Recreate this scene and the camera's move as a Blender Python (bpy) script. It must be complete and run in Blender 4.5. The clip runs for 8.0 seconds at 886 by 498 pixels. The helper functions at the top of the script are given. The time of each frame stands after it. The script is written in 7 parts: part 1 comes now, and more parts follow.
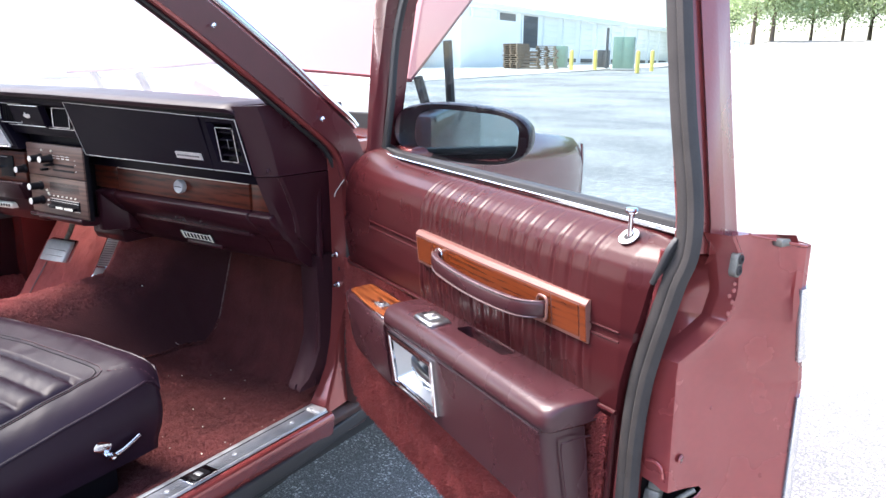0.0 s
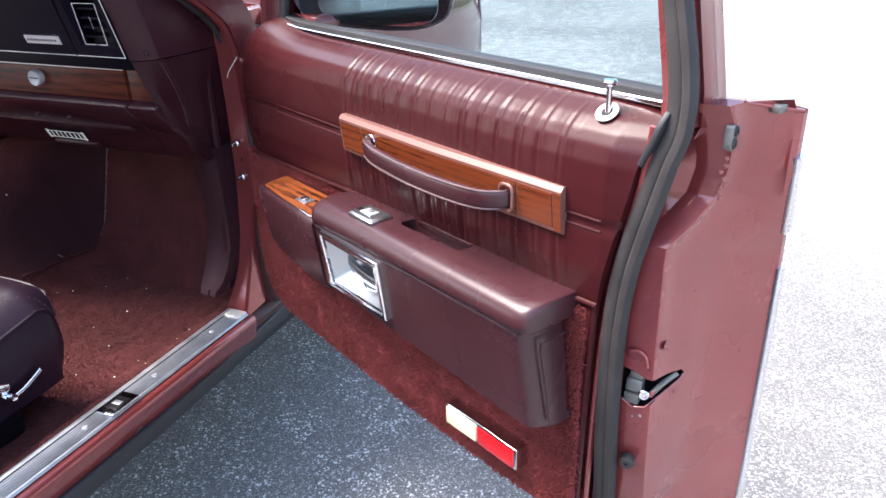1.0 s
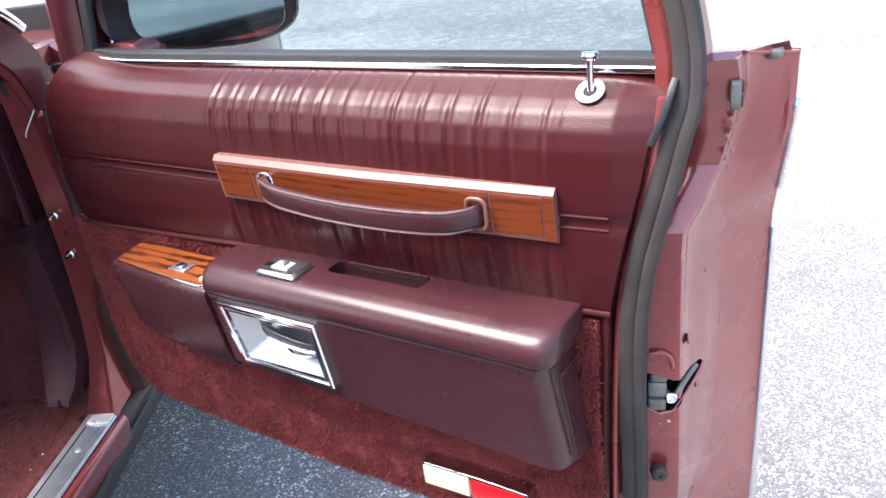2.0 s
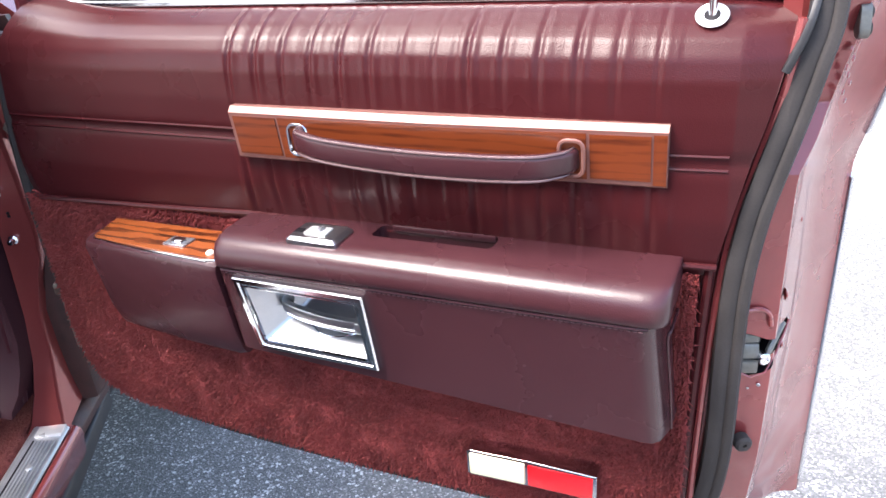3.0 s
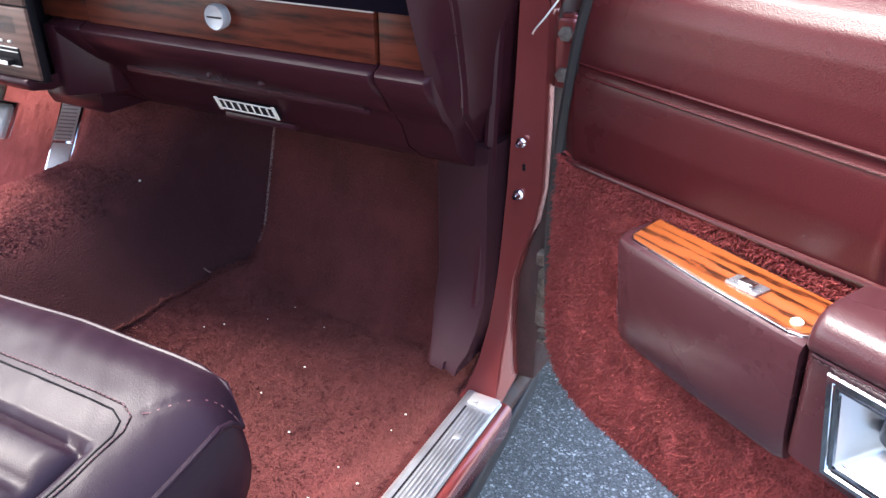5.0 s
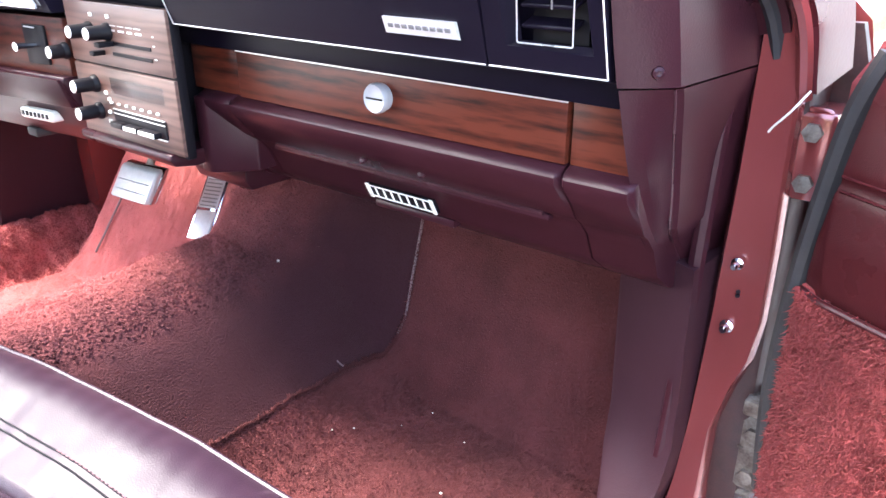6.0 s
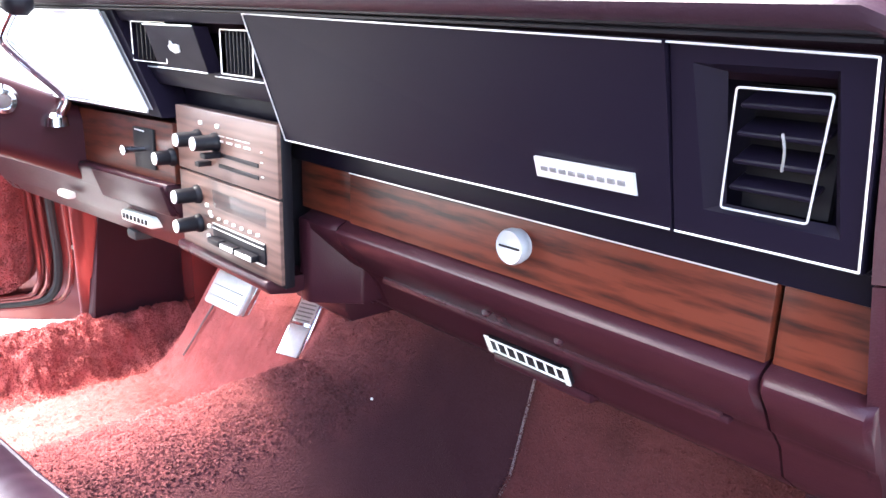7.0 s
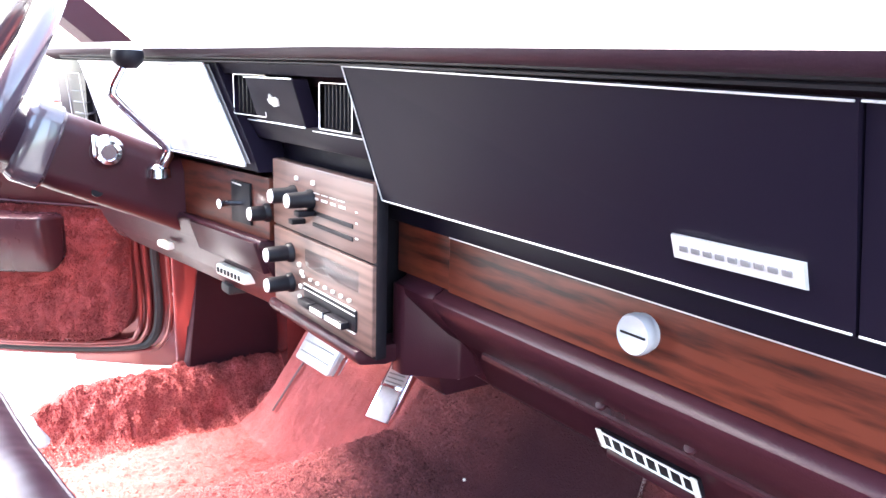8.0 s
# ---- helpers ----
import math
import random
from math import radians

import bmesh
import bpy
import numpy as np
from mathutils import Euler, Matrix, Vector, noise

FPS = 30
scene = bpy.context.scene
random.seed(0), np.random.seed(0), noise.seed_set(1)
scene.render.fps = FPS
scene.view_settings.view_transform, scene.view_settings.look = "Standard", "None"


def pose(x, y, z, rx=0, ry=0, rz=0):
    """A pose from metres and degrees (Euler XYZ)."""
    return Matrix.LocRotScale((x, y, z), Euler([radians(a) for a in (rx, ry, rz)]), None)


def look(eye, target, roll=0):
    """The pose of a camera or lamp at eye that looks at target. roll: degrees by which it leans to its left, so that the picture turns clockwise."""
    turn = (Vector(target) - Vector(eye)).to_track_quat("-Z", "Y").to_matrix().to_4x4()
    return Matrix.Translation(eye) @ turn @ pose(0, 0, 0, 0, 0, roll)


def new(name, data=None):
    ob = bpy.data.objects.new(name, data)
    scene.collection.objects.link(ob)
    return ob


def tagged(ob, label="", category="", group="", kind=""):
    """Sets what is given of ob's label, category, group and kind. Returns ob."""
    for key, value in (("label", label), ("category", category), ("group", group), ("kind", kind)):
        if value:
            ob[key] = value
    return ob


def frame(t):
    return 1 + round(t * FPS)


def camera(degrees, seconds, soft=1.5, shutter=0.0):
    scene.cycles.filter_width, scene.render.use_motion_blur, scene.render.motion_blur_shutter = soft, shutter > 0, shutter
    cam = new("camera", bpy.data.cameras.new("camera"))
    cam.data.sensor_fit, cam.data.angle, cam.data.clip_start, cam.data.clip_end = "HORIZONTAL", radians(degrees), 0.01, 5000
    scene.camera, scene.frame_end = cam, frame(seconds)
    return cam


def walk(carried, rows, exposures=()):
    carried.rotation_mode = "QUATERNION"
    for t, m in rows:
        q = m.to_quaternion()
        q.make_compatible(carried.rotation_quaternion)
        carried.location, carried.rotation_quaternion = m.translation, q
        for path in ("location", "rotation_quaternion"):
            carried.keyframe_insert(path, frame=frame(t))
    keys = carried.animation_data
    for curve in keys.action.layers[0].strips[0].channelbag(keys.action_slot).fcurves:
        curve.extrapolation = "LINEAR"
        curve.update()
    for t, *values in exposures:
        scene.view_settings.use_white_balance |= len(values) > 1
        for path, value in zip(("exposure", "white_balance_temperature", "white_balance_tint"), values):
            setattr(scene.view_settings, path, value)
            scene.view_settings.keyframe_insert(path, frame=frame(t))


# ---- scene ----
cam = camera(61.1, 8.0)
EXPOSURE = [(0.0, 2.75), (0.5, 2.58), (1.0, 2.58), (2.5, 2.6), (3.5, 2.9), (4.5, 3.15), (5.0, 3.3), (6.5, 4.65), (7.2, 4.65), (8.0, 4.6)]
PATH = [
    (0, (1.75, -0.945, 1.075), (0.707, 0.692, 0.594), 0.5),
    (0.2, (1.748, -0.936, 1.069), (0.753, 0.71, 0.519), 0.7),
    (0.5, (1.716, -0.916, 1.066), (0.768, 0.752, 0.501), -0.1),
    (0.8, (1.659, -0.896, 1.074), (0.796, 0.8, 0.459), -2.6),
    (1, (1.631, -0.883, 1.077), (0.916, 0.79, 0.246), -1.5),
    (1.2, (1.608, -0.858, 1.082), (1.02, 0.837, 0.196), -4.1),
    (2.3, (1.392, -0.767, 1.045), (1.274, 1.03, 0.175), -6.4),
    (2.5, (1.363, -0.758, 1.032), (1.292, 1.043, 0.165), -5.4),
    (2.7, (1.33, -0.745, 1.018), (1.321, 1.057, 0.149), -4.8),
    (3, (1.287, -0.731, 1.002), (1.371, 1.064, 0.124), -4.9),
    (3.3, (1.253, -0.712, 0.982), (1.382, 1.061, 0.067), -2.8),
    (3.5, (1.243, -0.694, 0.982), (1.334, 1.059, 0.023), -2.5),
    (3.8, (1.224, -0.668, 0.967), (1.187, 1.108, 0.049), -0.2),
    (4, (1.218, -0.649, 0.966), (1.086, 1.114, 0.031), 0.2),
    (4.2, (1.195, -0.627, 0.971), (0.993, 1.126, 0.03), -1.2),
    (4.5, (1.145, -0.604, 0.975), (0.786, 1.137, 0.058), -1.9),
    (4.7, (1.118, -0.586, 0.973), (0.521, 1.082, 0.044), 0.5),
    (4.9, (1.093, -0.57, 0.978), (0.322, 1.022, 0.046), 1.0),
    (5, (1.088, -0.564, 0.981), (0.249, 0.994, 0.05), 0.5),
    (5.2, (1.075, -0.553, 0.983), (0.163, 0.962, 0.048), 2.0),
    (6.3, (0.923, -0.422, 0.973), (-0.328, 0.953, 0.237), 1.7),
    (6.5, (0.899, -0.409, 0.974), (-0.403, 0.938, 0.274), 4.5),
    (6.7, (0.874, -0.396, 0.976), (-0.467, 0.945, 0.338), 3.8),
    (7, (0.847, -0.373, 0.983), (-0.543, 0.95, 0.416), 1.7),
    (7.2, (0.833, -0.357, 0.987), (-0.59, 0.948, 0.466), 0.7),
    (7.5, (0.815, -0.341, 0.985), (-0.653, 0.936, 0.523), 0.9),
    (7.7, (0.803, -0.334, 0.984), (-0.7, 0.908, 0.538), 1.4),
    (8, (0.788, -0.332, 0.984), (-0.79, 0.81, 0.535), 1.7),
]
walk(cam, [(t, look(eye, target, roll)) for t, eye, target, roll in PATH], EXPOSURE)

# ---------------------------------------------------------------- light
world = bpy.data.worlds.new("world")
scene.world = world
world.use_nodes = True
wn = world.node_tree
sky = wn.nodes.new("ShaderNodeTexSky")
sky.sky_type, sky.sun_disc = "NISHITA", False
SUN_EL, SUN_AZ = 59.0, 256.0          # azimuth clockwise from ahead: a veiled sun behind, on the driver's side
sky.sun_elevation, sky.sun_rotation = radians(SUN_EL), radians(SUN_AZ)
sky.air_density, sky.dust_density = 1.0, 3.0
wn.nodes["Background"].inputs[1].default_value = 0.15
wn.links.new(sky.outputs[0], wn.nodes["Background"].inputs[0])
sun_data = bpy.data.lights.new("sun", "SUN")
sun_data.energy, sun_data.angle, sun_data.color = 1.5, radians(28), (1.0, 0.92, 0.90)
sun = new("sun", sun_data)
sd = Vector((math.sin(radians(SUN_AZ)) * math.cos(radians(SUN_EL)), math.cos(radians(SUN_AZ)) * math.cos(radians(SUN_EL)), math.sin(radians(SUN_EL))))
sun.matrix_basis = look(sd * 20, (0, 0, 0))


# ---------------------------------------------------------------- materials
def nodes_of(m):
    m.use_nodes = True
    return m.node_tree, m.node_tree.nodes["Principled BSDF"]


def mat(name, col, rough=0.5, metal=0.0, var=0.12, scale=18.0, fine=350.0, bump=0.15, dist=0.0006, coat=0.0, rvar=0.08, spec=0.5, stain=None):
    """Two scales of colour variation, roughness variation and fine relief."""
    m = bpy.data.materials.new(name)
    nt, b = nodes_of(m)
    N, L = nt.nodes.new, nt.links.new
    tc = N("ShaderNodeTexCoord")
    big, small = N("ShaderNodeTexNoise"), N("ShaderNodeTexNoise")
    big.inputs["Scale"].default_value, big.inputs["Detail"].default_value = scale, 5.0
    small.inputs["Scale"].default_value, small.inputs["Detail"].default_value = fine, 3.0
    L(tc.outputs["Object"], big.inputs["Vector"]), L(tc.outputs["Object"], small.inputs["Vector"])
    ramp = N("ShaderNodeValToRGB")
    lo, hi = [c * (1 - var) for c in col], [min(1, c * (1 + var)) for c in col]
    if stain:
        lo = list(stain)
    ramp.color_ramp.elements[0].position, ramp.color_ramp.elements[1].position = 0.22, 0.78
    ramp.color_ramp.elements[0].color, ramp.color_ramp.elements[1].color = (*lo, 1), (*hi, 1)
    add = N("ShaderNodeMath")
    add.operation = "MULTIPLY_ADD"
    L(small.outputs["Fac"], add.inputs[0])
    add.inputs[1].default_value, add.inputs[2].default_value = 0.35, -0.175
    add2 = N("ShaderNodeMath")
    L(add.outputs[0], add2.inputs[0]), L(big.outputs["Fac"], add2.inputs[1])
    L(add2.outputs[0], ramp.inputs["Fac"])
    L(ramp.outputs["Color"], b.inputs["Base Color"])
    rr = N("ShaderNodeMapRange")
    L(big.outputs["Fac"], rr.inputs["Value"])
    rr.inputs["From Min"].default_value, rr.inputs["From Max"].default_value = 0.2, 0.8
    rr.inputs["To Min"].default_value, rr.inputs["To Max"].default_value = max(0.02, rough - rvar), min(1, rough + rvar)
    L(rr.outputs["Result"], b.inputs["Roughness"])
    b.inputs["Metallic"].default_value = metal
    b.inputs["Coat Weight"].default_value, b.inputs["Coat Roughness"].default_value = coat, 0.08
    b.inputs["Specular IOR Level"].default_value = spec
    if bump:
        bp = N("ShaderNodeBump")
        bp.inputs["Strength"].default_value, bp.inputs["Distance"].default_value = bump, dist
        L(small.outputs["Fac"], bp.inputs["Height"])
        L(bp.outputs["Normal"], b.inputs["Normal"])
    return m


def leather(name, col, rough=0.36, grain=900.0, spec=0.5):
    """Grained vinyl: cell relief and slow sheen changes."""
    m = mat(name, col, rough, var=0.10, scale=9, fine=500, bump=0, rvar=0.07, spec=spec)
    nt = m.node_tree
    N, L = nt.nodes.new, nt.links.new
    tc, vo, bp = N("ShaderNodeTexCoord"), N("ShaderNodeTexVoronoi"), N("ShaderNodeBump")
    vo.inputs["Scale"].default_value = grain
    L(tc.outputs["Object"], vo.inputs["Vector"])
    bp.inputs["Strength"].default_value, bp.inputs["Distance"].default_value = 0.22, 0.0004
    L(vo.outputs["Distance"], bp.inputs["Height"])
    L(bp.outputs["Normal"], nt.nodes["Principled BSDF"].inputs["Normal"])
    return m


def wood(name, dark, mid, light, rough=0.28, bands=55.0, coat=0.5, across="Z", wave=1.0, along=0.10, shift=0.0, grain=0.45, spec=0.5):
    """Long veneer grain along x."""
    m = bpy.data.materials.new(name)
    nt, b = nodes_of(m)
    N, L = nt.nodes.new, nt.links.new
    tc, mp, no, no2, wv, ramp = (N("ShaderNodeTexCoord"), N("ShaderNodeMapping"), N("ShaderNodeTexNoise"), N("ShaderNodeTexNoise"), N("ShaderNodeTexWave"), N("ShaderNodeValToRGB"))
    mp.inputs["Scale"].default_value = (along, 1.0, 1.0)
    L(tc.outputs["Object"], mp.inputs["Vector"])
    wv.wave_type, wv.bands_direction = "BANDS", across
    wv.inputs["Scale"].default_value, wv.inputs["Distortion"].default_value = bands, 7.0
    wv.inputs["Detail"].default_value, wv.inputs["Detail Scale"].default_value = 3.0, 1.6
    L(mp.outputs[0], wv.inputs["Vector"])
    no.inputs["Scale"].default_value, no.inputs["Detail"].default_value = 260.0, 6.0
    L(mp.outputs[0], no.inputs["Vector"])
    no2.inputs["Scale"].default_value = 22.0
    L(mp.outputs[0], no2.inputs["Vector"])
    a, c = N("ShaderNodeMath"), N("ShaderNodeMath")
    a.operation = c.operation = "MULTIPLY_ADD"
    soft_wave = N("ShaderNodeMath")
    soft_wave.operation = "MULTIPLY_ADD"
    L(wv.outputs["Fac"], soft_wave.inputs[0])
    soft_wave.inputs[1].default_value, soft_wave.inputs[2].default_value = wave, (1 - wave) * 0.5 + shift
    L(no.outputs["Fac"], a.inputs[0]), L(soft_wave.outputs[0], a.inputs[2])
    a.inputs[1].default_value = grain
    L(no2.outputs["Fac"], c.inputs[0]), L(a.outputs[0], c.inputs[2])
    c.inputs[1].default_value = 0.6
    ramp.color_ramp.elements[0].position, ramp.color_ramp.elements[0].color = 0.45, (*dark, 1)
    ramp.color_ramp.elements[1].position, ramp.color_ramp.elements[1].color = 1.35 / 1.6, (*light, 1)
    e = ramp.color_ramp.elements.new(0.62)
    e.color = (*mid, 1)
    L(c.outputs[0], ramp.inputs["Fac"])
    L(ramp.outputs["Color"], b.inputs["Base Color"])
    b.inputs["Roughness"].default_value, b.inputs["Specular IOR Level"].default_value = rough, spec
    b.inputs["Coat Weight"].default_value, b.inputs["Coat Roughness"].default_value = coat, 0.12
    return m


def glass(name, tint, veil=0.0, gloss=0.08):
    """A thin pane: tinted see-through, a faint gloss, and a dusty, glare-whitened film."""
    m = bpy.data.materials.new(name)
    m.use_nodes = True
    nt = m.node_tree
    nt.nodes.remove(nt.nodes["Principled BSDF"])
    N, L = nt.nodes.new, nt.links.new
    tr, gl, df, lw, mx, mx2 = (N("ShaderNodeBsdfTransparent"), N("ShaderNodeBsdfGlossy"), N("ShaderNodeBsdfTranslucent"), N("ShaderNodeLayerWeight"), N("ShaderNodeMixShader"), N("ShaderNodeMixShader"))
    tr.inputs["Color"].default_value = (*tint, 1)
    gl.inputs["Roughness"].default_value = 0.02
    df.inputs["Color"].default_value = (0.85, 0.87, 0.9, 1)
    lw.inputs["Blend"].default_value = 0.5
    pw, fr = N("ShaderNodeMath"), N("ShaderNodeMath")
    pw.operation, fr.operation = "POWER", "MULTIPLY_ADD"
    L(lw.outputs["Facing"], pw.inputs[0])
    pw.inputs[1].default_value = 4.5
    L(pw.outputs[0], fr.inputs[0])
    fr.inputs[1].default_value, fr.inputs[2].default_value = 0.6, gloss * 0.3
    no, rg, tc = N("ShaderNodeTexNoise"), N("ShaderNodeMapRange"), N("ShaderNodeTexCoord")
    no.inputs["Scale"].default_value, no.inputs["Detail"].default_value = 7.0, 6.0
    L(tc.outputs["Object"], no.inputs["Vector"])
    L(no.outputs["Fac"], rg.inputs["Value"])
    rg.inputs["To Min"].default_value, rg.inputs["To Max"].default_value = veil * 0.6, veil * 1.4
    L(fr.outputs[0], mx.inputs[0]), L(tr.outputs[0], mx.inputs[1]), L(gl.outputs[0], mx.inputs[2])
    L(rg.outputs[0], mx2.inputs[0]), L(mx.outputs[0], mx2.inputs[1]), L(df.outputs[0], mx2.inputs[2])
    L(mx2.outputs[0], nt.nodes["Material Output"].inputs["Surface"])
    return m


def asphalt_mat():
    m = bpy.data.materials.new("asphalt")
    nt, b = nodes_of(m)
    N, L = nt.nodes.new, nt.links.new
    tc, vo, big, mid, ramp, ramp2, mx, mx2, bp = (N("ShaderNodeTexCoord"), N("ShaderNodeTexVoronoi"), N("ShaderNodeTexNoise"), N("ShaderNodeTexNoise"), N("ShaderNodeValToRGB"), N("ShaderNodeValToRGB"), N("ShaderNodeMix"), N("ShaderNodeMix"), N("ShaderNodeBump"))
    mx.data_type = mx2.data_type = "RGBA"
    for n in (vo, big, mid):
        L(tc.outputs["Object"], n.inputs["Vector"])
    vo.inputs["Scale"].default_value, vo.inputs["Randomness"].default_value = 300.0, 1.0
    big.inputs["Scale"].default_value, big.inputs["Detail"].default_value = 0.35, 8.0
    mid.inputs["Scale"].default_value, mid.inputs["Detail"].default_value = 60.0, 6.0
    sep = N("ShaderNodeSeparateColor")
    L(vo.outputs["Color"], sep.inputs[0])
    ramp.color_ramp.elements[0].position, ramp.color_ramp.elements[0].color = 0.80, (0.165, 0.161, 0.156, 1)
    ramp.color_ramp.elements[1].position, ramp.color_ramp.elements[1].color = 1.0, (0.40, 0.39, 0.38, 1)
    e = ramp.color_ramp.elements.new(0.0)
    e.color = (0.085, 0.083, 0.080, 1)
    e = ramp.color_ramp.elements.new(0.45)
    e.color = (0.135, 0.132, 0.128, 1)
    L(sep.outputs[0], ramp.inputs["Fac"])
    ramp2.color_ramp.elements[0].position, ramp2.color_ramp.elements[0].color = 0.38, (0.95, 0.94, 0.92, 1)
    ramp2.color_ramp.elements[1].position, ramp2.color_ramp.elements[1].color = 0.64, (1.70, 1.68, 1.64, 1)
    L(big.outputs["Fac"], ramp2.inputs["Fac"])
    mx.blend_type = mx2.blend_type = "MULTIPLY"
    mx.inputs[0].default_value = mx2.inputs[0].default_value = 1.0
    vo2, sep2, fleck, patch, cut, mx3 = (N("ShaderNodeTexVoronoi"), N("ShaderNodeSeparateColor"), N("ShaderNodeMapRange"), N("ShaderNodeTexNoise"), N("ShaderNodeMath"), N("ShaderNodeMix"))
    mx3.data_type = "RGBA"
    vo2.inputs["Scale"].default_value, patch.inputs["Scale"].default_value, patch.inputs["Detail"].default_value = 210.0, 9.0, 4.0
    L(tc.outputs["Object"], vo2.inputs["Vector"]), L(tc.outputs["Object"], patch.inputs["Vector"])
    L(vo2.outputs["Color"], sep2.inputs[0])
    cut.operation = "MULTIPLY_ADD"
    L(patch.outputs["Fac"], cut.inputs[0]), L(sep2.outputs[0], cut.inputs[2])
    cut.inputs[1].default_value = 0.55
    L(cut.outputs[0], fleck.inputs["Value"])
    fleck.inputs["From Min"].default_value, fleck.inputs["From Max"].default_value = 1.20, 1.26
    L(fleck.outputs[0], mx3.inputs[0]), L(ramp.outputs[0], mx3.inputs[6])
    mx3.inputs[7].default_value = (0.60, 0.59, 0.57, 1)
    L(mx3.outputs[2], mx.inputs[6]), L(ramp2.outputs[0], mx.inputs[7])
    L(mx.outputs[2], b.inputs["Base Color"])
    b.inputs["Roughness"].default_value = 0.75
    bp.inputs["Strength"].default_value, bp.inputs["Distance"].default_value = 0.7, 0.003
    h = N("ShaderNodeMath")
    L(mid.outputs["Fac"], h.inputs[0]), L(vo.outputs["Distance"], h.inputs[1])
    L(h.outputs[0], bp.inputs["Height"]), L(bp.outputs["Normal"], b.inputs["Normal"])
    return m


def carpet_mat(name, col, var=0.24, scale=26):
    m = mat(name, col, 0.95, var=var, scale=scale, fine=420, bump=0.7, dist=0.004, spec=0.1)
    b = m.node_tree.nodes["Principled BSDF"]
    b.inputs["Sheen Weight"].default_value, b.inputs["Sheen Roughness"].default_value = 0.12, 0.5
    b.inputs["Sheen Tint"].default_value = (0.9, 0.45, 0.42, 1)
    return m


M_PAINT = mat("maroon_paint", (0.23, 0.046, 0.043), 0.20, metal=0.40, var=0.10, scale=6, fine=900, bump=0.05, coat=0.7)
M_PAINT_WORN = mat("worn_maroon_paint", (0.23, 0.042, 0.041), 0.28, metal=0.25, var=0.14, scale=9, fine=140, bump=0.0, coat=0.75, rvar=0.10, stain=(0.19, 0.036, 0.037))
# The window and windscreen posts take darker tones than the maroon body.
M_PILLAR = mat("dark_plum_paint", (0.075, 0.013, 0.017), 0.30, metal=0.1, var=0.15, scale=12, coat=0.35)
# Paler and matter than the rest of the maroon paint.
M_BONNET = mat("pale_bonnet_paint", (0.24, 0.085, 0.095), 0.55, var=0.10, scale=4, spec=0.15)
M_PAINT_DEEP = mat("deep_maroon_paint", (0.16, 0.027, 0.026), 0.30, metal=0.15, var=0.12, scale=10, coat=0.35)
M_WASHER = mat("bright_washer", (0.80, 0.80, 0.80), 0.30, metal=0.2, var=0.05)
M_TINT = mat("dark_tinted_glass", (0.015, 0.018, 0.020), 0.04, var=0.1, scale=3, bump=0, coat=1.0, rvar=0.01)
M_VINYL = leather("red_vinyl", (0.042, 0.0072, 0.0086), 0.29, spec=0.21)
M_VINYL_DARK = leather("plum_vinyl", (0.042, 0.0132, 0.0164), 0.28, spec=0.42)
M_PLASTIC = leather("maroon_plastic", (0.031, 0.0080, 0.0118), 0.31, 700, spec=0.19)
M_KICK = leather("matt_plum_plastic", (0.034, 0.0125, 0.0165), 0.50, 700, spec=0.09)
M_SEAT = leather("seat_leather", (0.018, 0.0085, 0.0155), 0.40, 700, spec=0.20)
M_DASH_TOP = leather("dash_pad_vinyl", (0.022, 0.010, 0.017), 0.45, 650, spec=0.22)
M_BLACK = mat("satin_black_panel", (0.0062, 0.0044, 0.0096), 0.42, var=0.06, scale=5, fine=1500, bump=0.1, dist=0.0002, spec=0.08)
M_DARK = mat("black_plastic", (0.008, 0.007, 0.009), 0.42, var=0.2, spec=0.15)
M_CARPET = carpet_mat("maroon_carpet", (0.245, 0.046, 0.044))
# Driver's shag lightened, flattened passenger carpet darkened: the cabin's light in their colours.
M_CARPET_FLOOR = carpet_mat("footwell_lit_shag", (0.375, 0.098, 0.089))
M_CARPET_FLAT = carpet_mat("flattened_shaded_carpet", (0.080, 0.0215, 0.0208), 0.36, 13)
M_CHROME = mat("chrome", (0.66, 0.68, 0.71), 0.10, metal=1.0, var=0.05, bump=0.03, rvar=0.04)
M_SATIN = mat("satin_chrome", (0.40, 0.415, 0.44), 0.30, metal=1.0, var=0.06, bump=0.03, rvar=0.04)


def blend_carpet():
    """The driver's red pile darkens over the flattened flank; this shade is painted colour."""
    m = carpet_mat("shaded_tunnel_carpet", (0.375, 0.098, 0.089))
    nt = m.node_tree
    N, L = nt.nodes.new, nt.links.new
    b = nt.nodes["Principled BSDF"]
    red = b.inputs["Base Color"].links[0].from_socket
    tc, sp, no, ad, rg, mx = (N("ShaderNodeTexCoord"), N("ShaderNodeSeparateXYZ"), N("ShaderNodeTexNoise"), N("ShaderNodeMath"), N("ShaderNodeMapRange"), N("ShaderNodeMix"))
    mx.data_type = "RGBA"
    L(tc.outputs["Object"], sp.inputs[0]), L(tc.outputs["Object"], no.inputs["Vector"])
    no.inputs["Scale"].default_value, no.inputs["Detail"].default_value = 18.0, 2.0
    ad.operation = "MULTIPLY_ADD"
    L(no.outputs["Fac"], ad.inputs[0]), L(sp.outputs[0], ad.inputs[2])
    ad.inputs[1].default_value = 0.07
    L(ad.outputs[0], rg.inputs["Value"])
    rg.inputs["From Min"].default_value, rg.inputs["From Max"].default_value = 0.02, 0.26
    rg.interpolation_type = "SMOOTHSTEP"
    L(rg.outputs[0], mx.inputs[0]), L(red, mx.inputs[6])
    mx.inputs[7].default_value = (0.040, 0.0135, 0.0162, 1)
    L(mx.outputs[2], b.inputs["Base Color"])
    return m


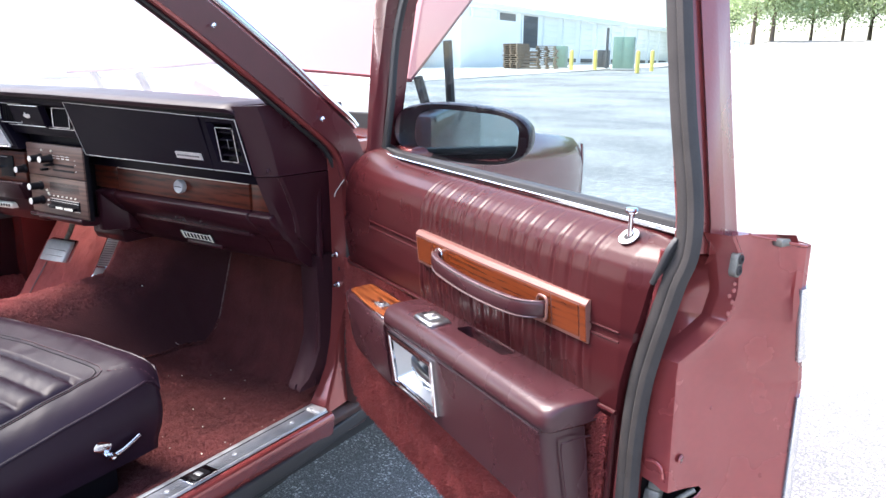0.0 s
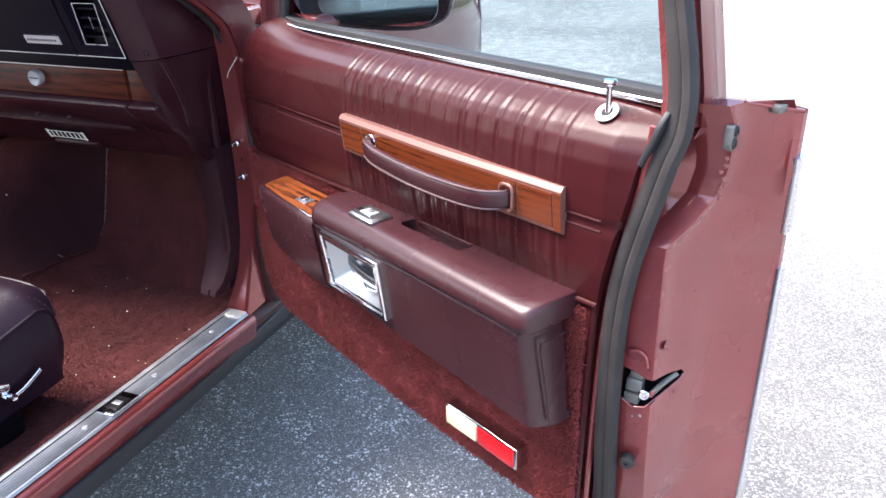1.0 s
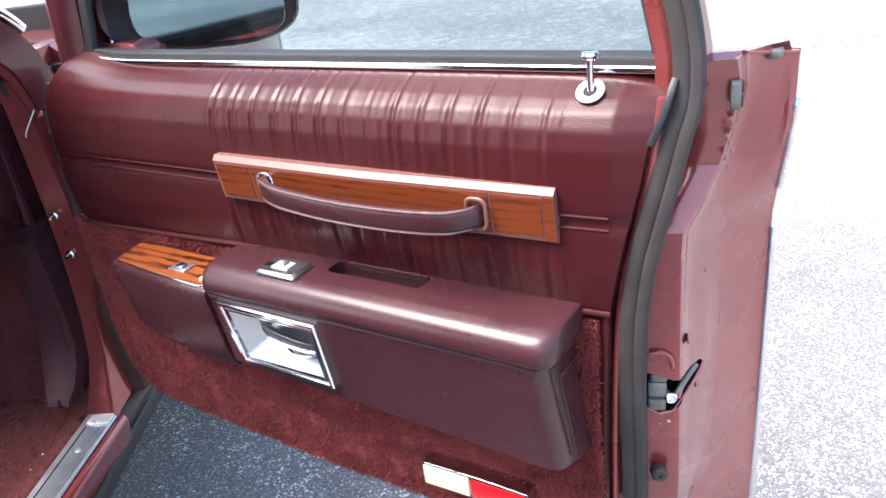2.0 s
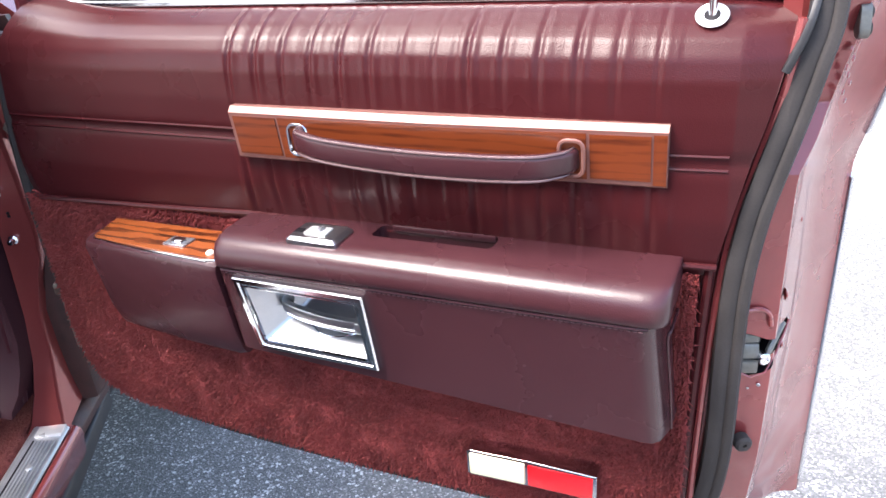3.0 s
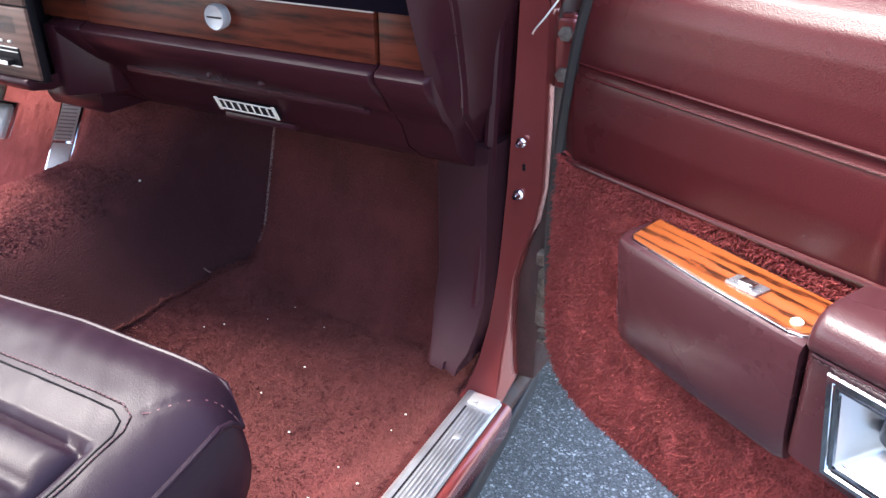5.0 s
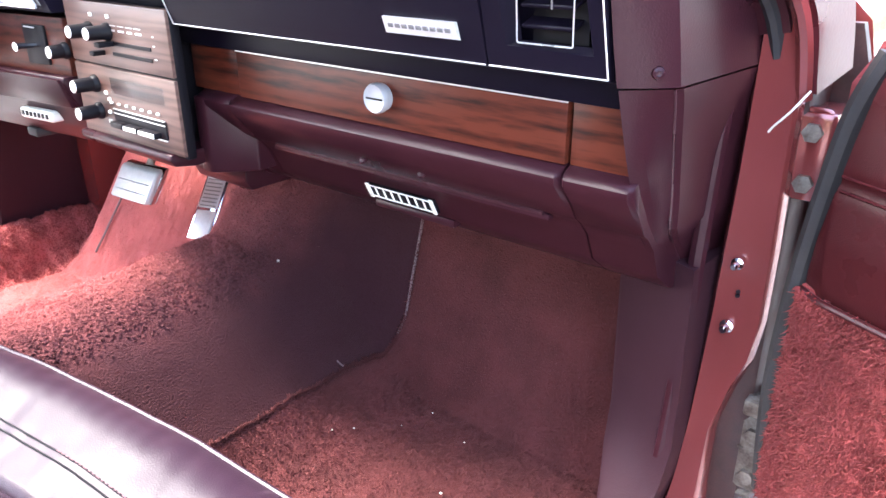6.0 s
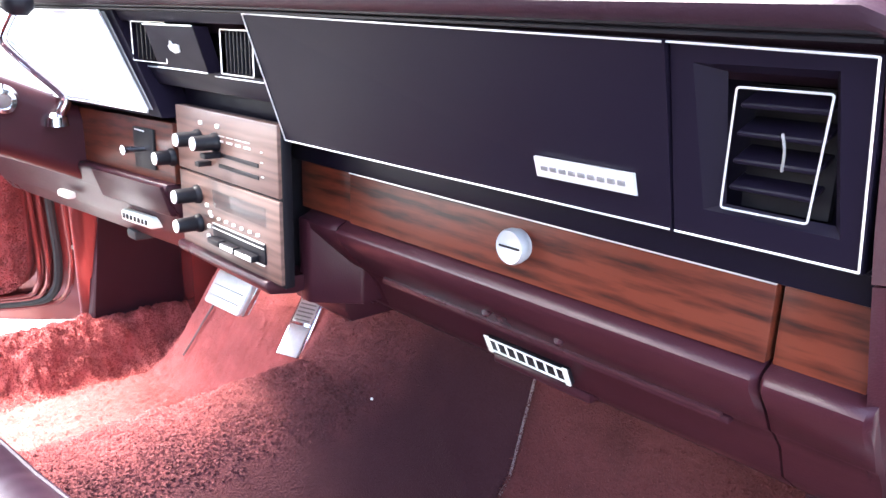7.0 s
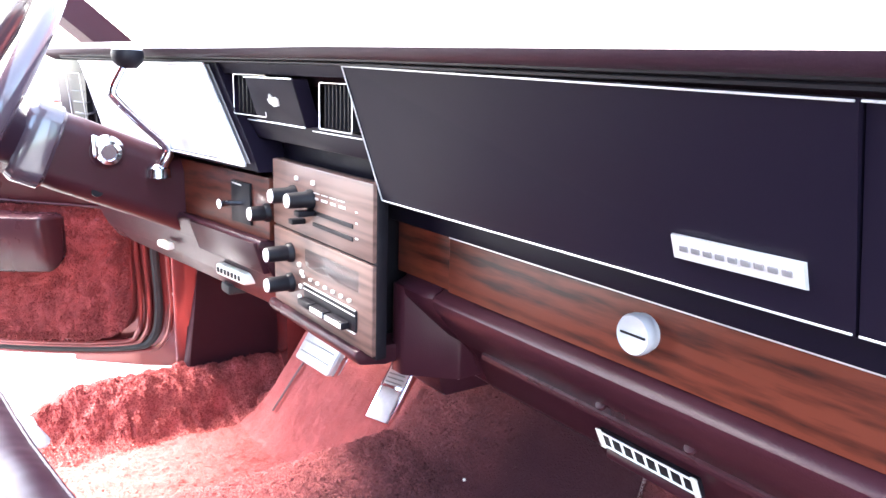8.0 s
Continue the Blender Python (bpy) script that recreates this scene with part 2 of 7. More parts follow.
# Carpet whose red-to-dark blend carries the tunnel's shade.
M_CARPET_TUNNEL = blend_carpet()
M_PIPING = mat("pale_strap_piping", (0.13, 0.080, 0.080), 0.26, metal=0.3, var=0.08)
M_WHEEL = mat("glossy_wheel_plastic", (0.050, 0.036, 0.046), 0.20, var=0.10, coat=0.9, rvar=0.05)
M_COPPER = mat("rose_gilt_trim", (0.205, 0.094, 0.078), 0.42, metal=0.35, var=0.06, bump=0.02)
M_ALU = mat("scuffed_aluminium", (0.44, 0.445, 0.46), 0.40, metal=0.75, var=0.20, scale=30, fine=500, bump=0.12, rvar=0.12)
M_RUBBER = mat("grey_rubber", (0.038, 0.034, 0.033), 0.70, var=0.25, scale=30, fine=600, bump=0.25, spec=0.2)
M_BLACK_RUBBER = mat("black_rubber", (0.015, 0.015, 0.017), 0.55, var=0.25)
M_WOOD_DOOR = wood("zebra_veneer", (0.036, 0.009, 0.004), (0.088, 0.018, 0.0065), (0.150, 0.032, 0.0095), 0.25, 40, wave=0.36, shift=-0.30, grain=0.7)
M_WOOD_TOP = wood("zebra_veneer_top", (0.022, 0.006, 0.003), (0.155, 0.036, 0.010), (0.25, 0.066, 0.018), 0.25, 19, across="Y", wave=0.62, along=0.22, shift=-0.32, grain=0.75)
M_WOOD_DASH = wood("rosewood_veneer", (0.018, 0.0055, 0.0042), (0.056, 0.0115, 0.0064), (0.096, 0.0205, 0.0108), 0.40, 21, 0.0, wave=0.26, along=0.12, shift=-0.50, grain=0.85, spec=0.22)
M_STACK = wood("walnut_faceplate", (0.050, 0.026, 0.020), (0.092, 0.048, 0.036), (0.13, 0.070, 0.054), 0.40, 30, 0.1, wave=0.3, shift=-0.3)
M_WHITE = mat("ivory_plastic", (0.75, 0.72, 0.62), 0.35, var=0.06)
M_CREAM = mat("cream_lens", (0.80, 0.72, 0.48), 0.22, var=0.05)
M_RED = mat("red_lens", (0.55, 0.012, 0.018), 0.10, var=0.15, scale=120, coat=0.6)
M_SILVER = mat("silver_plate", (0.75, 0.74, 0.72), 0.32, metal=0.6, var=0.06)
M_KNOB = mat("satin_knob_metal", (0.42, 0.43, 0.46), 0.28, metal=0.8, var=0.08, scale=60)
M_KNOB_FACE = mat("brushed_knob_face", (0.40, 0.40, 0.41), 0.46, metal=0.35, var=0.06, scale=60)
M_GREY = mat("grey_ink", (0.16, 0.15, 0.15), 0.5, var=0.05)
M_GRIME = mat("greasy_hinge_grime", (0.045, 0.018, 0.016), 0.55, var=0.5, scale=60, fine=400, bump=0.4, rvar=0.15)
M_STEEL = mat("dirty_steel", (0.22, 0.20, 0.17), 0.55, metal=0.7, var=0.5, scale=60, fine=400, bump=0.4, rvar=0.15, stain=(0.06, 0.035, 0.025))
M_CLAW = mat("grey_latch_metal", (0.16, 0.155, 0.14), 0.45, metal=0.5, var=0.25, scale=80)
M_PADGREY = mat("worn_pedal_grey", (0.44, 0.43, 0.41), 0.40, metal=0.2, var=0.15, scale=60)
M_THREAD = mat("plum_thread", (0.13, 0.055, 0.062), 0.6, var=0.1)
M_BINDING = mat("worn_binding", (0.20, 0.125, 0.118), 0.8, var=0.2)
M_UNDER = mat("rocker_black", (0.010, 0.009, 0.009), 0.7, var=0.3)
M_WINDOW = glass("tinted_glass", (0.42, 0.52, 0.545), 0.006, 0.04)
# The windscreen's milky film stands in for its white glare.
M_WINDSHIELD = glass("dusty_glare_windshield", (0.66, 0.72, 0.72), 0.16)
M_LENS = glass("cluster_lens", (0.75, 0.78, 0.80), 0.10)
M_MIRROR = mat("mirror_glass", (0.75, 0.78, 0.80), 0.03, metal=1.0, var=0.02, bump=0, rvar=0.01)
# Opaque pale gloss: the cluster lens's white glare is painted in.
M_GLOSS = mat("pale_glare_lens", (0.60, 0.60, 0.62), 0.06, var=0.35, scale=14, fine=60, bump=0, coat=1.0, rvar=0.02)
M_ASPHALT = asphalt_mat()
M_BUILD = mat("white_siding", (0.90, 0.89, 0.85), 0.6, var=0.05, scale=0.8, fine=9)
M_CONCRETE = mat("concrete_kerb", (0.55, 0.53, 0.48), 0.8, var=0.10, scale=0.5, fine=30)
M_PALLET = mat("grey_pallet_wood", (0.26, 0.19, 0.13), 0.8, var=0.35, scale=4, fine=80)
M_GREEN = mat("green_cabinet_paint", (0.22, 0.34, 0.25), 0.5, var=0.12, scale=2, fine=40)
M_YELLOW = mat("yellow_post_paint", (0.75, 0.58, 0.12), 0.5, var=0.1, scale=3, fine=40)
M_DOCK = mat("dark_dock_door", (0.06, 0.065, 0.07), 0.6, var=0.2, scale=2, fine=30)
M_LEAF = mat("leaves", (0.19, 0.24, 0.13), 0.6, var=0.40, scale=1.2, fine=9, bump=0)


def thin_leaves(m):
    """Light passes through thin leaves."""
    nt = m.node_tree
    b = nt.nodes["Principled BSDF"]
    tl, ad = nt.nodes.new("ShaderNodeBsdfTranslucent"), nt.nodes.new("ShaderNodeAddShader")
    tl.inputs["Color"].default_value = (0.10, 0.14, 0.06, 1)
    nt.links.new(b.outputs[0], ad.inputs[0]), nt.links.new(tl.outputs[0], ad.inputs[1])
    nt.links.new(ad.outputs[0], nt.nodes["Material Output"].inputs["Surface"])


thin_leaves(M_LEAF)
M_BARK = mat("bark", (0.10, 0.075, 0.055), 0.85, var=0.3, scale=4, fine=40)


# ---------------------------------------------------------------- mesh helpers
def finish(name, me, material, parent, label, angle):
    me.materials.append(material)
    for p in me.polygons:
        p.use_smooth = True
    me.set_sharp_from_angle(angle=radians(angle))
    ob = new(name, me)
    if parent is not None:
        ob.parent = parent
    if label:
        ob["label"] = label
    return ob


def part(name, bm, material, parent=None, label="", angle=38):
    bmesh.ops.recalc_face_normals(bm, faces=bm.faces[:])
    me = bpy.data.meshes.new(name)
    bm.to_mesh(me)
    bm.free()
    return finish(name, me, material, parent, label, angle)


def empty(name, m=None):
    e = new(name)
    e.empty_display_size = 0.05
    if m is not None:
        e.matrix_basis = m
    return e


def bm_box(x0, x1, y0, y1, z0, z1, bevel=0.0, seg=2, bm=None):
    own = bm is None
    bm = bm or bmesh.new()
    r = bmesh.ops.create_cube(bm, size=1.0, matrix=Matrix.Translation(((x0 + x1) / 2, (y0 + y1) / 2, (z0 + z1) / 2)) @ Matrix.Diagonal((x1 - x0, y1 - y0, z1 - z0, 1)))
    if bevel:
        es = list({e for v in r["verts"] for e in v.link_edges})
        bmesh.ops.bevel(bm, geom=es, offset=bevel, segments=seg, profile=0.5, affect="EDGES")
    return bm


def loft(rings, caps=True, closed=True, bm=None):
    """Skin over rings of equally many points."""
    bm = bm or bmesh.new()
    vs = [[bm.verts.new(p) for p in ring] for ring in rings]
    n = len(vs[0])
    for a, b in zip(vs, vs[1:]):
        for i in range(n if closed else n - 1):
            j = (i + 1) % n
            bm.faces.new((a[i], a[j], b[j], b[i]))
    if caps and closed:
        bm.faces.new(vs[0][::-1])
        bm.faces.new(vs[-1])
    return bm


def prism(outline, lo, hi, axis="z", bevel=0.0, seg=2):
    """An outline of (a, b) pushed out along an axis from lo to hi."""
    put = {"z": lambda a, b, c: (a, b, c), "y": lambda a, b, c: (a, c, b), "x": lambda a, b, c: (c, a, b)}[axis]
    bm = loft([[put(a, b, c) for a, b in outline] for c in (lo, hi)])
    if bevel:
        bmesh.ops.bevel(bm, geom=bm.edges[:], offset=bevel, segments=seg, profile=0.5, affect="EDGES")
    return bm


def smooth_path(pts, n=6):
    """Catmull-Rom through the points."""
    pts = [Vector(p) for p in pts]
    out = []
    for i in range(len(pts) - 1):
        p0, p1, p2, p3 = pts[max(i - 1, 0)], pts[i], pts[i + 1], pts[min(i + 2, len(pts) - 1)]
        for k in range(n):
            t = k / n
            out.append(0.5 * (2 * p1 + (p2 - p0) * t + (2 * p0 - 5 * p1 + 4 * p2 - p3) * t * t + (3 * p1 - p0 - 3 * p2 + p3) * t ** 3))
    return out + [pts[-1]]


def sweep(pts, shape, up=(0, 0, 1), bm=None, caps=True, scales=None):
    """A shape of (side, up) points carried along a path."""
    pts = [Vector(p) for p in pts]
    rings = []
    for i, p in enumerate(pts):
        d = (pts[min(i + 1, len(pts) - 1)] - pts[max(i - 1, 0)]).normalized()
        s = d.cross(Vector(up)).normalized()
        u = s.cross(d).normalized()
        k = scales[i] if scales else 1.0
        rings.append([p + s * a * k + u * b * k for a, b in shape])
    return loft(rings, caps=caps, bm=bm)


def circle(r, n=12, ry=None):
    return [(r * math.cos(2 * math.pi * i / n), (ry or r) * math.sin(2 * math.pi * i / n)) for i in range(n)]


def rounded(w, h, r, n=4):
    """A rounded rectangle's outline, centred."""
    out = []
    for cx, cy, a0 in ((w / 2 - r, h / 2 - r, 0), (-w / 2 + r, h / 2 - r, 90), (-w / 2 + r, -h / 2 + r, 180), (w / 2 - r, -h / 2 + r, 270)):
        out += [(cx + r * math.cos(radians(a0 + 90 * k / n)), cy + r * math.sin(radians(a0 + 90 * k / n))) for k in range(n + 1)]
    return out


def tube(pts, r, n=10, up=(0, 0, 1), bm=None, scales=None):
    return sweep(pts, circle(r, n), up, bm, True, scales)


def lathe(profile, n=24, m=None, bm=None):
    """(radius, height) turned round z, then moved by m."""
    bm = bm or bmesh.new()
    m = m or Matrix()
    rings = [[m @ Vector((max(r, 1e-4) * math.cos(2 * math.pi * i / n), max(r, 1e-4) * math.sin(2 * math.pi * i / n), h)) for i in range(n)] for r, h in profile]
    return loft(rings, bm=bm)


def sheet(nu, nv, f, thick=None):
    """A grid surface f(a, b), a and b from 0 to 1; thick: a vector to a second skin behind it."""
    verts = [f(i / nu, j / nv) for j in range(nv + 1) for i in range(nu + 1)]
    bm = bmesh.new()
    vs = [bm.verts.new(p) for p in verts]
    for j in range(nv):
        for i in range(nu):
            a = j * (nu + 1) + i
            bm.faces.new((vs[a], vs[a + 1], vs[a + nu + 2], vs[a + nu + 1]))
    if thick is not None:
        edge = [e for e in bm.edges if e.is_boundary]
        r = bmesh.ops.extrude_edge_only(bm, edges=edge)
        bmesh.ops.translate(bm, verts=[g for g in r["geom"] if isinstance(g, bmesh.types.BMVert)], vec=thick)
    return bm


def mapped(bm, f):
    for v in bm.verts:
        v.co = f(*v.co)
    return bm


def lerp(x, xs, ys):
    return float(np.interp(x, xs, ys))


def tufts(name, count, spot, length, width, material, parent, label, seed):
    """A pile of small leaning tufts. spot(rng) gives places and normals as arrays."""
    rng = np.random.default_rng(seed)
    p, nrm = spot(rng, count)
    lean = nrm + rng.normal(0, 0.55, p.shape)
    lean /= np.linalg.norm(lean, axis=1)[:, None]
    side = np.cross(lean, rng.normal(0, 1, p.shape))
    side /= np.linalg.norm(side, axis=1)[:, None]
    across = np.cross(lean, side)
    ln = length * rng.uniform(0.6, 1.25, (count, 1))
    base = p - nrm * 0.002
    ring = [base + width * (side * math.cos(a) + across * math.sin(a)) for a in (0.0, 2.094, 4.189)]
    tip = base + lean * ln + rng.normal(0, 0.2, p.shape) * ln
    v = np.stack(ring + [tip], 1).reshape(-1, 3)
    faces = [f for i in range(0, 4 * count, 4) for f in ((i, i + 1, i + 3), (i + 1, i + 2, i + 3), (i + 2, i, i + 3))]
    me = bpy.data.meshes.new(name)
    me.from_pydata(v.tolist(), [], faces)
    me.materials.append(material)
    for f in me.polygons:
        f.use_smooth = True
    ob = new(name, me)
    ob.parent = parent
    return tagged(ob, label, kind="stuff")


# ---------------------------------------------------------------- ground and distance
def ground_z(x, y):
    d = math.hypot(x, y)
    bearing = math.degrees(math.atan2(-x, y))
    side = lerp(bearing, [-95, -70, 9, 15], [0, 1, 1, 0])
    return lerp(d, [15, 50, 200], [0, 0.78, 2.28]) + 2.7 * side * lerp(d, [45, 100], [0, 1])


def build_ground():
    bm = bmesh.new()
    n = 240
    radii = [1, 2, 4, 7, 11, 15, 22, 30, 40, 55, 75, 100, 140, 200, 320, 600, 1200]
    rings = []
    for r in radii:
        spots = [(r * math.cos(2 * math.pi * i / n), r * math.sin(2 * math.pi * i / n)) for i in range(n)]
        rings.append([bm.verts.new((x, y, ground_z(x, y) + 0.009 * max(0, r - 200))) for x, y in spots])
    c = bm.verts.new((0, 0, 0))
    for i in range(n):
        j = (i + 1) % n
        bm.faces.new((c, rings[0][i], rings[0][j]))
        for p, q in zip(rings, rings[1:]):
            bm.faces.new((p[i], q[i], q[j], p[j]))
    return tagged(part("ground", bm, M_ASPHALT), "worn grey asphalt of an open car park", "ground", kind="structure")


build_ground()


# ---------------------------------------------------------------- car body
CX = 0.085      # the car's middle


def floor_z(x, y):
    z = 0.338
    near, far = max(0.0, y - 0.125), max(0.0, y - 0.225)
    driver = 0.9 * near + 5.0 * near * near if near < 0.07 else 0.0875 + 1.45 * (near - 0.07)
    late = max(0.0, y - 0.25)
    k = min(1.0, max(0.0, (x + 0.53) / 0.08))
    driver = driver * k + 1.6 * late * (1 - k)
    passenger = min(0.40, far + 12.0 * far * far)
    m = min(1.0, max(0.0, (x - 0.05) / 0.2))
    z += driver * (1 - m) + passenger * m
    k = abs(x - CX) / (0.190 if x > CX else lerp(y, [-0.10, 0.05, 0.20, 0.30], [0.062, 0.080, 0.112, 0.130]))
    z += 0.218 * math.exp(-k ** 3.0)
    d = x - 0.677
    if d > 0:
        z += 0.045 * min(1.0, d / 0.075) ** 1.3
    d = lerp(y, [-0.30, -0.18, -0.06, 0.06, 0.20, 0.30], [-0.600, -0.552, -0.478, -0.478, -0.491, -0.500]) - x
    if d > 0:
        t = min(1.0, d / 0.085)
        z += 0.088 * t * t * (3 - 2 * t)
    return z


def lumpy(x, y, s=1.0):
    if s is None:      # deep pile that wears flat up the tunnel
        s = lerp(x, [-0.50, -0.46, 0.0, 0.25], [3.0, 1.1, 1.1, 0.5])
    fine = min(s, 1.2) * 0.0035 * noise.noise((x * 95, y * 95, 1.7)) + max(0.0, s - 1.2) * 0.0050 * noise.noise((x * 48, y * 48, 4.1))
    return s * 0.0035 * noise.noise((x * 28, y * 28, 0.3)) + fine


def build_body():
    car = tagged(empty("car_body"), "maroon saloon car body with an open front door and raised bonnet", "car", kind="structure")
    # sill with its tread plate
    part("sill", prism([(0.758, 0.30), (0.758, 0.384), (0.766, 0.391), (0.817, 0.391), (0.823, 0.387), (0.825, 0.378), (0.820, 0.345), (0.803, 0.31), (0.79, 0.30)], -1.25, 0.108, "y", 0.003), M_PAINT, car)
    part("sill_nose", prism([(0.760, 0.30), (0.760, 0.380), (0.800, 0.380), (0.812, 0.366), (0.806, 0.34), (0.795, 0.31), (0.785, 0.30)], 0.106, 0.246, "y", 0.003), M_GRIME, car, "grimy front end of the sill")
    part("sill_rubber", sweep([(0.824, -1.22, 0.335), (0.824, -0.2, 0.335), (0.820, 0.0, 0.335), (0.811, 0.12, 0.336), (0.802, 0.24, 0.338)], rounded(0.012, 0.030, 0.004, 3)), M_BLACK_RUBBER, car, "black rubber strip along the sill")
    part("rocker", prism([(0.60, 0.19), (0.60, 0.299), (0.770, 0.299), (0.755, 0.275), (0.68, 0.19)], -1.3, 0.10, "y", 0.004), M_UNDER, car, "black rocker below the sill")
    plate = part("sill_plate", prism([(0.768, 0.3925), (0.768, 0.3985), (0.773, 0.4005), (0.778, 0.398), (0.811, 0.3965), (0.814, 0.3925)], -1.2, 0.100, "y", 0.0008, 1), M_ALU, car, "scuffed ribbed aluminium sill plate")
    part("plate_groove", bm_box(0.7775, 0.7798, -1.19, 0.072, 0.3955, 0.3990, 0.0005, 1), M_DARK, plate)
    for k in range(6):
        x = 0.782 + 0.0047 * k
        part("rib", bm_box(x, x + 0.0021, -1.19, 0.070, 0.397, 0.3992, 0.0008, 1), M_ALU, plate)
    part("end_clip", bm_box(0.777, 0.812, 0.078, 0.098, 0.396, 0.4010, 0.0015), M_SILVER, plate, "bright end clip")
    for y in (0.019, -0.126, -0.27, -0.42):
        part("screw", lathe([(0, 0.3955), (0.0055, 0.3955), (0.0055, 0.3985), (0.004, 0.4003), (0, 0.4008)], 14, Matrix.Translation((0.795, y, 0))), M_ALU, plate)
    tag = part("maker_tag", bm_box(0.780, 0.813, -0.235, -0.18, 0.397, 0.4003, 0.001), M_CHROME, plate, "bright maker's tag with a dark emblem field")
    part("emblem", bm_box(0.785, 0.808, -0.223, -0.192, 0.400, 0.4010, 0.0008), M_DARK, plate)
    part("emblem_bar", bm_box(0.789, 0.804, -0.213, -0.203, 0.4009, 0.4018, 0.0006), M_ALU, plate)
    part("sill_plug", lathe([(0, 0), (0.011, 0), (0.011, 0.003), (0.007, 0.005), (0.006, 0.003), (0, 0.003)], 16, pose(0.8175, -0.2, 0.345, 0, 90, 0)), M_RUBBER, car, "rubber drain plug")
    # the left sill, seen beyond the cabin
    part("sill", prism([(CX - 0.758 + CX + 0.065, 0.30), (-0.60, 0.384), (-0.615, 0.391), (-0.68, 0.391), (-0.70, 0.37), (-0.70, 0.31)], -1.25, 0.30, "y", 0.004), M_ALU, car, "bright sill plate")
    # hinge pillar: a painted face with a bulge, lofted upwards
    zs = [0.385, 0.40, 0.43, 0.47, 0.53, 0.58, 0.61, 0.65, 0.72, 0.78, 0.86, 0.925]
    le = [0.752, 0.760, 0.766, 0.767, 0.769, 0.771, 0.772, 0.774, 0.777, 0.780, 0.783, 0.787]
    re = [0.808, 0.806, 0.801, 0.797, 0.796, 0.808, 0.818, 0.822, 0.822, 0.821, 0.821, 0.826]
    ye = [0.096, 0.104, 0.122, 0.146, 0.160, 0.163, 0.165, 0.165, 0.162, 0.158, 0.152, 0.14]
    rings = []
    for z, a, b, y in zip(zs, le, re, ye):
        rings.append([(a, y + 0.006, z), (a + 0.004, y, z), ((a + b) / 2, y + 0.001, z), (b - 0.004, y + 0.001, z), (b, y + 0.008, z), (b - 0.014, y + 0.16, z), (a, y + 0.16, z)])
    pillar = part("hinge_pillar", loft(rings), M_PAINT, car, "maroon painted hinge pillar")
    # Dark plate added to cover the wing's painted rear end.
    part("wing_closing_plate", prism([(0.78, 0.38), (0.795, 0.38), (0.804, 0.43), (0.852, 0.62), (0.858, 0.84), (0.84, 0.90), (0.78, 0.90)], 0.226, 0.238, "y"), M_GRIME, car, "dark closing plate behind the wing")
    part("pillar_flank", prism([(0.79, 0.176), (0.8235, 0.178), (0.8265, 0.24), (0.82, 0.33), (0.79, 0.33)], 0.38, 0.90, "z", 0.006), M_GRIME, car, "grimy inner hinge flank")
    for x, y, z, r in ((0.794, 0.160, 0.704, 0.0042), (0.792, 0.165, 0.640, 0.0048)):
        part("pillar_bolt", lathe([(0, 0.0), (r * 1.3, 0.0), (r * 1.3, 0.0015), (r * 0.8, 0.003), (r * 0.8, 0.010), (r * 0.5, 0.012), (0, 0.012)], 14, pose(x, y, z, 90, 0, 0)), M_CHROME, pillar)
    for z in (0.672, 0.676):
        part("paint_hole", lathe([(0, 0), (0.002, 0), (0.002, 0.001), (0, 0.001)], 8, pose(0.797, 0.1645, z, 90, 0, 0)), M_DARK, pillar)
    o = [(0.826 + a, 0.807 + b) for a, b in rounded(0.030, 0.062, 0.008, 3)]
    pocket = part("hinge_pocket", sweep([(a, 0.186, b) for a, b in o + o[:1]], rounded(0.005, 0.010, 0.002, 2), (0, 1, 0)), M_PAINT, car, "painted hinge pocket rim")
    for z in (0.824, 0.806, 0.790):
        part("bolt", lathe([(0, 0), (0.006, 0), (0.006, 0.004), (0.003, 0.006), (0, 0.006)], 8, pose(0.826, 0.192, z, 90, 0, 0)), M_STEEL, pocket)
    for z, h in ((0.80, 0.075), (0.505, 0.085)):
        hinge = part("door_hinge", bm_box(0.812, 0.846, 0.178, 0.235, z - h / 2, z + h / 2, 0.006), M_PAINT if z > 0.7 else M_STEEL, car, "bolted door hinge")
        for k in (-1, 1):
            part("bolt", lathe([(0, 0), (0.008, 0), (0.008, 0.006), (0, 0.007)], 6, pose(0.829, 0.179, z + k * h * 0.28, 90, 0, 0)), M_STEEL, hinge)
    part("hinge_spring", tube([(0.826 + 0.010 * math.cos(k * 0.9), 0.186 + 0.004 * math.sin(k * 0.9), 0.43 + 0.0022 * k) for k in range(40)], 0.0028, 6, (0, 1, 0)), M_STEEL, car, "greasy door check spring")
    rg = random.Random(4)
    for k in range(16):
        z = 0.425 + 0.0095 * k
        r = rg.uniform(0.005, 0.010)
        part("hinge_link", lathe([(r * 0.4, -0.004), (r, -0.005), (r * 1.1, 0.0), (r, 0.005), (r * 0.4, 0.004)], 10, pose(0.803 + 0.0011 * k + rg.uniform(-0.005, 0.008), 0.190 + rg.uniform(-0.006, 0.006), z, rg.uniform(20, 110), rg.uniform(-40, 40), 0)), M_STEEL, car, "greasy door check link")
    part("check_strap", bm_box(0.818, 0.90, 0.165, 0.19, 0.555, 0.572, 0.003), M_STEEL, car)
    part("loose_wire", tube(smooth_path([(0.828, 0.15, 0.858), (0.818, 0.144, 0.842), (0.808, 0.146, 0.830), (0.803, 0.15, 0.823)]), 0.0009, 6, (0, 1, 0)), M_WHITE, car, "loose pale wire")
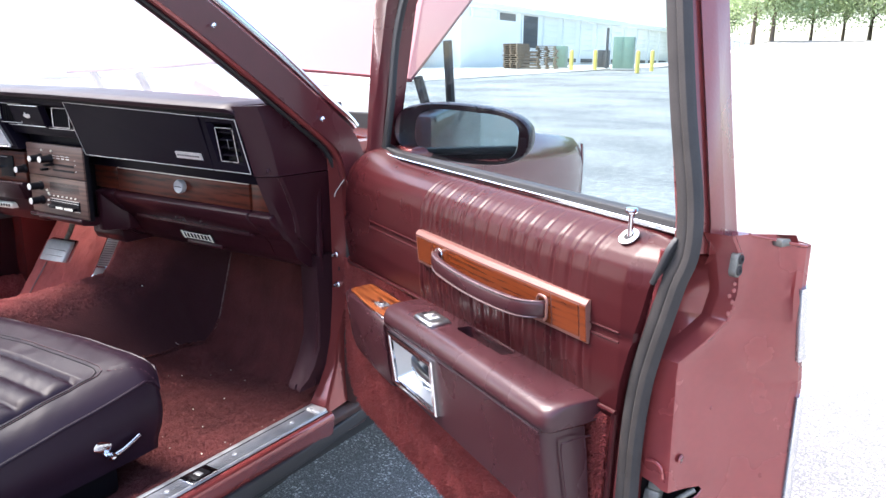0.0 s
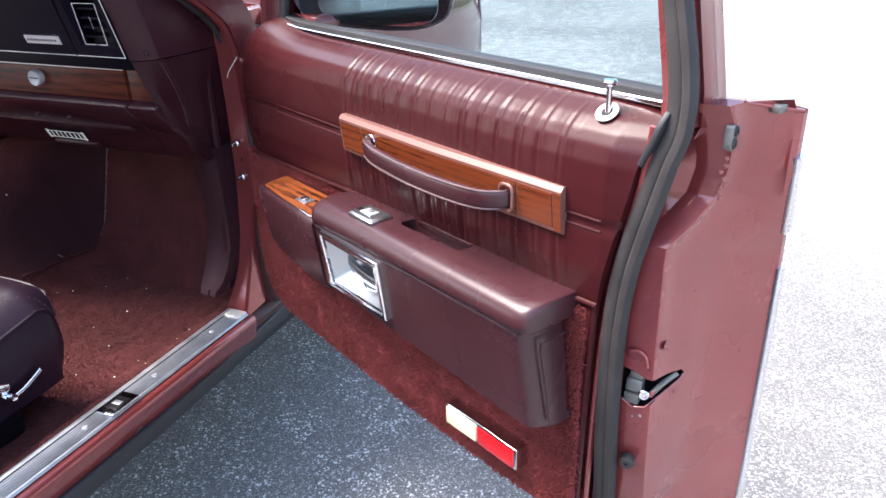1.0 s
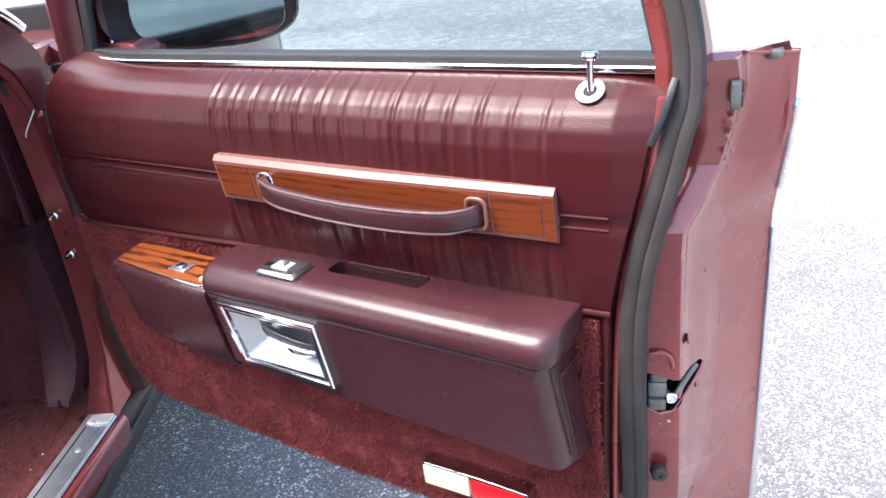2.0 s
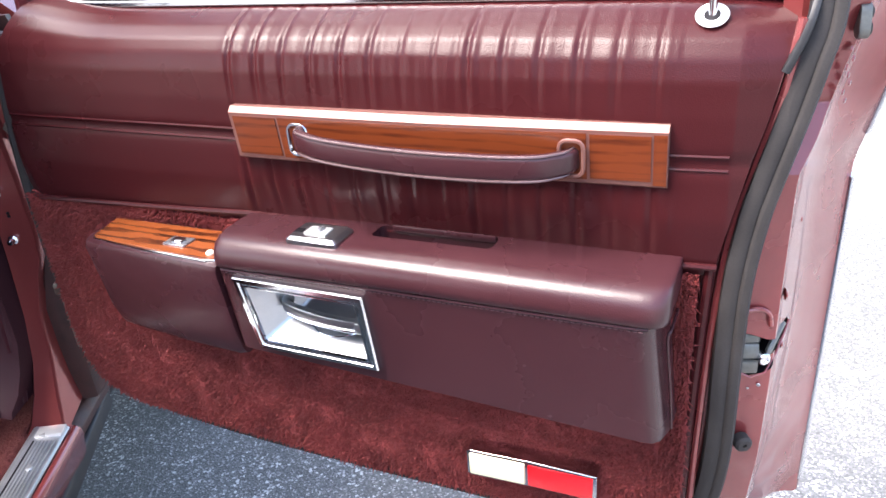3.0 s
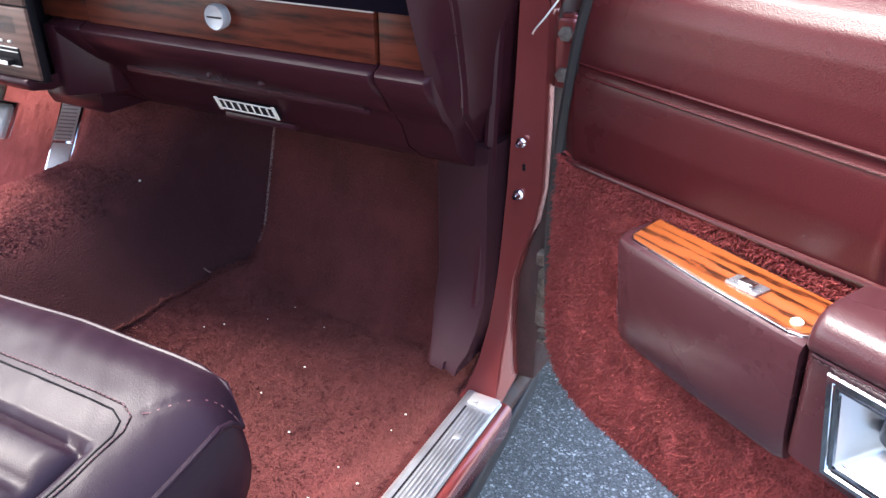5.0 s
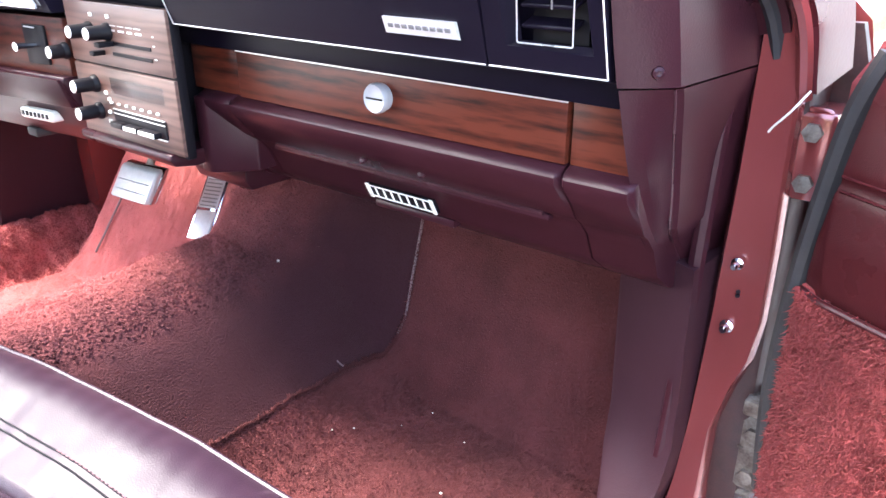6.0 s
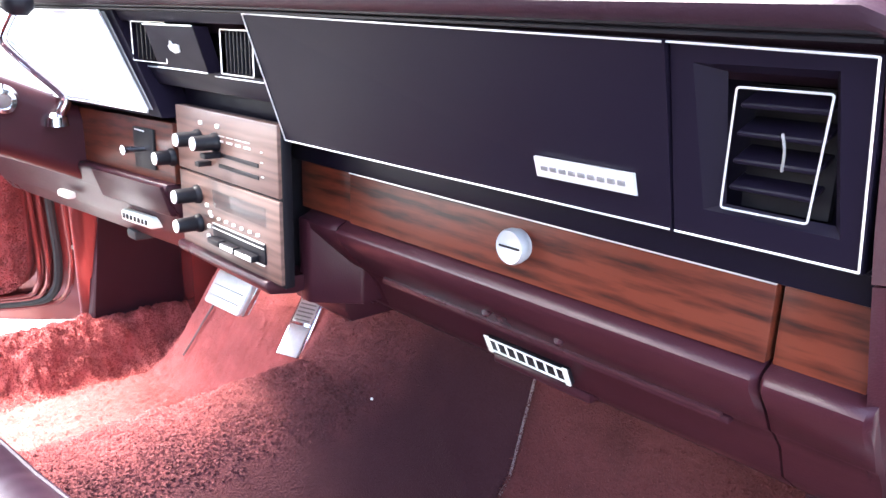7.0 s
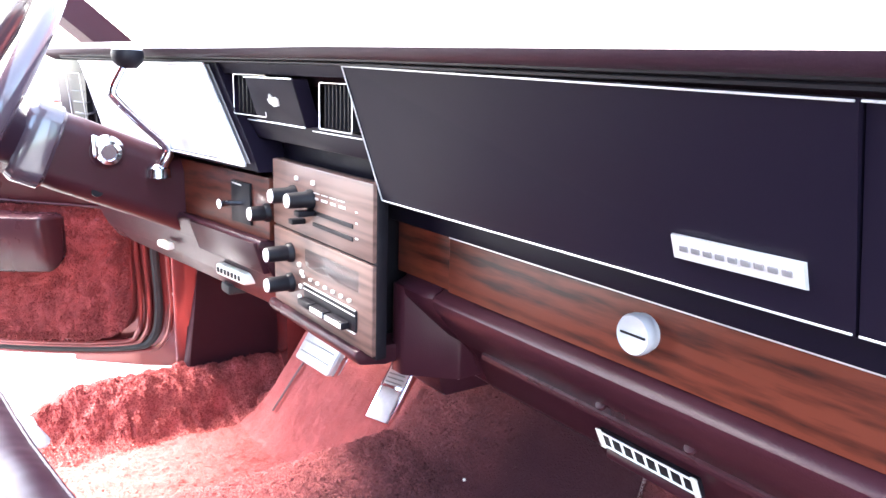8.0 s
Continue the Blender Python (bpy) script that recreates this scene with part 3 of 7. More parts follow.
    # windscreen pillar: paint outside, plum trim inside, bright drip moulding
    path = smooth_path([(0.806, 0.185, 0.86), (0.800, 0.160, 0.925), (0.785, 0.09, 0.985), (0.755, -0.03, 1.082), (0.715, -0.18, 1.195), (0.660, -0.36, 1.315), (0.61, -0.55, 1.385)], 5)
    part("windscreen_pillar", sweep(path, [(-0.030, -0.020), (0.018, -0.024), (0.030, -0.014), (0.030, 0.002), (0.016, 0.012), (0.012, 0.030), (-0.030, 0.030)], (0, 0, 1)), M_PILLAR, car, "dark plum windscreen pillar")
    part("pillar_strip", sweep([p + Vector((0.016, -0.026, -0.010)) for p in path], circle(0.0065, 8), (0, 0, 1)), M_PAINT, car, "maroon pillar flange")
    part("pillar_trim", sweep([p + Vector((-0.020, -0.004, -0.004)) for p in path[4:]], [(-0.030, -0.016), (-0.008, -0.022), (0.002, -0.018), (0.000, 0.030), (-0.030, 0.028)], (0, 0, 1)), M_PLASTIC, car, "dark plum pillar trim")
    mould = part("drip_moulding", sweep([p + Vector((0.014, 0.034, 0.030)) for p in path[5:]], rounded(0.032, 0.014, 0.004, 2), (0, 0, 1)), M_CHROME, car, "bright windscreen moulding")
    for i in (9, 17):
        part("screw", lathe([(0, 0), (0.005, 0), (0.004, 0.003), (0, 0.004)], 10, Matrix.Translation(path[i] + Vector((0.036, -0.012, 0.004))) @ pose(0, 0, 0, 60, 20, 0)), M_CHROME, mould)
    part("pillar_seal", sweep([p + Vector((-0.004, -0.020, -0.016)) for p in path[3:]], circle(0.006, 8), (0, 0, 1)), M_BLACK_RUBBER, car)
    # the left windscreen pillar
    part("windscreen_pillar", sweep([Vector((2 * CX - p.x - 0.10, p.y - 0.03, p.z - 0.02)) for p in path], [(-0.028, -0.024), (0.024, -0.024), (0.024, 0.024), (-0.028, 0.024)], (0, 0, 1)), M_PLASTIC, car, "plum trimmed windscreen pillar")
    part("hinge_pillar", prism([(-0.625, 0.055), (-0.612, 0.075), (-0.600, 0.12), (-0.598, 0.42), (-0.70, 0.42), (-0.69, 0.13)], 0.385, 0.95, "z", 0.006), M_PAINT, car, "maroon painted hinge pillar")
    # roof, rear flank and bulkhead close the cabin
    part("roof", mapped(bm_box(-0.50, 0.67, -2.0, -0.50, 1.385, 1.415, 0.01), lambda x, y, z: Vector((x, y, z - 0.09 * ((x - CX) / 0.6) ** 4 * 0.3))), M_PAINT, car)
    part("rear_flank", bm_box(0.80, 0.88, -2.6, -0.86, 0.16, 0.93, 0.02), M_PAINT, car)
    part("rear_flank", bm_box(-0.71, -0.63, -2.6, -1.2, 0.16, 0.93, 0.02), M_PAINT, car)
    part("centre_pillar", mapped(bm_box(0.78, 0.85, -1.0, -0.88, 0.35, 1.40, 0.01), lambda x, y, z: Vector((x - max(0, z - 0.9) * 0.36, y, z))), M_PAINT, car)
    for y0, y1 in ((-1.55, -0.98), (-2.15, -1.62)):
        part("rear_side_window", mapped(bm_box(0.835, 0.841, y0, y1, 0.94, 1.34, 0.002, 1), lambda x, y, z: Vector((x - (z - 0.93) * 0.36, y, z))), M_TINT, car, "dark rear side window")
    part("belt_trim", bm_box(0.876, 0.886, -2.5, -0.90, 0.905, 0.930, 0.003), M_CHROME, car)
    part("rear_bulkhead", bm_box(-0.65, 0.82, -1.75, -1.68, 0.3, 1.35, 0.02), M_PLASTIC, car)
    part("firewall", bm_box(-0.66, 0.80, 0.46, 0.49, 0.30, 0.96, 0.004), M_UNDER, car)
    part("underbody", bm_box(-0.66, 0.74, -2.4, 0.5, 0.24, 0.31, 0.01), M_UNDER, car)
    # wings, cowl and the raised bonnet
    for s, name in ((1, "wing"), (-1, "wing")):
        rings = []
        for y, dz, dx in ((0.25, 0.0, 0.0), (0.6, -0.01, 0.012), (0.95, -0.035, 0.012), (1.22, -0.065, -0.01), (1.37, -0.085, -0.04)):
            ox = CX + s * (0.76 + dx)
            dz -= 0.0 if s > 0 else 0.03
            rings.append([(ox - s * 0.14, y, 0.905 + dz), (ox - s * 0.03, y, 0.925 + dz), (ox - s * 0.004, y, 0.90 + dz), (ox + s * 0.010, y, 0.84 + dz), (ox + s * 0.004, y, 0.62), (ox - s * 0.045, y, 0.42), (ox - s * 0.055, y, 0.25 if y > 0.3 else 0.335), (ox - s * 0.14, y, 0.25 if y > 0.3 else 0.335)])
        part(name, loft(rings), M_PAINT, car, "maroon front wing")
    part("wing_trim", tube([(0.808, 1.373, 0.825), (0.812, 1.374, 0.76), (0.808, 1.374, 0.62)], 0.006, 8, (0, 1, 0)), M_CHROME, car)
    part("cowl", sheet(20, 6, lambda a, b: (-0.60 + 1.37 * a, 0.30 + 0.30 * b + 0.12 * math.sin(math.pi * a) * (1 - b), 0.922 - 0.01 * b + 0.02 * math.sin(math.pi * a)), (0, 0, -0.03)), M_PAINT, car)
    hood = part("bonnet", sheet(24, 24, lambda a, b: (CX - 0.67 + 1.34 * a, 0.475 + 0.93 * b * math.cos(radians(36)) + 0.05 * math.sin(math.pi * a) * (1 - b), 1.040 + 0.93 * b * math.sin(radians(36)) + 0.022 * math.sin(math.pi * a) + 0.012 * math.exp(-((a - 0.5) / 0.12) ** 2)), (0, 0.003, -0.007)), M_BONNET, car, "raised pale maroon bonnet")
    part("bonnet_hinge", tube([(0.70, 0.745, 0.88), (0.70, 0.736, 0.96), (0.70, 0.715, 1.13)], 0.012, 8), M_BLACK_RUBBER, car)
    part("bonnet_hinge", tube([(0.70, 0.66, 0.88), (0.70, 0.624, 0.963), (0.70, 0.585, 1.04)], 0.012, 8), M_BLACK_RUBBER, car)
    for x in (-0.25, -0.48):
        part("bonnet_hinge", tube([(x, 0.55, 0.94), (x - 0.03, 0.52, 1.04)], 0.012, 8), M_BLACK_RUBBER, car)
    # rear deck, rear glass and wheels complete the shell
    part("rear_deck", sheet(12, 8, lambda a, b: (CX - 0.68 + 1.36 * a, -2.05 - 0.75 * b, 0.965 - 0.05 * b * b + 0.02 * math.sin(math.pi * a)), (0, 0, -0.03)), M_PAINT, car)
    part("rear_panel", bm_box(CX - 0.70, CX + 0.70, -2.80, -2.62, 0.35, 0.92, 0.03), M_PAINT, car)
    part("rear_glass", sheet(10, 6, lambda a, b: (CX - 0.56 + 1.12 * a, -1.80 - 0.28 * b, 1.385 - 0.42 * b), (0, -0.006, -0.003)), M_TINT, car, "dark rear window")
    for wx in (CX - 0.66, CX + 0.66):
        for wy in (0.95, -1.95):
            tyre = part("wheel", lathe([(0.19, -0.09), (0.30, -0.10), (0.325, -0.07), (0.328, 0.0), (0.325, 0.07), (0.30, 0.10), (0.19, 0.09)], 40, pose(wx, wy, 0.328, 0, 90, 0)), M_BLACK_RUBBER, car, "black road wheel")
            part("rim", lathe([(0, -0.06), (0.10, -0.07), (0.19, -0.085), (0.195, 0.0), (0.19, 0.085), (0.10, 0.07), (0, 0.06)], 32, pose(wx, wy, 0.328, 0, 90, 0)), M_SILVER, tyre)
    part("engine_bay", bm_box(-0.55, 0.72, 0.62, 1.5, 0.5, 0.80, 0.03), M_UNDER, car)
    part("wiper_arm", tube(smooth_path([(0.66, 0.36, 0.958), (0.45, 0.42, 0.975), (0.2, 0.44, 0.985)]), 0.006, 6), M_BLACK_RUBBER, car)
    ws = part("windscreen", sheet(20, 14, lambda a, b: ((CX - 0.70 + 1.40 * a) * (1 - b) + (CX - 0.53 + 1.06 * a) * b, 0.235 + 0.19 * math.sin(math.pi * a) * (1 - 0.4 * b) - 0.80 * b, 0.945 + 0.445 * b)), M_WINDSHIELD, car, "dusty curved windscreen glass, its film whitened in place of glare")
    ws.visible_shadow = False
    # cabin lining
    kick = [(0.700, 0.677, 0.182, 0.772, 0.134), (0.56, 0.681, 0.180, 0.773, 0.138), (0.51, 0.685, 0.174, 0.774, 0.134), (0.475, 0.692, 0.150, 0.772, 0.120), (0.45, 0.706, 0.118, 0.768, 0.104), (0.437, 0.714, 0.098, 0.763, 0.088), (0.428, 0.716, 0.092, 0.762, 0.084)]
    part("kick_panel", loft([[(xl, yl, z), (xl + 0.005, yl - 0.005, z), ((xl + xr) / 2, (yl + yr) / 2 - 0.004, z), (xr - 0.022, yr + 0.004, z), (xr - 0.004, yr - 0.004, z), (xr + 0.012, 0.32, z), (xl + 0.008, 0.32, z)] for z, xl, yl, xr, yr in kick]), M_KICK, car, "plum kick panel", 28)
    part("kick_panel_screw", lathe([(0, 0), (0.006, 0), (0.005, 0.003), (0, 0.004)], 10, pose(0.742, 0.158, 0.632, 90, 0, 0)), M_DARK, car)
    part("pillar_seal", sweep(smooth_path([(0.756, 0.116, 0.43), (0.758, 0.138, 0.50), (0.761, 0.146, 0.62), (0.767, 0.142, 0.78), (0.775, 0.132, 0.93)]), circle(0.0075, 8), (0, 1, 0)), M_PLASTIC, car)
    part("kick_panel", prism([(0.06, 0.40), (0.10, 0.60), (0.10, 0.70), (0.42, 0.70), (0.42, 0.36), (0.1, 0.36)], -0.612, -0.585, "x", 0.008, 3), M_KICK, car, "plum kick panel")
    return car


body = build_body()


def mat_edge(y):
    """Where the passenger's carpet meets the tunnel's."""
    return lerp(y, [-0.7, 0.07, 0.15, 0.207, 0.24, 0.265, 0.29, 0.315, 0.40], [0.291, 0.292, 0.2935, 0.296, 0.306, 0.311, 0.306, 0.304, 0.308])


def build_floor():
    y0, y1 = -1.1, 0.46

    def piece(name, left, right, lift, rough, n, material, label):
        def f(a, b):
            y = y0 + (y1 - y0) * b
            x = left(y) + (right(y) - left(y)) * a
            e = min(a, 1 - a) * (right(y) - left(y))
            return (x, y, floor_z(x, y) + lumpy(x, y, rough) + lift * min(1, e / 0.006))
        return part(name, sheet(n, 230, f), material, floor, label, 60)

    floor = tagged(empty("floor_carpet"), "worn maroon carpets over the transmission tunnel", "carpet", kind="structure")
    piece("tunnel_carpet", lambda y: -0.1, lambda y: 0.45, 0.0, None, 90, M_CARPET_TUNNEL, "flattened tunnel carpet with its shaded flank darkened in the colour")
    piece("driver_carpet", lambda y: -0.605, lambda y: 0.06, 0.002, None, 220, M_CARPET_FLOOR, "deep red shag carpet")
    piece("passenger_carpet", mat_edge, lambda y: 0.762, 0.007, 1.0, 90, M_CARPET_FLAT, "flattened maroon carpet, its colour darkened for shade")

    def spot(lo, hi, ylo, yhi, lift, rough):
        def g(rng, n):
            xy = np.stack([rng.uniform(lo, hi, n), rng.uniform(ylo, yhi, n)], 1)
            if hi < 0.3:
                keep = rng.uniform(0, 1, n) < np.clip((0.20 - xy[:, 0]) / 0.07, 0, 1)
                xy[~keep, 0] = rng.uniform(lo, 0.08, int((~keep).sum()))
            xy = np.array([(x if x > mat_edge(y) or hi < 0.3 else mat_edge(y) + 0.002, y) for x, y in xy])
            p = np.array([(x, y, floor_z(x, y) + lumpy(x, y, rough) + lift) for x, y in xy])
            e = 0.004
            nr = np.array([(-(floor_z(x + e, y) - floor_z(x - e, y)) / (2 * e), -(floor_z(x, y + e) - floor_z(x, y - e)) / (2 * e), 1.0) for x, y in xy])
            return p, nr / np.linalg.norm(nr, axis=1)[:, None]
        return g

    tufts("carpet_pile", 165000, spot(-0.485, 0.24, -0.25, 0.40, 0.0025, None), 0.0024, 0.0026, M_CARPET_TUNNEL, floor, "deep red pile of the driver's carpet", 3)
    # The darker door carpet's red stands in for the sill roll's shaded face.
    tufts("carpet_pile", 36000, spot(-0.60, -0.475, -0.25, 0.36, 0.002, None), 0.0042, 0.0024, M_CARPET, floor, "long shaggy pile along the driver's sill, darker red in place of shade", 5)
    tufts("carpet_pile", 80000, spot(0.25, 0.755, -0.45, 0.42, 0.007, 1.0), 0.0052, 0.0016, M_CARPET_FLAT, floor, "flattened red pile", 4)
    part("carpet_binding", tube([(mat_edge(y) + 0.001, y, floor_z(mat_edge(y), y) + 0.006) for y in np.linspace(0.250, 0.335, 14)], 0.0021, 6, (1, 0, 0)), M_BINDING, floor, "pale worn binding")
    part("carpet_binding", tube([(lerp(y, [0.168, 0.222], [-0.402, -0.393]), y, floor_z(lerp(y, [0.168, 0.222], [-0.402, -0.393]), y) + 0.011) for y in np.linspace(0.160, 0.235, 10)], 0.0024, 6, (1, 0, 0)), M_BINDING, floor, "pale worn binding")
    rng = random.Random(8)
    for k in range(17):
        x, y = rng.uniform(0.32, 0.72), rng.uniform(-0.15, 0.22)
        s = rng.uniform(0.0008, 0.0017)
        part("crumb", bm_box(x - s, x + s, y - s * 0.8, y + s * 0.8, floor_z(x, y) + 0.010, floor_z(x, y) + 0.010 + s, s * 0.3, 1), M_WHITE, floor, "pale crumb on the carpet")
    part("crumb", bm_box(0.1815, 0.1845, 0.1435, 0.1465, floor_z(0.183, 0.145) + 0.003, floor_z(0.183, 0.145) + 0.006, 0.0008), M_WHITE, floor, "white speck")
    part("crumb", tube([(0.283, 0.152, 0.411), (0.290, 0.1505, 0.410), (0.297, 0.150, 0.409)], 0.0013, 6), M_BINDING, floor, "pale husk")


build_floor()


# ---------------------------------------------------------------- passenger door
def oval(w, h, n=2.7, k=40):
    """A squared-off oval outline."""
    sg = lambda v: math.copysign(abs(v) ** (2 / n), v)
    return [(w / 2 * sg(math.cos(2 * math.pi * i / k)), h / 2 * sg(math.sin(2 * math.pi * i / k))) for i in range(k)]


def D(u, w, z):
    """Along the door from its hinge, out from its plane towards the cabin, and up."""
    return Vector((u, -w, z))


PLEATS = [0.402 + 0.0288 * k for k in range(14)]


def pad_w(u, z):
    """How far the upper pad stands out."""
    base = lerp(z, [0.71, 0.725, 0.76, 0.80, 0.84, 0.865, 0.880, 0.892, 0.901, 0.908, 0.914], [0.016, 0.021, 0.026, 0.027, 0.0275, 0.026, 0.022, 0.014, 0.003, -0.010, -0.026])
    edge = lerp(u, [0.06, 0.09, 0.13, 0.78, 0.83, 0.86], [-0.012, -0.001, 0.0, 0.0, -0.004, -0.014])
    seam = 0.0
    if u < 0.41 or u > 0.775:
        seam -= 0.0022 * math.exp(-((z - 0.8065) / 0.006) ** 2)
    pl = 0.0
    if 0.39 < u < 0.79:
        k = min(PLEATS, key=lambda c: abs(c - u))
        d = u - k
        fade = lerp(z, [0.72, 0.745, 0.79, 0.84, 0.885, 0.915], [0.15, 0.8, 0.7, 0.22, 0.95, 0.35])
        pl = (0.62 + 0.35 * noise.noise((k * 47, 0.5, 0.2))) * fade * (-0.0032 * math.exp(-(d / 0.0019) ** 2) + 0.0014 * math.exp(-((d - 0.0055) / 0.003) ** 2) + 0.0010 * math.exp(-((d + 0.0055) / 0.003) ** 2))
        pl += fade * (0.0009 * noise.noise((u * 60, z * 22, 0.0)) + 0.0009 * noise.noise((u * 150, z * 9, 6.0)))
        if z < 0.79:
            pl += 0.0022 * math.exp(-((z - 0.757) / 0.02) ** 2) * noise.noise((u * 75, z * 12, 3.1))
    return base + edge + seam + pl + 0.0007 * noise.noise((u * 9, z * 9, 5.0))


def pad_left(z):
    return lerp(z, [0.71, 0.80, 0.88, 0.914], [0.066, 0.090, 0.106, 0.125])


def pad_right(z):
    return lerp(z, [0.48, 0.60, 0.72, 0.80, 0.84, 0.90, 0.922], [0.816, 0.819, 0.824, 0.841, 0.851, 0.861, 0.857])


def carpet_low(u):
    return lerp(u, [0.066, 0.075, 0.09, 0.12, 0.165, 0.33, 0.48, 0.70, 0.78, 0.81], [0.56, 0.495, 0.462, 0.443, 0.434, 0.428, 0.424, 0.430, 0.438, 0.455])


def build_door(door, full=True):
    """All the parts of a front door in its own frame; full: with the small fittings."""
    # pressed shell
    zs = [0.385, 0.41, 0.45, 0.52, 0.60, 0.70, 0.775, 0.790, 0.81, 0.832, 0.86, 0.90, 0.922]
    bu = [0.80, 0.820, 0.832, 0.842, 0.845, 0.845, 0.853, 0.857, 0.866, 0.874, 0.880, 0.882, 0.880]
    bw = [-0.06, -0.036, -0.022, -0.012, -0.007, -0.007, -0.008, -0.008, -0.029, -0.052, -0.054, -0.040, -0.026]
    cu = [0.845, 0.860, 0.868, 0.873, 0.874, 0.874, 0.874, 0.875, 0.884, 0.890, 0.897, 0.905, 0.905]
    cw = [-0.075, -0.050, -0.034, -0.022, -0.017, -0.015, -0.014, -0.014, -0.036, -0.058, -0.062, -0.050, -0.036]
    rings = []
    for z in list(np.linspace(0.385, 0.77, 30)) + [0.78, 0.786, 0.7895, 0.791, 0.797, 0.804, 0.811, 0.818, 0.825, 0.831, 0.833, 0.840] + list(np.linspace(0.848, 0.922, 9)):
        u1, w1, u2, w2 = (float(lerp(z, zs, c)) for c in (bu, bw, cu, cw))
        crush = max(0.0, min(1.0, (0.52 - z) / 0.05))
        ou, ow = lerp(z, [0.76, 0.80, 0.86], [0.919, 0.926, 0.936]), lerp(z, [0.76, 0.80, 0.86], [-0.140, -0.124, -0.102])
        so, zo = lerp(z, [0.385, 0.60, 0.76, 0.86, 0.922], [-0.148, -0.172, -0.166, -0.132, -0.088]), z - (0.022 if z > 0.9 else 0.0)
        inn = lerp(z, [0.42, 0.43, 0.86, 0.885, 0.922], [-0.03, -0.004, -0.004, -0.030, -0.050])
        hu = lerp(z, [0.385, 0.41, 0.45, 0.52, 0.60], [0.18, 0.13, 0.090, 0.066, 0.046])
        zp = z - (0.012 if z > 0.915 else 0.0)
        zi = z - (0.018 if z > 0.9 else 0.0)
        end = []
        for k in (0.08, 0.18, 0.30, 0.42, 0.54, 0.66, 0.78, 0.88):
            bulge = -0.009 * math.sin(math.pi * k) + (0.0042 * noise.noise((k * 4.2, z * 4.5, 3)) + 0.0016 * noise.noise((k * 11, z * 6, 8))) * math.sin(math.pi * k) + 0.013 * crush * noise.noise((k * 4.5, z * 40, 2)) * math.sin(math.pi * k)
            end.append(D(u2 + (ou - u2) * k + bulge, w2 + (ow - w2) * k, z))
        rings.append([D(hu + 0.008, min(-0.012, inn), zi), D(hu + 0.05, inn, zi), D(0.80, inn if z > 0.42 else w1, zi), D(u1 - 0.010, min(w1, inn - 0.001), zi), D(u1, w1, z), D(u1 + 0.003, w1 - 0.001, z), D(u2 - 0.003, w2 + 0.001, z), D(u2, w2, z), D(u2 + 0.001, w2 - 0.003, z)] + end + [D(ou - 0.004, ow + 0.005, zp), D(ou, ow, zp), D(ou, ow - 0.006, zp), D(ou - 0.014, ow - 0.010, zp), D(0.70, so, zo), D(0.35, so - 0.005, zo), D(hu + 0.028, so * 0.8, zo), D(hu, -0.06, zo)])
    shell = part("door_shell", loft(rings), M_PAINT_WORN, door, "dulled maroon painted door shell", 30)
    if full:
        part("edge_guard", sweep([D(0.9195, -0.144, z) for z in (0.40, 0.60, 0.745)], rounded(0.006, 0.012, 0.002, 2), (0, 1, 0)), M_CHROME, shell, "bright edge guard")
        part("edge_guard", sweep([D(lerp(z, [0.76, 0.80, 0.86], [0.919, 0.926, 0.936]) + 0.0005, lerp(z, [0.76, 0.80, 0.86], [-0.143, -0.127, -0.105]), z) for z in (0.79, 0.83, 0.872)], rounded(0.006, 0.012, 0.002, 2), (0, 1, 0)), M_CHROME, shell, "bright edge guard")
    # trim panel, upper pad with sewn pleats
    na, nb = 420, 64

    def pad(a, b):
        z = 0.712 + (0.914 - 0.712) * (1 - (1 - b) ** 1.5)
        dz = 0.016 * math.exp(-((a - 0.0) / 0.10) ** 2) * max(0, b - 0.5) * 2
        u = pad_left(z) + (pad_right(z) - pad_left(z)) * a
        return D(u, pad_w(u, z), z + dz)

    part("upper_pad", sheet(na if full else 80, nb if full else 24, pad, (0, 0.025, 0)), M_VINYL, door, "oxblood vinyl pad with sewn vertical pleats", 70)
    for z in (0.8015, 0.8120):
        for ua, ub in ((0.093, 0.405), (0.786, 0.828)):
            part("sewn_bead", tube([D(u, pad_w(u, z) + 0.0002, z) for u in np.linspace(ua, ub, 24)], 0.0014, 6), M_VINYL, door)
    part("seam_piping", tube([D(u, pad_w(u, 0.716) + 0.004, lerp(u, [0.066, 0.25, 0.39, 0.83], [0.712, 0.718, 0.724, 0.722])) for u in np.linspace(0.068, 0.826, 60)], 0.0028, 8), M_VINYL, door)
    part("side_binding", tube(smooth_path([D(pad_right(z) - 0.003, 0.014, z) for z in (0.72, 0.64, 0.56, 0.50, 0.46)]), 0.004, 8, (0, 1, 0)), M_VINYL, door)
    part("shell_lip", tube(smooth_path([D(pad_right(z) + 0.0042, 0.007, z) for z in (0.905, 0.86, 0.80, 0.74, 0.66, 0.56, 0.47)]), 0.0034, 8, (0, 1, 0)), M_PAINT_WORN, door, "painted lip beside the trim")
    part("panel_edge", sheet(4, 40, lambda a, b: D(pad_right(0.715 - 0.27 * b) - 0.008 * (1 - a) * 1.0, 0.010, 0.715 - 0.27 * b), (0, 0.02, 0)), M_VINYL, door)
    # carpeted lower panel
    def low(a, b):
        u = 0.068 + (0.8135 - 0.068) * a
        z0 = carpet_low(u)
        z = 0.716 + (z0 - 0.716) * b
        w = 0.012 + 0.008 * min(1, b * 8) * min(1, a * 20) * min(1, (1 - a) * 30) * min(1, (1 - b) * 14)
        return D(u, w + 0.0025 * noise.noise((u * 40, z * 40, 7)), z)

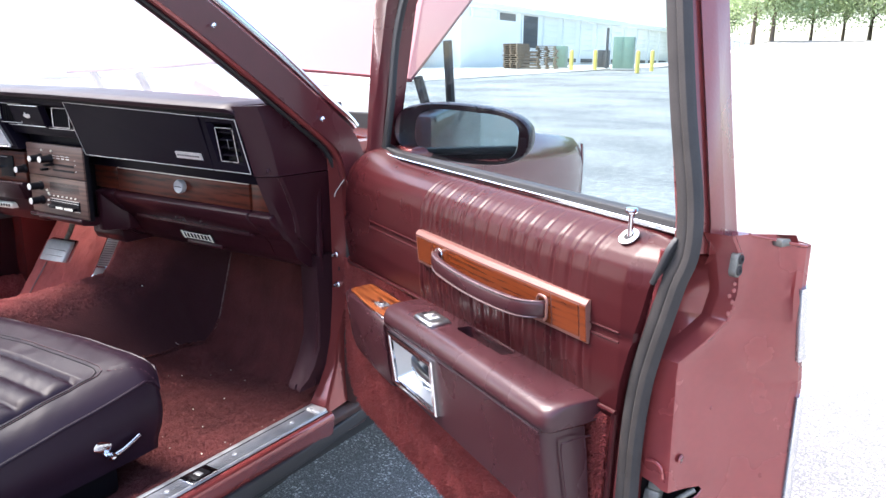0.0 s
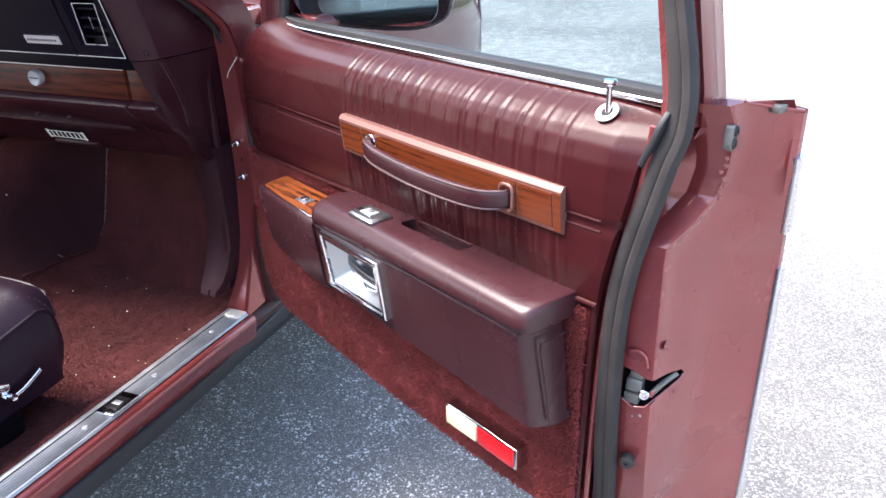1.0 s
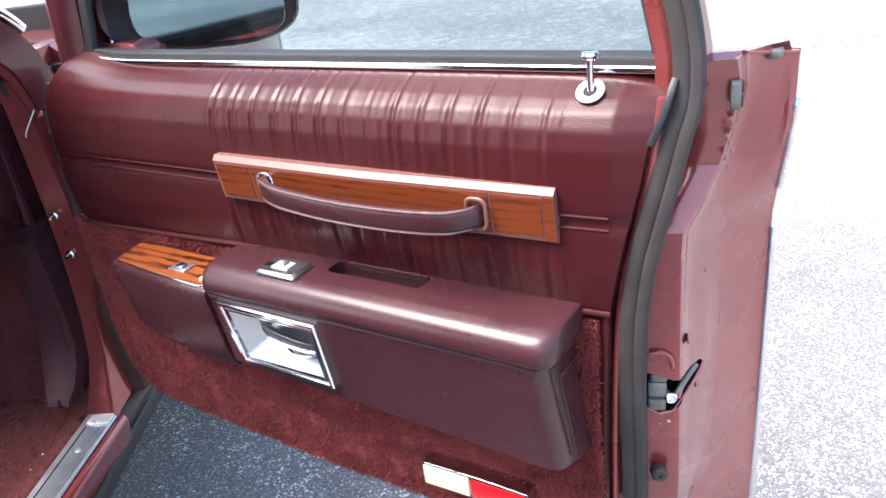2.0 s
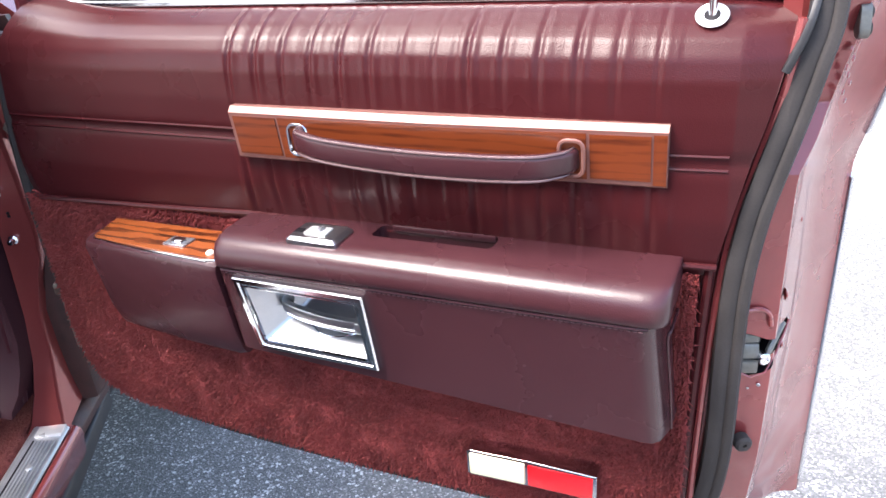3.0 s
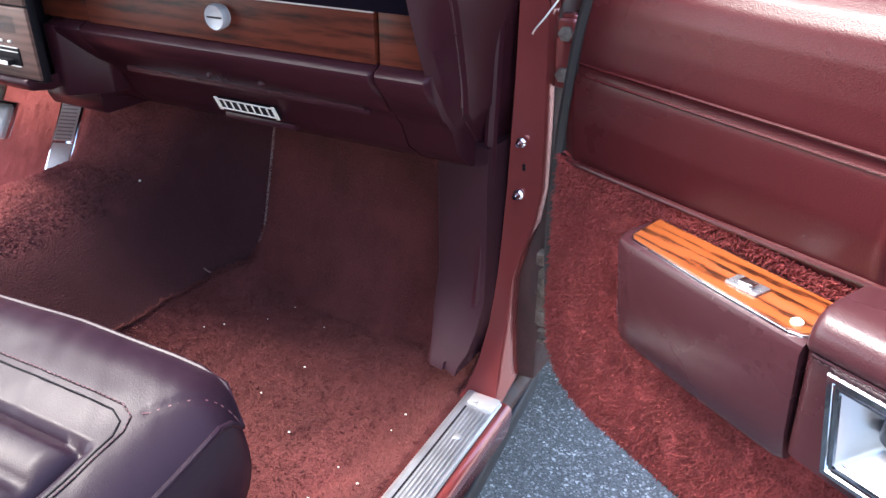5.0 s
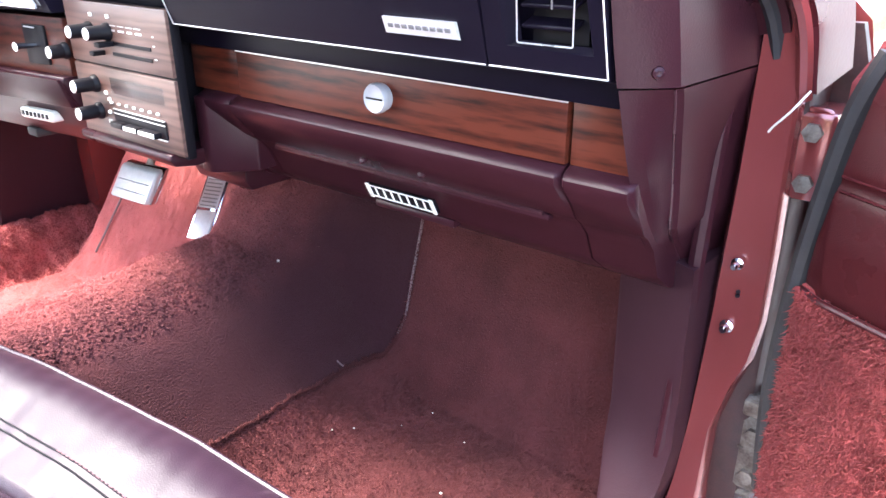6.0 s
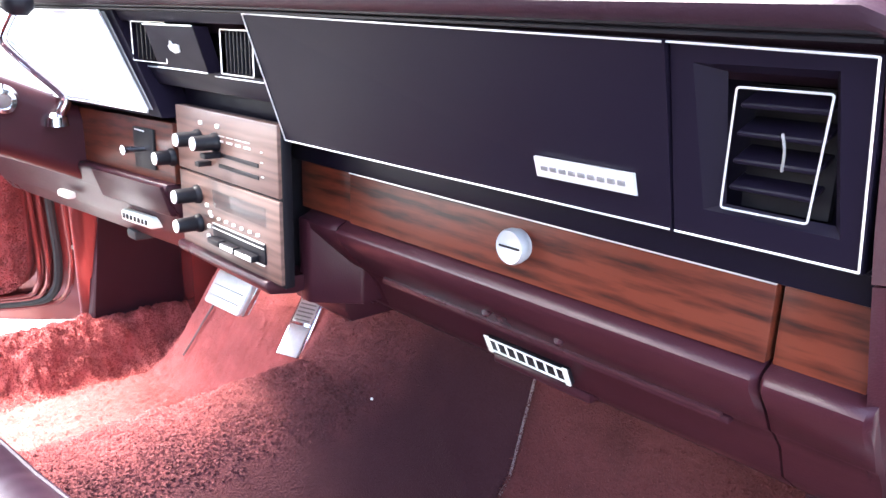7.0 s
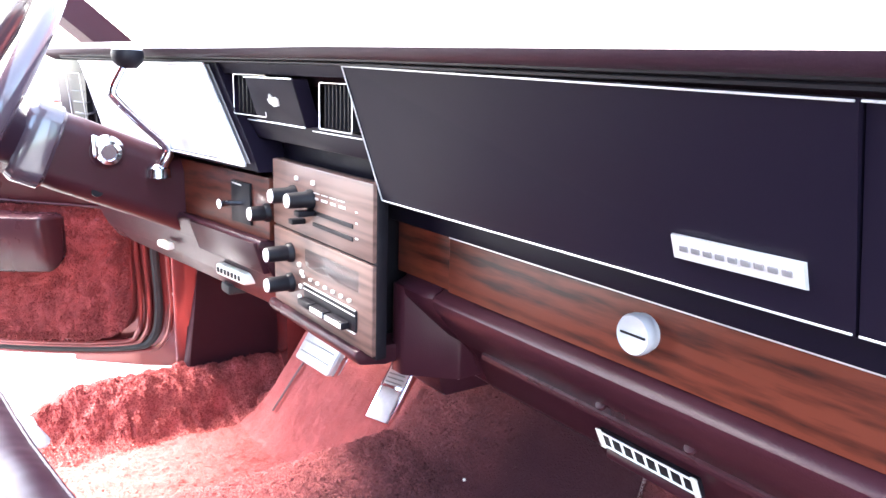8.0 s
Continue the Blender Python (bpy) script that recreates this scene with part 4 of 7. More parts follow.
    cp = part("lower_carpet", sheet(160, 70, low, (0, 0.02, 0)), M_CARPET, door, "maroon shag carpet on the lower door", 60)

    def spot(rng, n):
        u = rng.uniform(0.069, 0.8135, n)
        t = rng.uniform(0, 1, n) ** 0.95
        z0 = np.array([carpet_low(x) for x in u])
        z = 0.714 + (z0 - 0.714) * t
        p = np.stack([u, np.full(n, -0.020), z], 1)
        nr = np.tile(np.array([[0.0, -0.8, -0.55]]), (n, 1))
        nr[:, 0] += 0.5 * np.sin(u * 55 + z * 31)
        nr[:, 2] += 0.35 * np.sin(u * 37 - z * 62)
        return p, nr / np.linalg.norm(nr, axis=1)[:, None]

    tufts("carpet_pile", 95000 if full else 20000, spot, 0.0066, 0.0012 if full else 0.0022, M_CARPET, cp, "shag carpet pile", 11)
    # armrest
    def arm_ring(u, w1, zt, zb, wt, r=0.010):
        pts = [(0.012, zb + 0.012), (0.012, zt), (w1 * 0.5, zt), (w1 - r, zt), (w1 - r * 0.3, zt - r * 0.3), (w1, zt - r), (w1 - (w1 - wt) * 0.6, zb + 0.03), (wt, zb + r), (wt - r * 0.4, zb + r * 0.3), (wt - r, zb), (0.03, zb + 0.004)]
        return [D(u, a, b) for a, b in pts]

    arm = part("armrest", loft([arm_ring(u, w, zt, zb, wt, r) for u, w, zt, zb, wt, r in ((0.196, 0.030, 0.690, 0.612, 0.028, 0.004), (0.203, 0.055, 0.695, 0.597, 0.046, 0.006), (0.209, 0.070, 0.698, 0.589, 0.056, 0.008), (0.215, 0.077, 0.699, 0.586, 0.059, 0.008), (0.232, 0.080, 0.699, 0.585, 0.061, 0.008), (0.30, 0.0845, 0.699, 0.584, 0.067, 0.008), (0.385, 0.0885, 0.699, 0.587, 0.074, 0.008), (0.392, 0.087, 0.698, 0.588, 0.072, 0.008))]), M_VINYL_DARK, door, "plum vinyl armrest")
    # body of the rear half, with an opening for the latch bowl
    def body_pt(u, k):
        """k runs down the face."""
        u = u + max(0.0, u - 0.6) / 0.2 * 0.010 * (k - 0.5)
        w1 = lerp(u - max(0.0, u - 0.6) / 0.2 * 0.010 * (k - 0.5), [0.394, 0.397, 0.402, 0.784, 0.790, 0.795, 0.798, 0.800], [0.080, 0.085, 0.0865, 0.086, 0.084, 0.078, 0.066, 0.030])
        zb = lerp(u, [0.394, 0.55, 0.80], [0.597, 0.591, 0.580])
        z = 0.6975 + (zb - 0.6975) * k
        w = w1 - 0.011 * k * (w1 / 0.085)
        if k > 0.94:
            w -= (k - 0.94) / 0.06 * 0.016 * (w1 / 0.085)
        return D(u, w, z)

    BL, BR, BT, BB = 0.4225, 0.5455, 0.687, 0.6165      # the bowl's opening
    us = [0.394, 0.397, 0.402, 0.41, BL] + list(np.linspace(BL, BR, 7)[1:]) + list(np.linspace(BR, 0.765, 12)[1:]) + [0.776, 0.784, 0.787, 0.790, 0.7925, 0.795, 0.7965, 0.798, 0.799, 0.800]
    ks = [0, 0.06] + list(np.linspace(0.06, 0.72, 7)[1:]) + [0.8, 0.88, 0.94, 0.97, 1.0]
    bm = bmesh.new()
    vs = [[bm.verts.new(body_pt(u, k)) for u in us] for k in ks]
    for j in range(len(ks) - 1):
        for i in range(len(us) - 1):
            um, km = (us[i] + us[i + 1]) / 2, (ks[j] + ks[j + 1]) / 2
            if BL < um < BR and 0.06 < km < 0.72 and full:
                continue
            bm.faces.new((vs[j][i], vs[j][i + 1], vs[j + 1][i + 1], vs[j + 1][i]))
    back = [bm.verts.new((v.co.x, -0.012, v.co.z + 0.012)) for v in vs[-1]]
    for i in range(len(us) - 1):
        bm.faces.new((vs[-1][i], vs[-1][i + 1], back[i + 1], back[i]))
    part("armrest_body", bm, M_VINYL_DARK, arm, "", 45)
    # padded cap
    prof = [(0.010, 0.702), (0.010, 0.7285), (0.045, 0.7298), (0.066, 0.7293), (0.077, 0.7275), (0.0845, 0.7232), (0.0885, 0.7165), (0.0900, 0.709), (0.0895, 0.703), (0.0865, 0.7000), (0.06, 0.7000)]

    def cap_ring(u, k):
        return [D(u, 0.010 + (a - 0.010) * k, 0.715 + (b - 0.715) * (0.5 + 0.5 * k) + lerp(u, [0.39, 0.55, 0.80], [-0.0035, 0.0, 0.001])) for a, b in prof]

    SL, SR, SB = 0.541, 0.654, 0.046            # the pull slot
    cap = part("armrest_cap", loft([cap_ring(u, k) for u, k in ((0.3935, 0.90), (0.3945, 0.95), (0.3965, 0.98), (0.400, 0.995), (0.406, 1.0), (0.50, 1.0), (0.60, 1.0), (0.70, 1.0), (0.780, 1.0), (0.788, 0.992), (0.7935, 0.972), (0.798, 0.93), (0.8005, 0.87), (0.8015, 0.75))]), M_VINYL_DARK, arm, "padded plum vinyl cap", 50)
    if full:
        cut = part("slot_cutter", prism([(a + (SL + SR) / 2, -b - 0.036) for a, b in rounded(SR - SL, 0.024, 0.006)], 0.714, 0.75, "z"), M_VINYL_DARK, door)
        mod = cap.modifiers.new("slot", "BOOLEAN")
        mod.operation, mod.object, mod.solver = "DIFFERENCE", cut, "EXACT"
        bpy.context.view_layer.update()
        dg = bpy.context.evaluated_depsgraph_get()
        me = bpy.data.meshes.new_from_object(cap.evaluated_get(dg))
        cap.modifiers.clear()
        cap.data = me
        me.set_sharp_from_angle(angle=radians(45))
        bpy.data.objects.remove(cut)
        part("slot_lip", bm_box(SL + 0.012, SR - 0.003, -0.0275, -0.0245, 0.7255, 0.7315, 0.0012), M_VINYL_DARK, arm)
    part("end_bead", tube(smooth_path([D(0.8015, 0.030, 0.688), D(0.8012, 0.060, 0.687), D(0.7995, 0.0655, 0.680), D(0.8035, 0.060, 0.63), D(0.8055, 0.056, 0.592)]), 0.0013, 6, (1, 0, 0)), M_VINYL_DARK, arm)
    part("stitch_line", tube([D(u, -body_pt(u, 0.0)[1] + 0.0006, 0.6990 + lerp(u, [0.39, 0.55, 0.8], [-0.0035, 0, 0.001])) for u in np.linspace(0.400, 0.788, 40)], 0.0016, 6), M_PLASTIC, arm)
    if full:
        for u in np.arange(0.404, 0.782, 0.0046):
            w, z = -body_pt(u, 0.035)[1], 0.6956 + lerp(u, [0.39, 0.55, 0.8], [-0.0035, 0, 0.001])
            part("stitch", bm_box(u, u + 0.0033, -w - 0.0009, -w + 0.0006, z, z + 0.0011, 0.0004, 1), M_THREAD, arm)
    if not full:
        return
    # front of the armrest: veneer, window switch and button
    top = [(0.212, 0.026), (0.221, 0.0670), (0.227, 0.0715), (0.30, 0.0775), (0.376, 0.0825), (0.385, 0.0800), (0.391, 0.073), (0.391, 0.026)]
    grow = lambda pts, d: [(c[0] + (a - c[0]) * (1 + d / max(1e-3, math.hypot(a - c[0], b - c[1]))), c[1] + (b - c[1]) * (1 + d / max(1e-3, math.hypot(a - c[0], b - c[1])))) for c in [(0.302, 0.052)] for a, b in pts]
    frame_ob = part("veneer_frame", prism([(a, -b) for a, b in grow(top, 0.0022)], 0.697, 0.7005, "z", 0.0008, 1), M_CHROME, arm, "bright veneer surround")
    part("veneer", prism([(a, -b) for a, b in top], 0.699, 0.7016, "z", 0.0005, 1), M_WOOD_TOP, arm, "striped zebra-wood veneer")
    sw = part("window_switch", bm_box(0.314, 0.341, -0.068, -0.050, 0.7012, 0.7035, 0.0008), M_KNOB, arm, "chrome window switch")
    part("switch_toggle", bm_box(0.321, 0.334, -0.0635, -0.0545, 0.7032, 0.7060, 0.0012), M_CHROME, arm)
    part("button", lathe([(0, 0.7014), (0.0045, 0.7014), (0.0045, 0.703), (0.003, 0.7045), (0, 0.705)], 14, Matrix.Translation((0.377, -0.0715, 0))), M_WHITE, arm)
    # lock switch on the cap
    base = part("lock_switch", loft([[D(0.497 + a * s, 0.0595 + b * s, z) for a, b in rounded(0.052, 0.034, 0.003, 2)] for s, z in ((1.0, 0.7265), (1.0, 0.7305), (0.86, 0.7335), (0.82, 0.7335))]), M_SATIN, arm, "chrome lock switch")
    lk = part("lock_rocker", bm_box(0.486, 0.508, -0.0675, -0.0525, 0.7335, 0.7350, 0.0008), M_SILVER, arm)
    part("lock_toggle", bm_box(0.4965, 0.5015, -0.064, -0.055, 0.7345, 0.7375, 0.001), M_KNOB, arm)
    part("lock_mark", bm_box(0.4745, 0.4825, -0.066, -0.058, 0.7332, 0.7340, 0.0002, 1), M_DARK, arm)
    # latch bowl
    sk = 0.010       # its left side leans
    def bz(a, b, w, grow=0.0):
        """a across, b down, both 0 to 1."""
        u = 0.414 + 0.137 * a + sk * b * (1 - 0.75 * a) + (a - 0.5) * grow
        z = 0.6915 + (0.6115 - 0.6915) * b - (b - 0.5) * grow
        return D(u, w - 0.0075 * b, z)
    def ringr(w, grow, inset=0.0):
        c = [(inset, inset * 1.7), (1 - inset, inset * 1.7), (1 - inset, 1 - inset * 1.7), (inset, 1 - inset * 1.7)]
        return [bz(a, b, w, grow) for a, b in c]
    bezel = part("latch_bezel", loft([ringr(0.080, 0.0), ringr(0.0895, 0.0), ringr(0.0915, -0.002), ringr(0.0915, -0.002, 0.028), ringr(0.0895, -0.002, 0.036), ringr(0.0895, -0.002, 0.048), ringr(0.0905, -0.002, 0.052), ringr(0.0905, -0.002, 0.062), ringr(0.080, -0.002, 0.068)], caps=False), M_CHROME, door, "chrome latch bezel", 25)
    bowl = bmesh.new()
    walls = [[(0.066, 0.112), (0.934, 0.112), (0.934, 0.888), (0.066, 0.888)], [(0.28, 0.20), (0.885, 0.17), (0.885, 0.56), (0.30, 0.56)]]
    lip, deep = [[bowl.verts.new(bz(a, b, w)) for a, b in ring] for ring, w in zip(walls, (0.0885, 0.040))]
    for i in range(4):
        bowl.faces.new((lip[i], lip[(i + 1) % 4], deep[(i + 1) % 4], deep[i]))
    bowl.faces.new(deep)
    bmesh.ops.bevel(bowl, geom=[e for e in bowl.edges if not e.is_boundary], offset=0.004, segments=3, profile=0.5, affect="EDGES")
    part("latch_bowl", bowl, M_SATIN, bezel, "bright chrome bowl", 40)
    def on_bowl(a0, a1, b0, b1, w):
        return [bz(a0, b0, w), bz(a1, b0, w), bz(a1, b1, w), bz(a0, b1, w)]
    # Dark plate painted as what the chrome back reflects.
    part("bowl_back", loft([on_bowl(0.30, 0.875, 0.185, 0.43, 0.0405), on_bowl(0.305, 0.87, 0.19, 0.425, 0.0425)]), M_TINT, bezel, "upper back of the bowl, its dark reflection put in as colour", 20)
    lever = part("latch_lever", sweep(smooth_path([D(0.445, 0.046, 0.6540), D(0.447, 0.060, 0.6538), D(0.453, 0.0665, 0.6530), D(0.474, 0.0705, 0.6510), D(0.496, 0.0720, 0.6492), D(0.518, 0.0715, 0.6480), D(0.533, 0.0690, 0.6475)]), rounded(0.0070, 0.0110, 0.0015, 2), (0, 0, 1)), M_SATIN, bezel, "chrome latch lever", 30)
    part("lever_end", mapped(bm_box(0.5245, 0.5370, -0.0760, -0.0480, 0.6415, 0.6535, 0.002), lambda x, y, z: Vector((x - (y + 0.06) * 0.25, y, z))), M_SATIN, lever)
    part("lever_lip", tube(smooth_path([D(0.454, 0.0700, 0.6478), D(0.474, 0.0742, 0.6458), D(0.496, 0.0757, 0.6440), D(0.518, 0.0752, 0.6428), D(0.532, 0.0728, 0.6423)]), 0.0013, 6), M_CHROME, lever)
    part("latch_slot", loft([on_bowl(0.795, 0.872, 0.235, 0.52, 0.0428), on_bowl(0.80, 0.868, 0.24, 0.515, 0.0440)]), M_DARK, bezel, "dark slot beside the lever")
    part("floor_crease", tube(smooth_path([D(0.462, 0.050, 0.6392), D(0.474, 0.062, 0.6322), D(0.494, 0.0685, 0.6288), D(0.516, 0.064, 0.6312), D(0.530, 0.054, 0.6370)]), 0.0011, 6), M_CHROME, bezel)
    part("bowl_screw", lathe([(0, 0), (0.0030, 0), (0.0026, 0.0015), (0.0010, 0.002), (0, 0.0012)], 12, pose(0.4935, -0.0400, 0.6720, 90, 0, 0)), M_SATIN, bezel)
    # grab handle on its veneered plate
    def plate_ring(z, dw):
        return [D(0.4045 + (0.383) * a, lerp(a, [0, 0.5, 1], [0.024, 0.026, 0.019]) + dw, z + lerp(a, [0, 1], [0, 0.0])) for a in np.linspace(0, 1, 9)]
    pb = bmesh.new()
    rows = [plate_ring(0.7875, -0.012), plate_ring(0.7875, 0.009), plate_ring(0.789, 0.0105), plate_ring(0.8295, 0.0145), plate_ring(0.8312, 0.0147), plate_ring(0.8362, 0.0105), plate_ring(0.8362, -0.012)]
    vv = [[pb.verts.new(p) for p in r] for r in rows]
    for a, b in zip(vv, vv[1:]):
        for i in range(8):
            pb.faces.new((a[i], a[i + 1], b[i + 1], b[i]))
    pb.faces.new([r[0] for r in vv]), pb.faces.new([r[-1] for r in vv])
    plate = part("handle_plate", pb, M_COPPER, door, "rose-gilt handle plate", 20)
    def inlay(name, u0, u1, z0, z1, lift):
        bmi = bmesh.new()
        n = max(2, int((u1 - u0) / 0.02))
        def pt(u, z, l):
            a = (u - 0.4045) / 0.383
            return D(u, lerp(a, [0, 0.5, 1], [0.024, 0.026, 0.019]) + 0.0105 + (z - 0.789) / 0.0355 * 0.0035 + l, z)
        lo = [[bmi.verts.new(pt(u0 + (u1 - u0) * i / n, z, l)) for i in range(n + 1)] for z, l in ((z0, -0.002), (z0, lift), (z1, lift), (z1, -0.002))]
        for a, b in zip(lo, lo[1:]):
            for i in range(n):
                bmi.faces.new((a[i], a[i + 1], b[i + 1], b[i]))
        bmi.faces.new([r[0] for r in lo]), bmi.faces.new([r[-1] for r in lo])
        return part(name, bmi, M_WOOD_DOOR, plate, "striped zebra-wood inlay", 20)
    inlay("inlay", 0.4085, 0.4545, 0.7925, 0.8280, 0.0009)
    inlay("inlay", 0.4570, 0.7290, 0.7915, 0.8285, 0.0006)
    inlay("inlay", 0.7315, 0.7760, 0.7925, 0.8280, 0.0009)
    inlay("inlay", 0.7775, 0.7868, 0.7895, 0.8292, 0.0005)
    hp = smooth_path([D(0.478, 0.026, 0.8130), D(0.482, 0.046, 0.8125), D(0.493, 0.053, 0.8115), D(0.516, 0.058, 0.8095), D(0.564, 0.061, 0.8070), D(0.612, 0.062, 0.8060), D(0.660, 0.060, 0.8058), D(0.694, 0.055, 0.8062), D(0.710, 0.047, 0.807), D(0.718, 0.037, 0.8075), D(0.720, 0.020, 0.8075)], 5)
    sc = [0.9 + 0.1 * math.sin(math.pi * i / (len(hp) - 1)) for i in range(len(hp))]
    strap = part("grab_handle", sweep(hp, rounded(0.011, 0.0205, 0.0045, 3), (0, 0, 1), scales=sc), M_VINYL_DARK, plate, "padded plum grab strap")
    for dz in (0.0096, -0.0096):
        part("strap_piping", tube([p + Vector((0, -0.0045, dz * s)) for p, s in zip(hp, sc)], 0.0013, 8), M_PIPING, plate, "pale bright piping")
    for u, s in ((0.4755, 1), (0.7185, 1)):
        o = rounded(0.0185, 0.0275, 0.006, 3)
        part("handle_escutcheon", sweep([D(u + a, 0.0385, 0.8095 + b) for a, b in o] + [D(u + o[0][0], 0.0385, 0.8095 + o[0][1])], circle(0.0017, 6), (0, 1, 0)), M_COPPER if u > 0.6 else M_CHROME, plate)
    # courtesy lamp: cream and red lens in a bright frame
    lamp = part("courtesy_lamp", prism([(0.6135, 0.4725), (0.6135, 0.5015), (0.618, 0.503), (0.68, 0.5055), (0.7425, 0.5055), (0.7425, 0.4765), (0.68, 0.4755), (0.618, 0.4725)], -0.040, -0.020, "y", 0.0012), M_CHROME, door, "bright framed courtesy lamp")
    part("cream_lens", mapped(bm_box(0.617, 0.6735, -0.0425, -0.03, 0.4755, 0.5000, 0.001), lambda x, y, z: Vector((x, y, z + (x - 0.617) * 0.035))), M_CREAM, lamp, "cream lens")
    part("red_lens", mapped(bm_box(0.6765, 0.739, -0.0425, -0.03, 0.4775, 0.5015, 0.001), lambda x, y, z: Vector((x, y, z + (x - 0.6765) * 0.02))), M_RED, lamp, "red reflector lens")
    # lock knob
    kn = part("lock_knob", lathe([(0, 0.0), (0.0031, 0.0), (0.0028, 0.018), (0.0034, 0.0245), (0.0060, 0.0262), (0.0068, 0.0285), (0.0060, 0.0306), (0, 0.031)], 18, Matrix.Translation(D(0.807, -0.003, 0.904))), M_CHROME, door, "chrome lock knob")
    tilt = Matrix.Translation(D(0.807, -0.002, 0.9045)) @ pose(0, 0, 0, 36, 0, 0)
    part("washer", lathe([(0.0052, 0.0), (0.0105, 0.0), (0.0113, 0.0015), (0.0102, 0.0026), (0.0065, 0.0026), (0.0052, 0.0015)], 24, tilt), M_WASHER, kn)
    part("socket", lathe([(0, 0.0), (0.0056, 0.0), (0.0056, 0.0018), (0, 0.0018)], 16, tilt), M_DARK, kn)
    # belt moulding and glass run
    part("belt_strip", sweep([D(u, -0.024, 0.9165 + 0.012 * math.exp(-((u - 0.10) / 0.06) ** 2)) for u in np.linspace(0.125, 0.853, 30)], rounded(0.0055, 0.0055, 0.001, 1)), M_CHROME, door, "bright belt strip")
    part("belt_seal", sweep([D(u, -0.037, 0.9200 + 0.012 * math.exp(-((u - 0.10) / 0.06) ** 2)) for u in np.linspace(0.12, 0.858, 30)], rounded(0.022, 0.012, 0.003, 2)), M_BLACK_RUBBER, door, "dark felt belt seal")
    gl = part("window_glass", sheet(8, 8, lambda a, b: D(lerp(b, [0, 1], [0.14, 0.30]) + (lerp(b, [0, 1], [0.857, 0.772]) - lerp(b, [0, 1], [0.14, 0.30])) * a, -0.048 - 0.02 * b, 0.905 + 0.46 * b)), M_WINDOW, door, "clear tinted side window")
    gl.visible_shadow = False
    # window frame
    rear = []
    for z, u0, u1, sh in ((0.90, 0.851, 0.893, 0.0), (0.93, 0.850, 0.888, 0.0), (1.03, 0.827, 0.865, -0.006), (1.14, 0.800, 0.841, -0.014), (1.38, 0.748, 0.795, -0.035)):
        rear.append([D(u0, -0.020 + sh, z), D(u0 + 0.012, -0.012 + sh, z), D(u0 + 0.026, -0.018 + sh, z), D(u0 + 0.029, -0.034 + sh, z), D(u0 + 0.033, -0.032 + sh, z), D(u0 + 0.034, -0.050 + sh, z), D(u1 - 0.008, -0.054 + sh, z), D(u1 - 0.012, -0.075 + sh, z), D(u0, -0.062 + sh, z)])
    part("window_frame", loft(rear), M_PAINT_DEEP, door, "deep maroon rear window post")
    front = []
    for z, u0, u1, sh in ((0.90, 0.104, 0.137, 0.0), (1.0, 0.108, 0.150, -0.004), (1.17, 0.118, 0.180, -0.014), (1.38, 0.26, 0.335, -0.035)):
        front.append([D(u0, -0.012 + sh, z), D(u0 + 0.014, -0.006 + sh, z), D(u0 + 0.022, -0.010 + sh, z), D(u1 - 0.012, -0.012 + sh, z), D(u1, -0.026 + sh, z), D(u1, -0.062 + sh, z), D(u0, -0.062 + sh, z)])
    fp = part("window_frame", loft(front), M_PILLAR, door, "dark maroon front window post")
    part("glass_run", sweep(smooth_path([D(0.150, -0.030, 0.925), D(0.164, -0.034, 1.0), D(0.194, -0.044, 1.17), D(0.338, -0.066, 1.38)]), rounded(0.016, 0.010, 0.003, 2), (0, 1, 0)), M_BLACK_RUBBER, door)
    part("glass_run", sweep(smooth_path([D(0.852, -0.034, 0.925), D(0.825, -0.042, 1.03), D(0.799, -0.050, 1.14), D(0.747, -0.072, 1.38)]), rounded(0.014, 0.008, 0.003, 2), (0, 1, 0)), M_BLACK_RUBBER, door)
    part("window_frame", sweep(smooth_path([D(0.29, -0.07, 1.385), D(0.5, -0.072, 1.405), D(0.80, -0.072, 1.385)]), rounded(0.05, 0.05, 0.01, 2)), M_PAINT, door, "maroon top window rail")
    # weather seal round the rear edge
    seal = smooth_path([D(0.770, -0.045, 1.38), D(0.828, -0.022, 1.14), D(0.854, -0.014, 1.03), D(0.875, -0.010, 0.95), D(0.8785, -0.007, 0.905), D(0.873, 0.000, 0.875), D(0.8655, 0.004, 0.84), D(0.8560, 0.007, 0.80), D(0.8475, 0.008, 0.76), D(0.8410, 0.008, 0.70), D(0.840, 0.008, 0.62), D(0.840, 0.005, 0.55), D(0.836, -0.004, 0.49), D(0.826, -0.016, 0.44), D(0.80, -0.022, 0.405), D(0.70, -0.024, 0.395), D(0.3, -0.024, 0.392), D(0.10, -0.022, 0.41)], 6)
    part("weather_seal", sweep(seal, [(-0.0105, 0.007), (0.0105, 0.007), (0.0120, 0.0), (0.0105, -0.0060), (0.0060, -0.0076), (0.0036, -0.0070), (0.0026, -0.0058), (0.0012, -0.0072), (-0.0050, -0.0078), (-0.0095, -0.0066), (-0.0120, 0.002)], (0, 1, 0)), M_RUBBER, door, "dusty grey rubber weather seal", 50)
    part("corner_seal", sweep(smooth_path([D(0.871, -0.004, 0.914), D(0.869, 0.003, 0.904), D(0.865, 0.006, 0.890), D(0.857, 0.008, 0.870)]), rounded(0.006, 0.012, 0.002, 2), (0, 1, 0)), M_BLACK_RUBBER, door)
    part("front_seal", sweep(smooth_path([D(0.087, -0.004, 0.892), D(0.076, 0.004, 0.85), D(0.066, 0.006, 0.78), D(0.056, 0.004, 0.70), D(0.050, 0.0, 0.6), D(0.056, -0.004, 0.5)]), circle(0.009, 8), (0, 1, 0)), M_RUBBER, door)
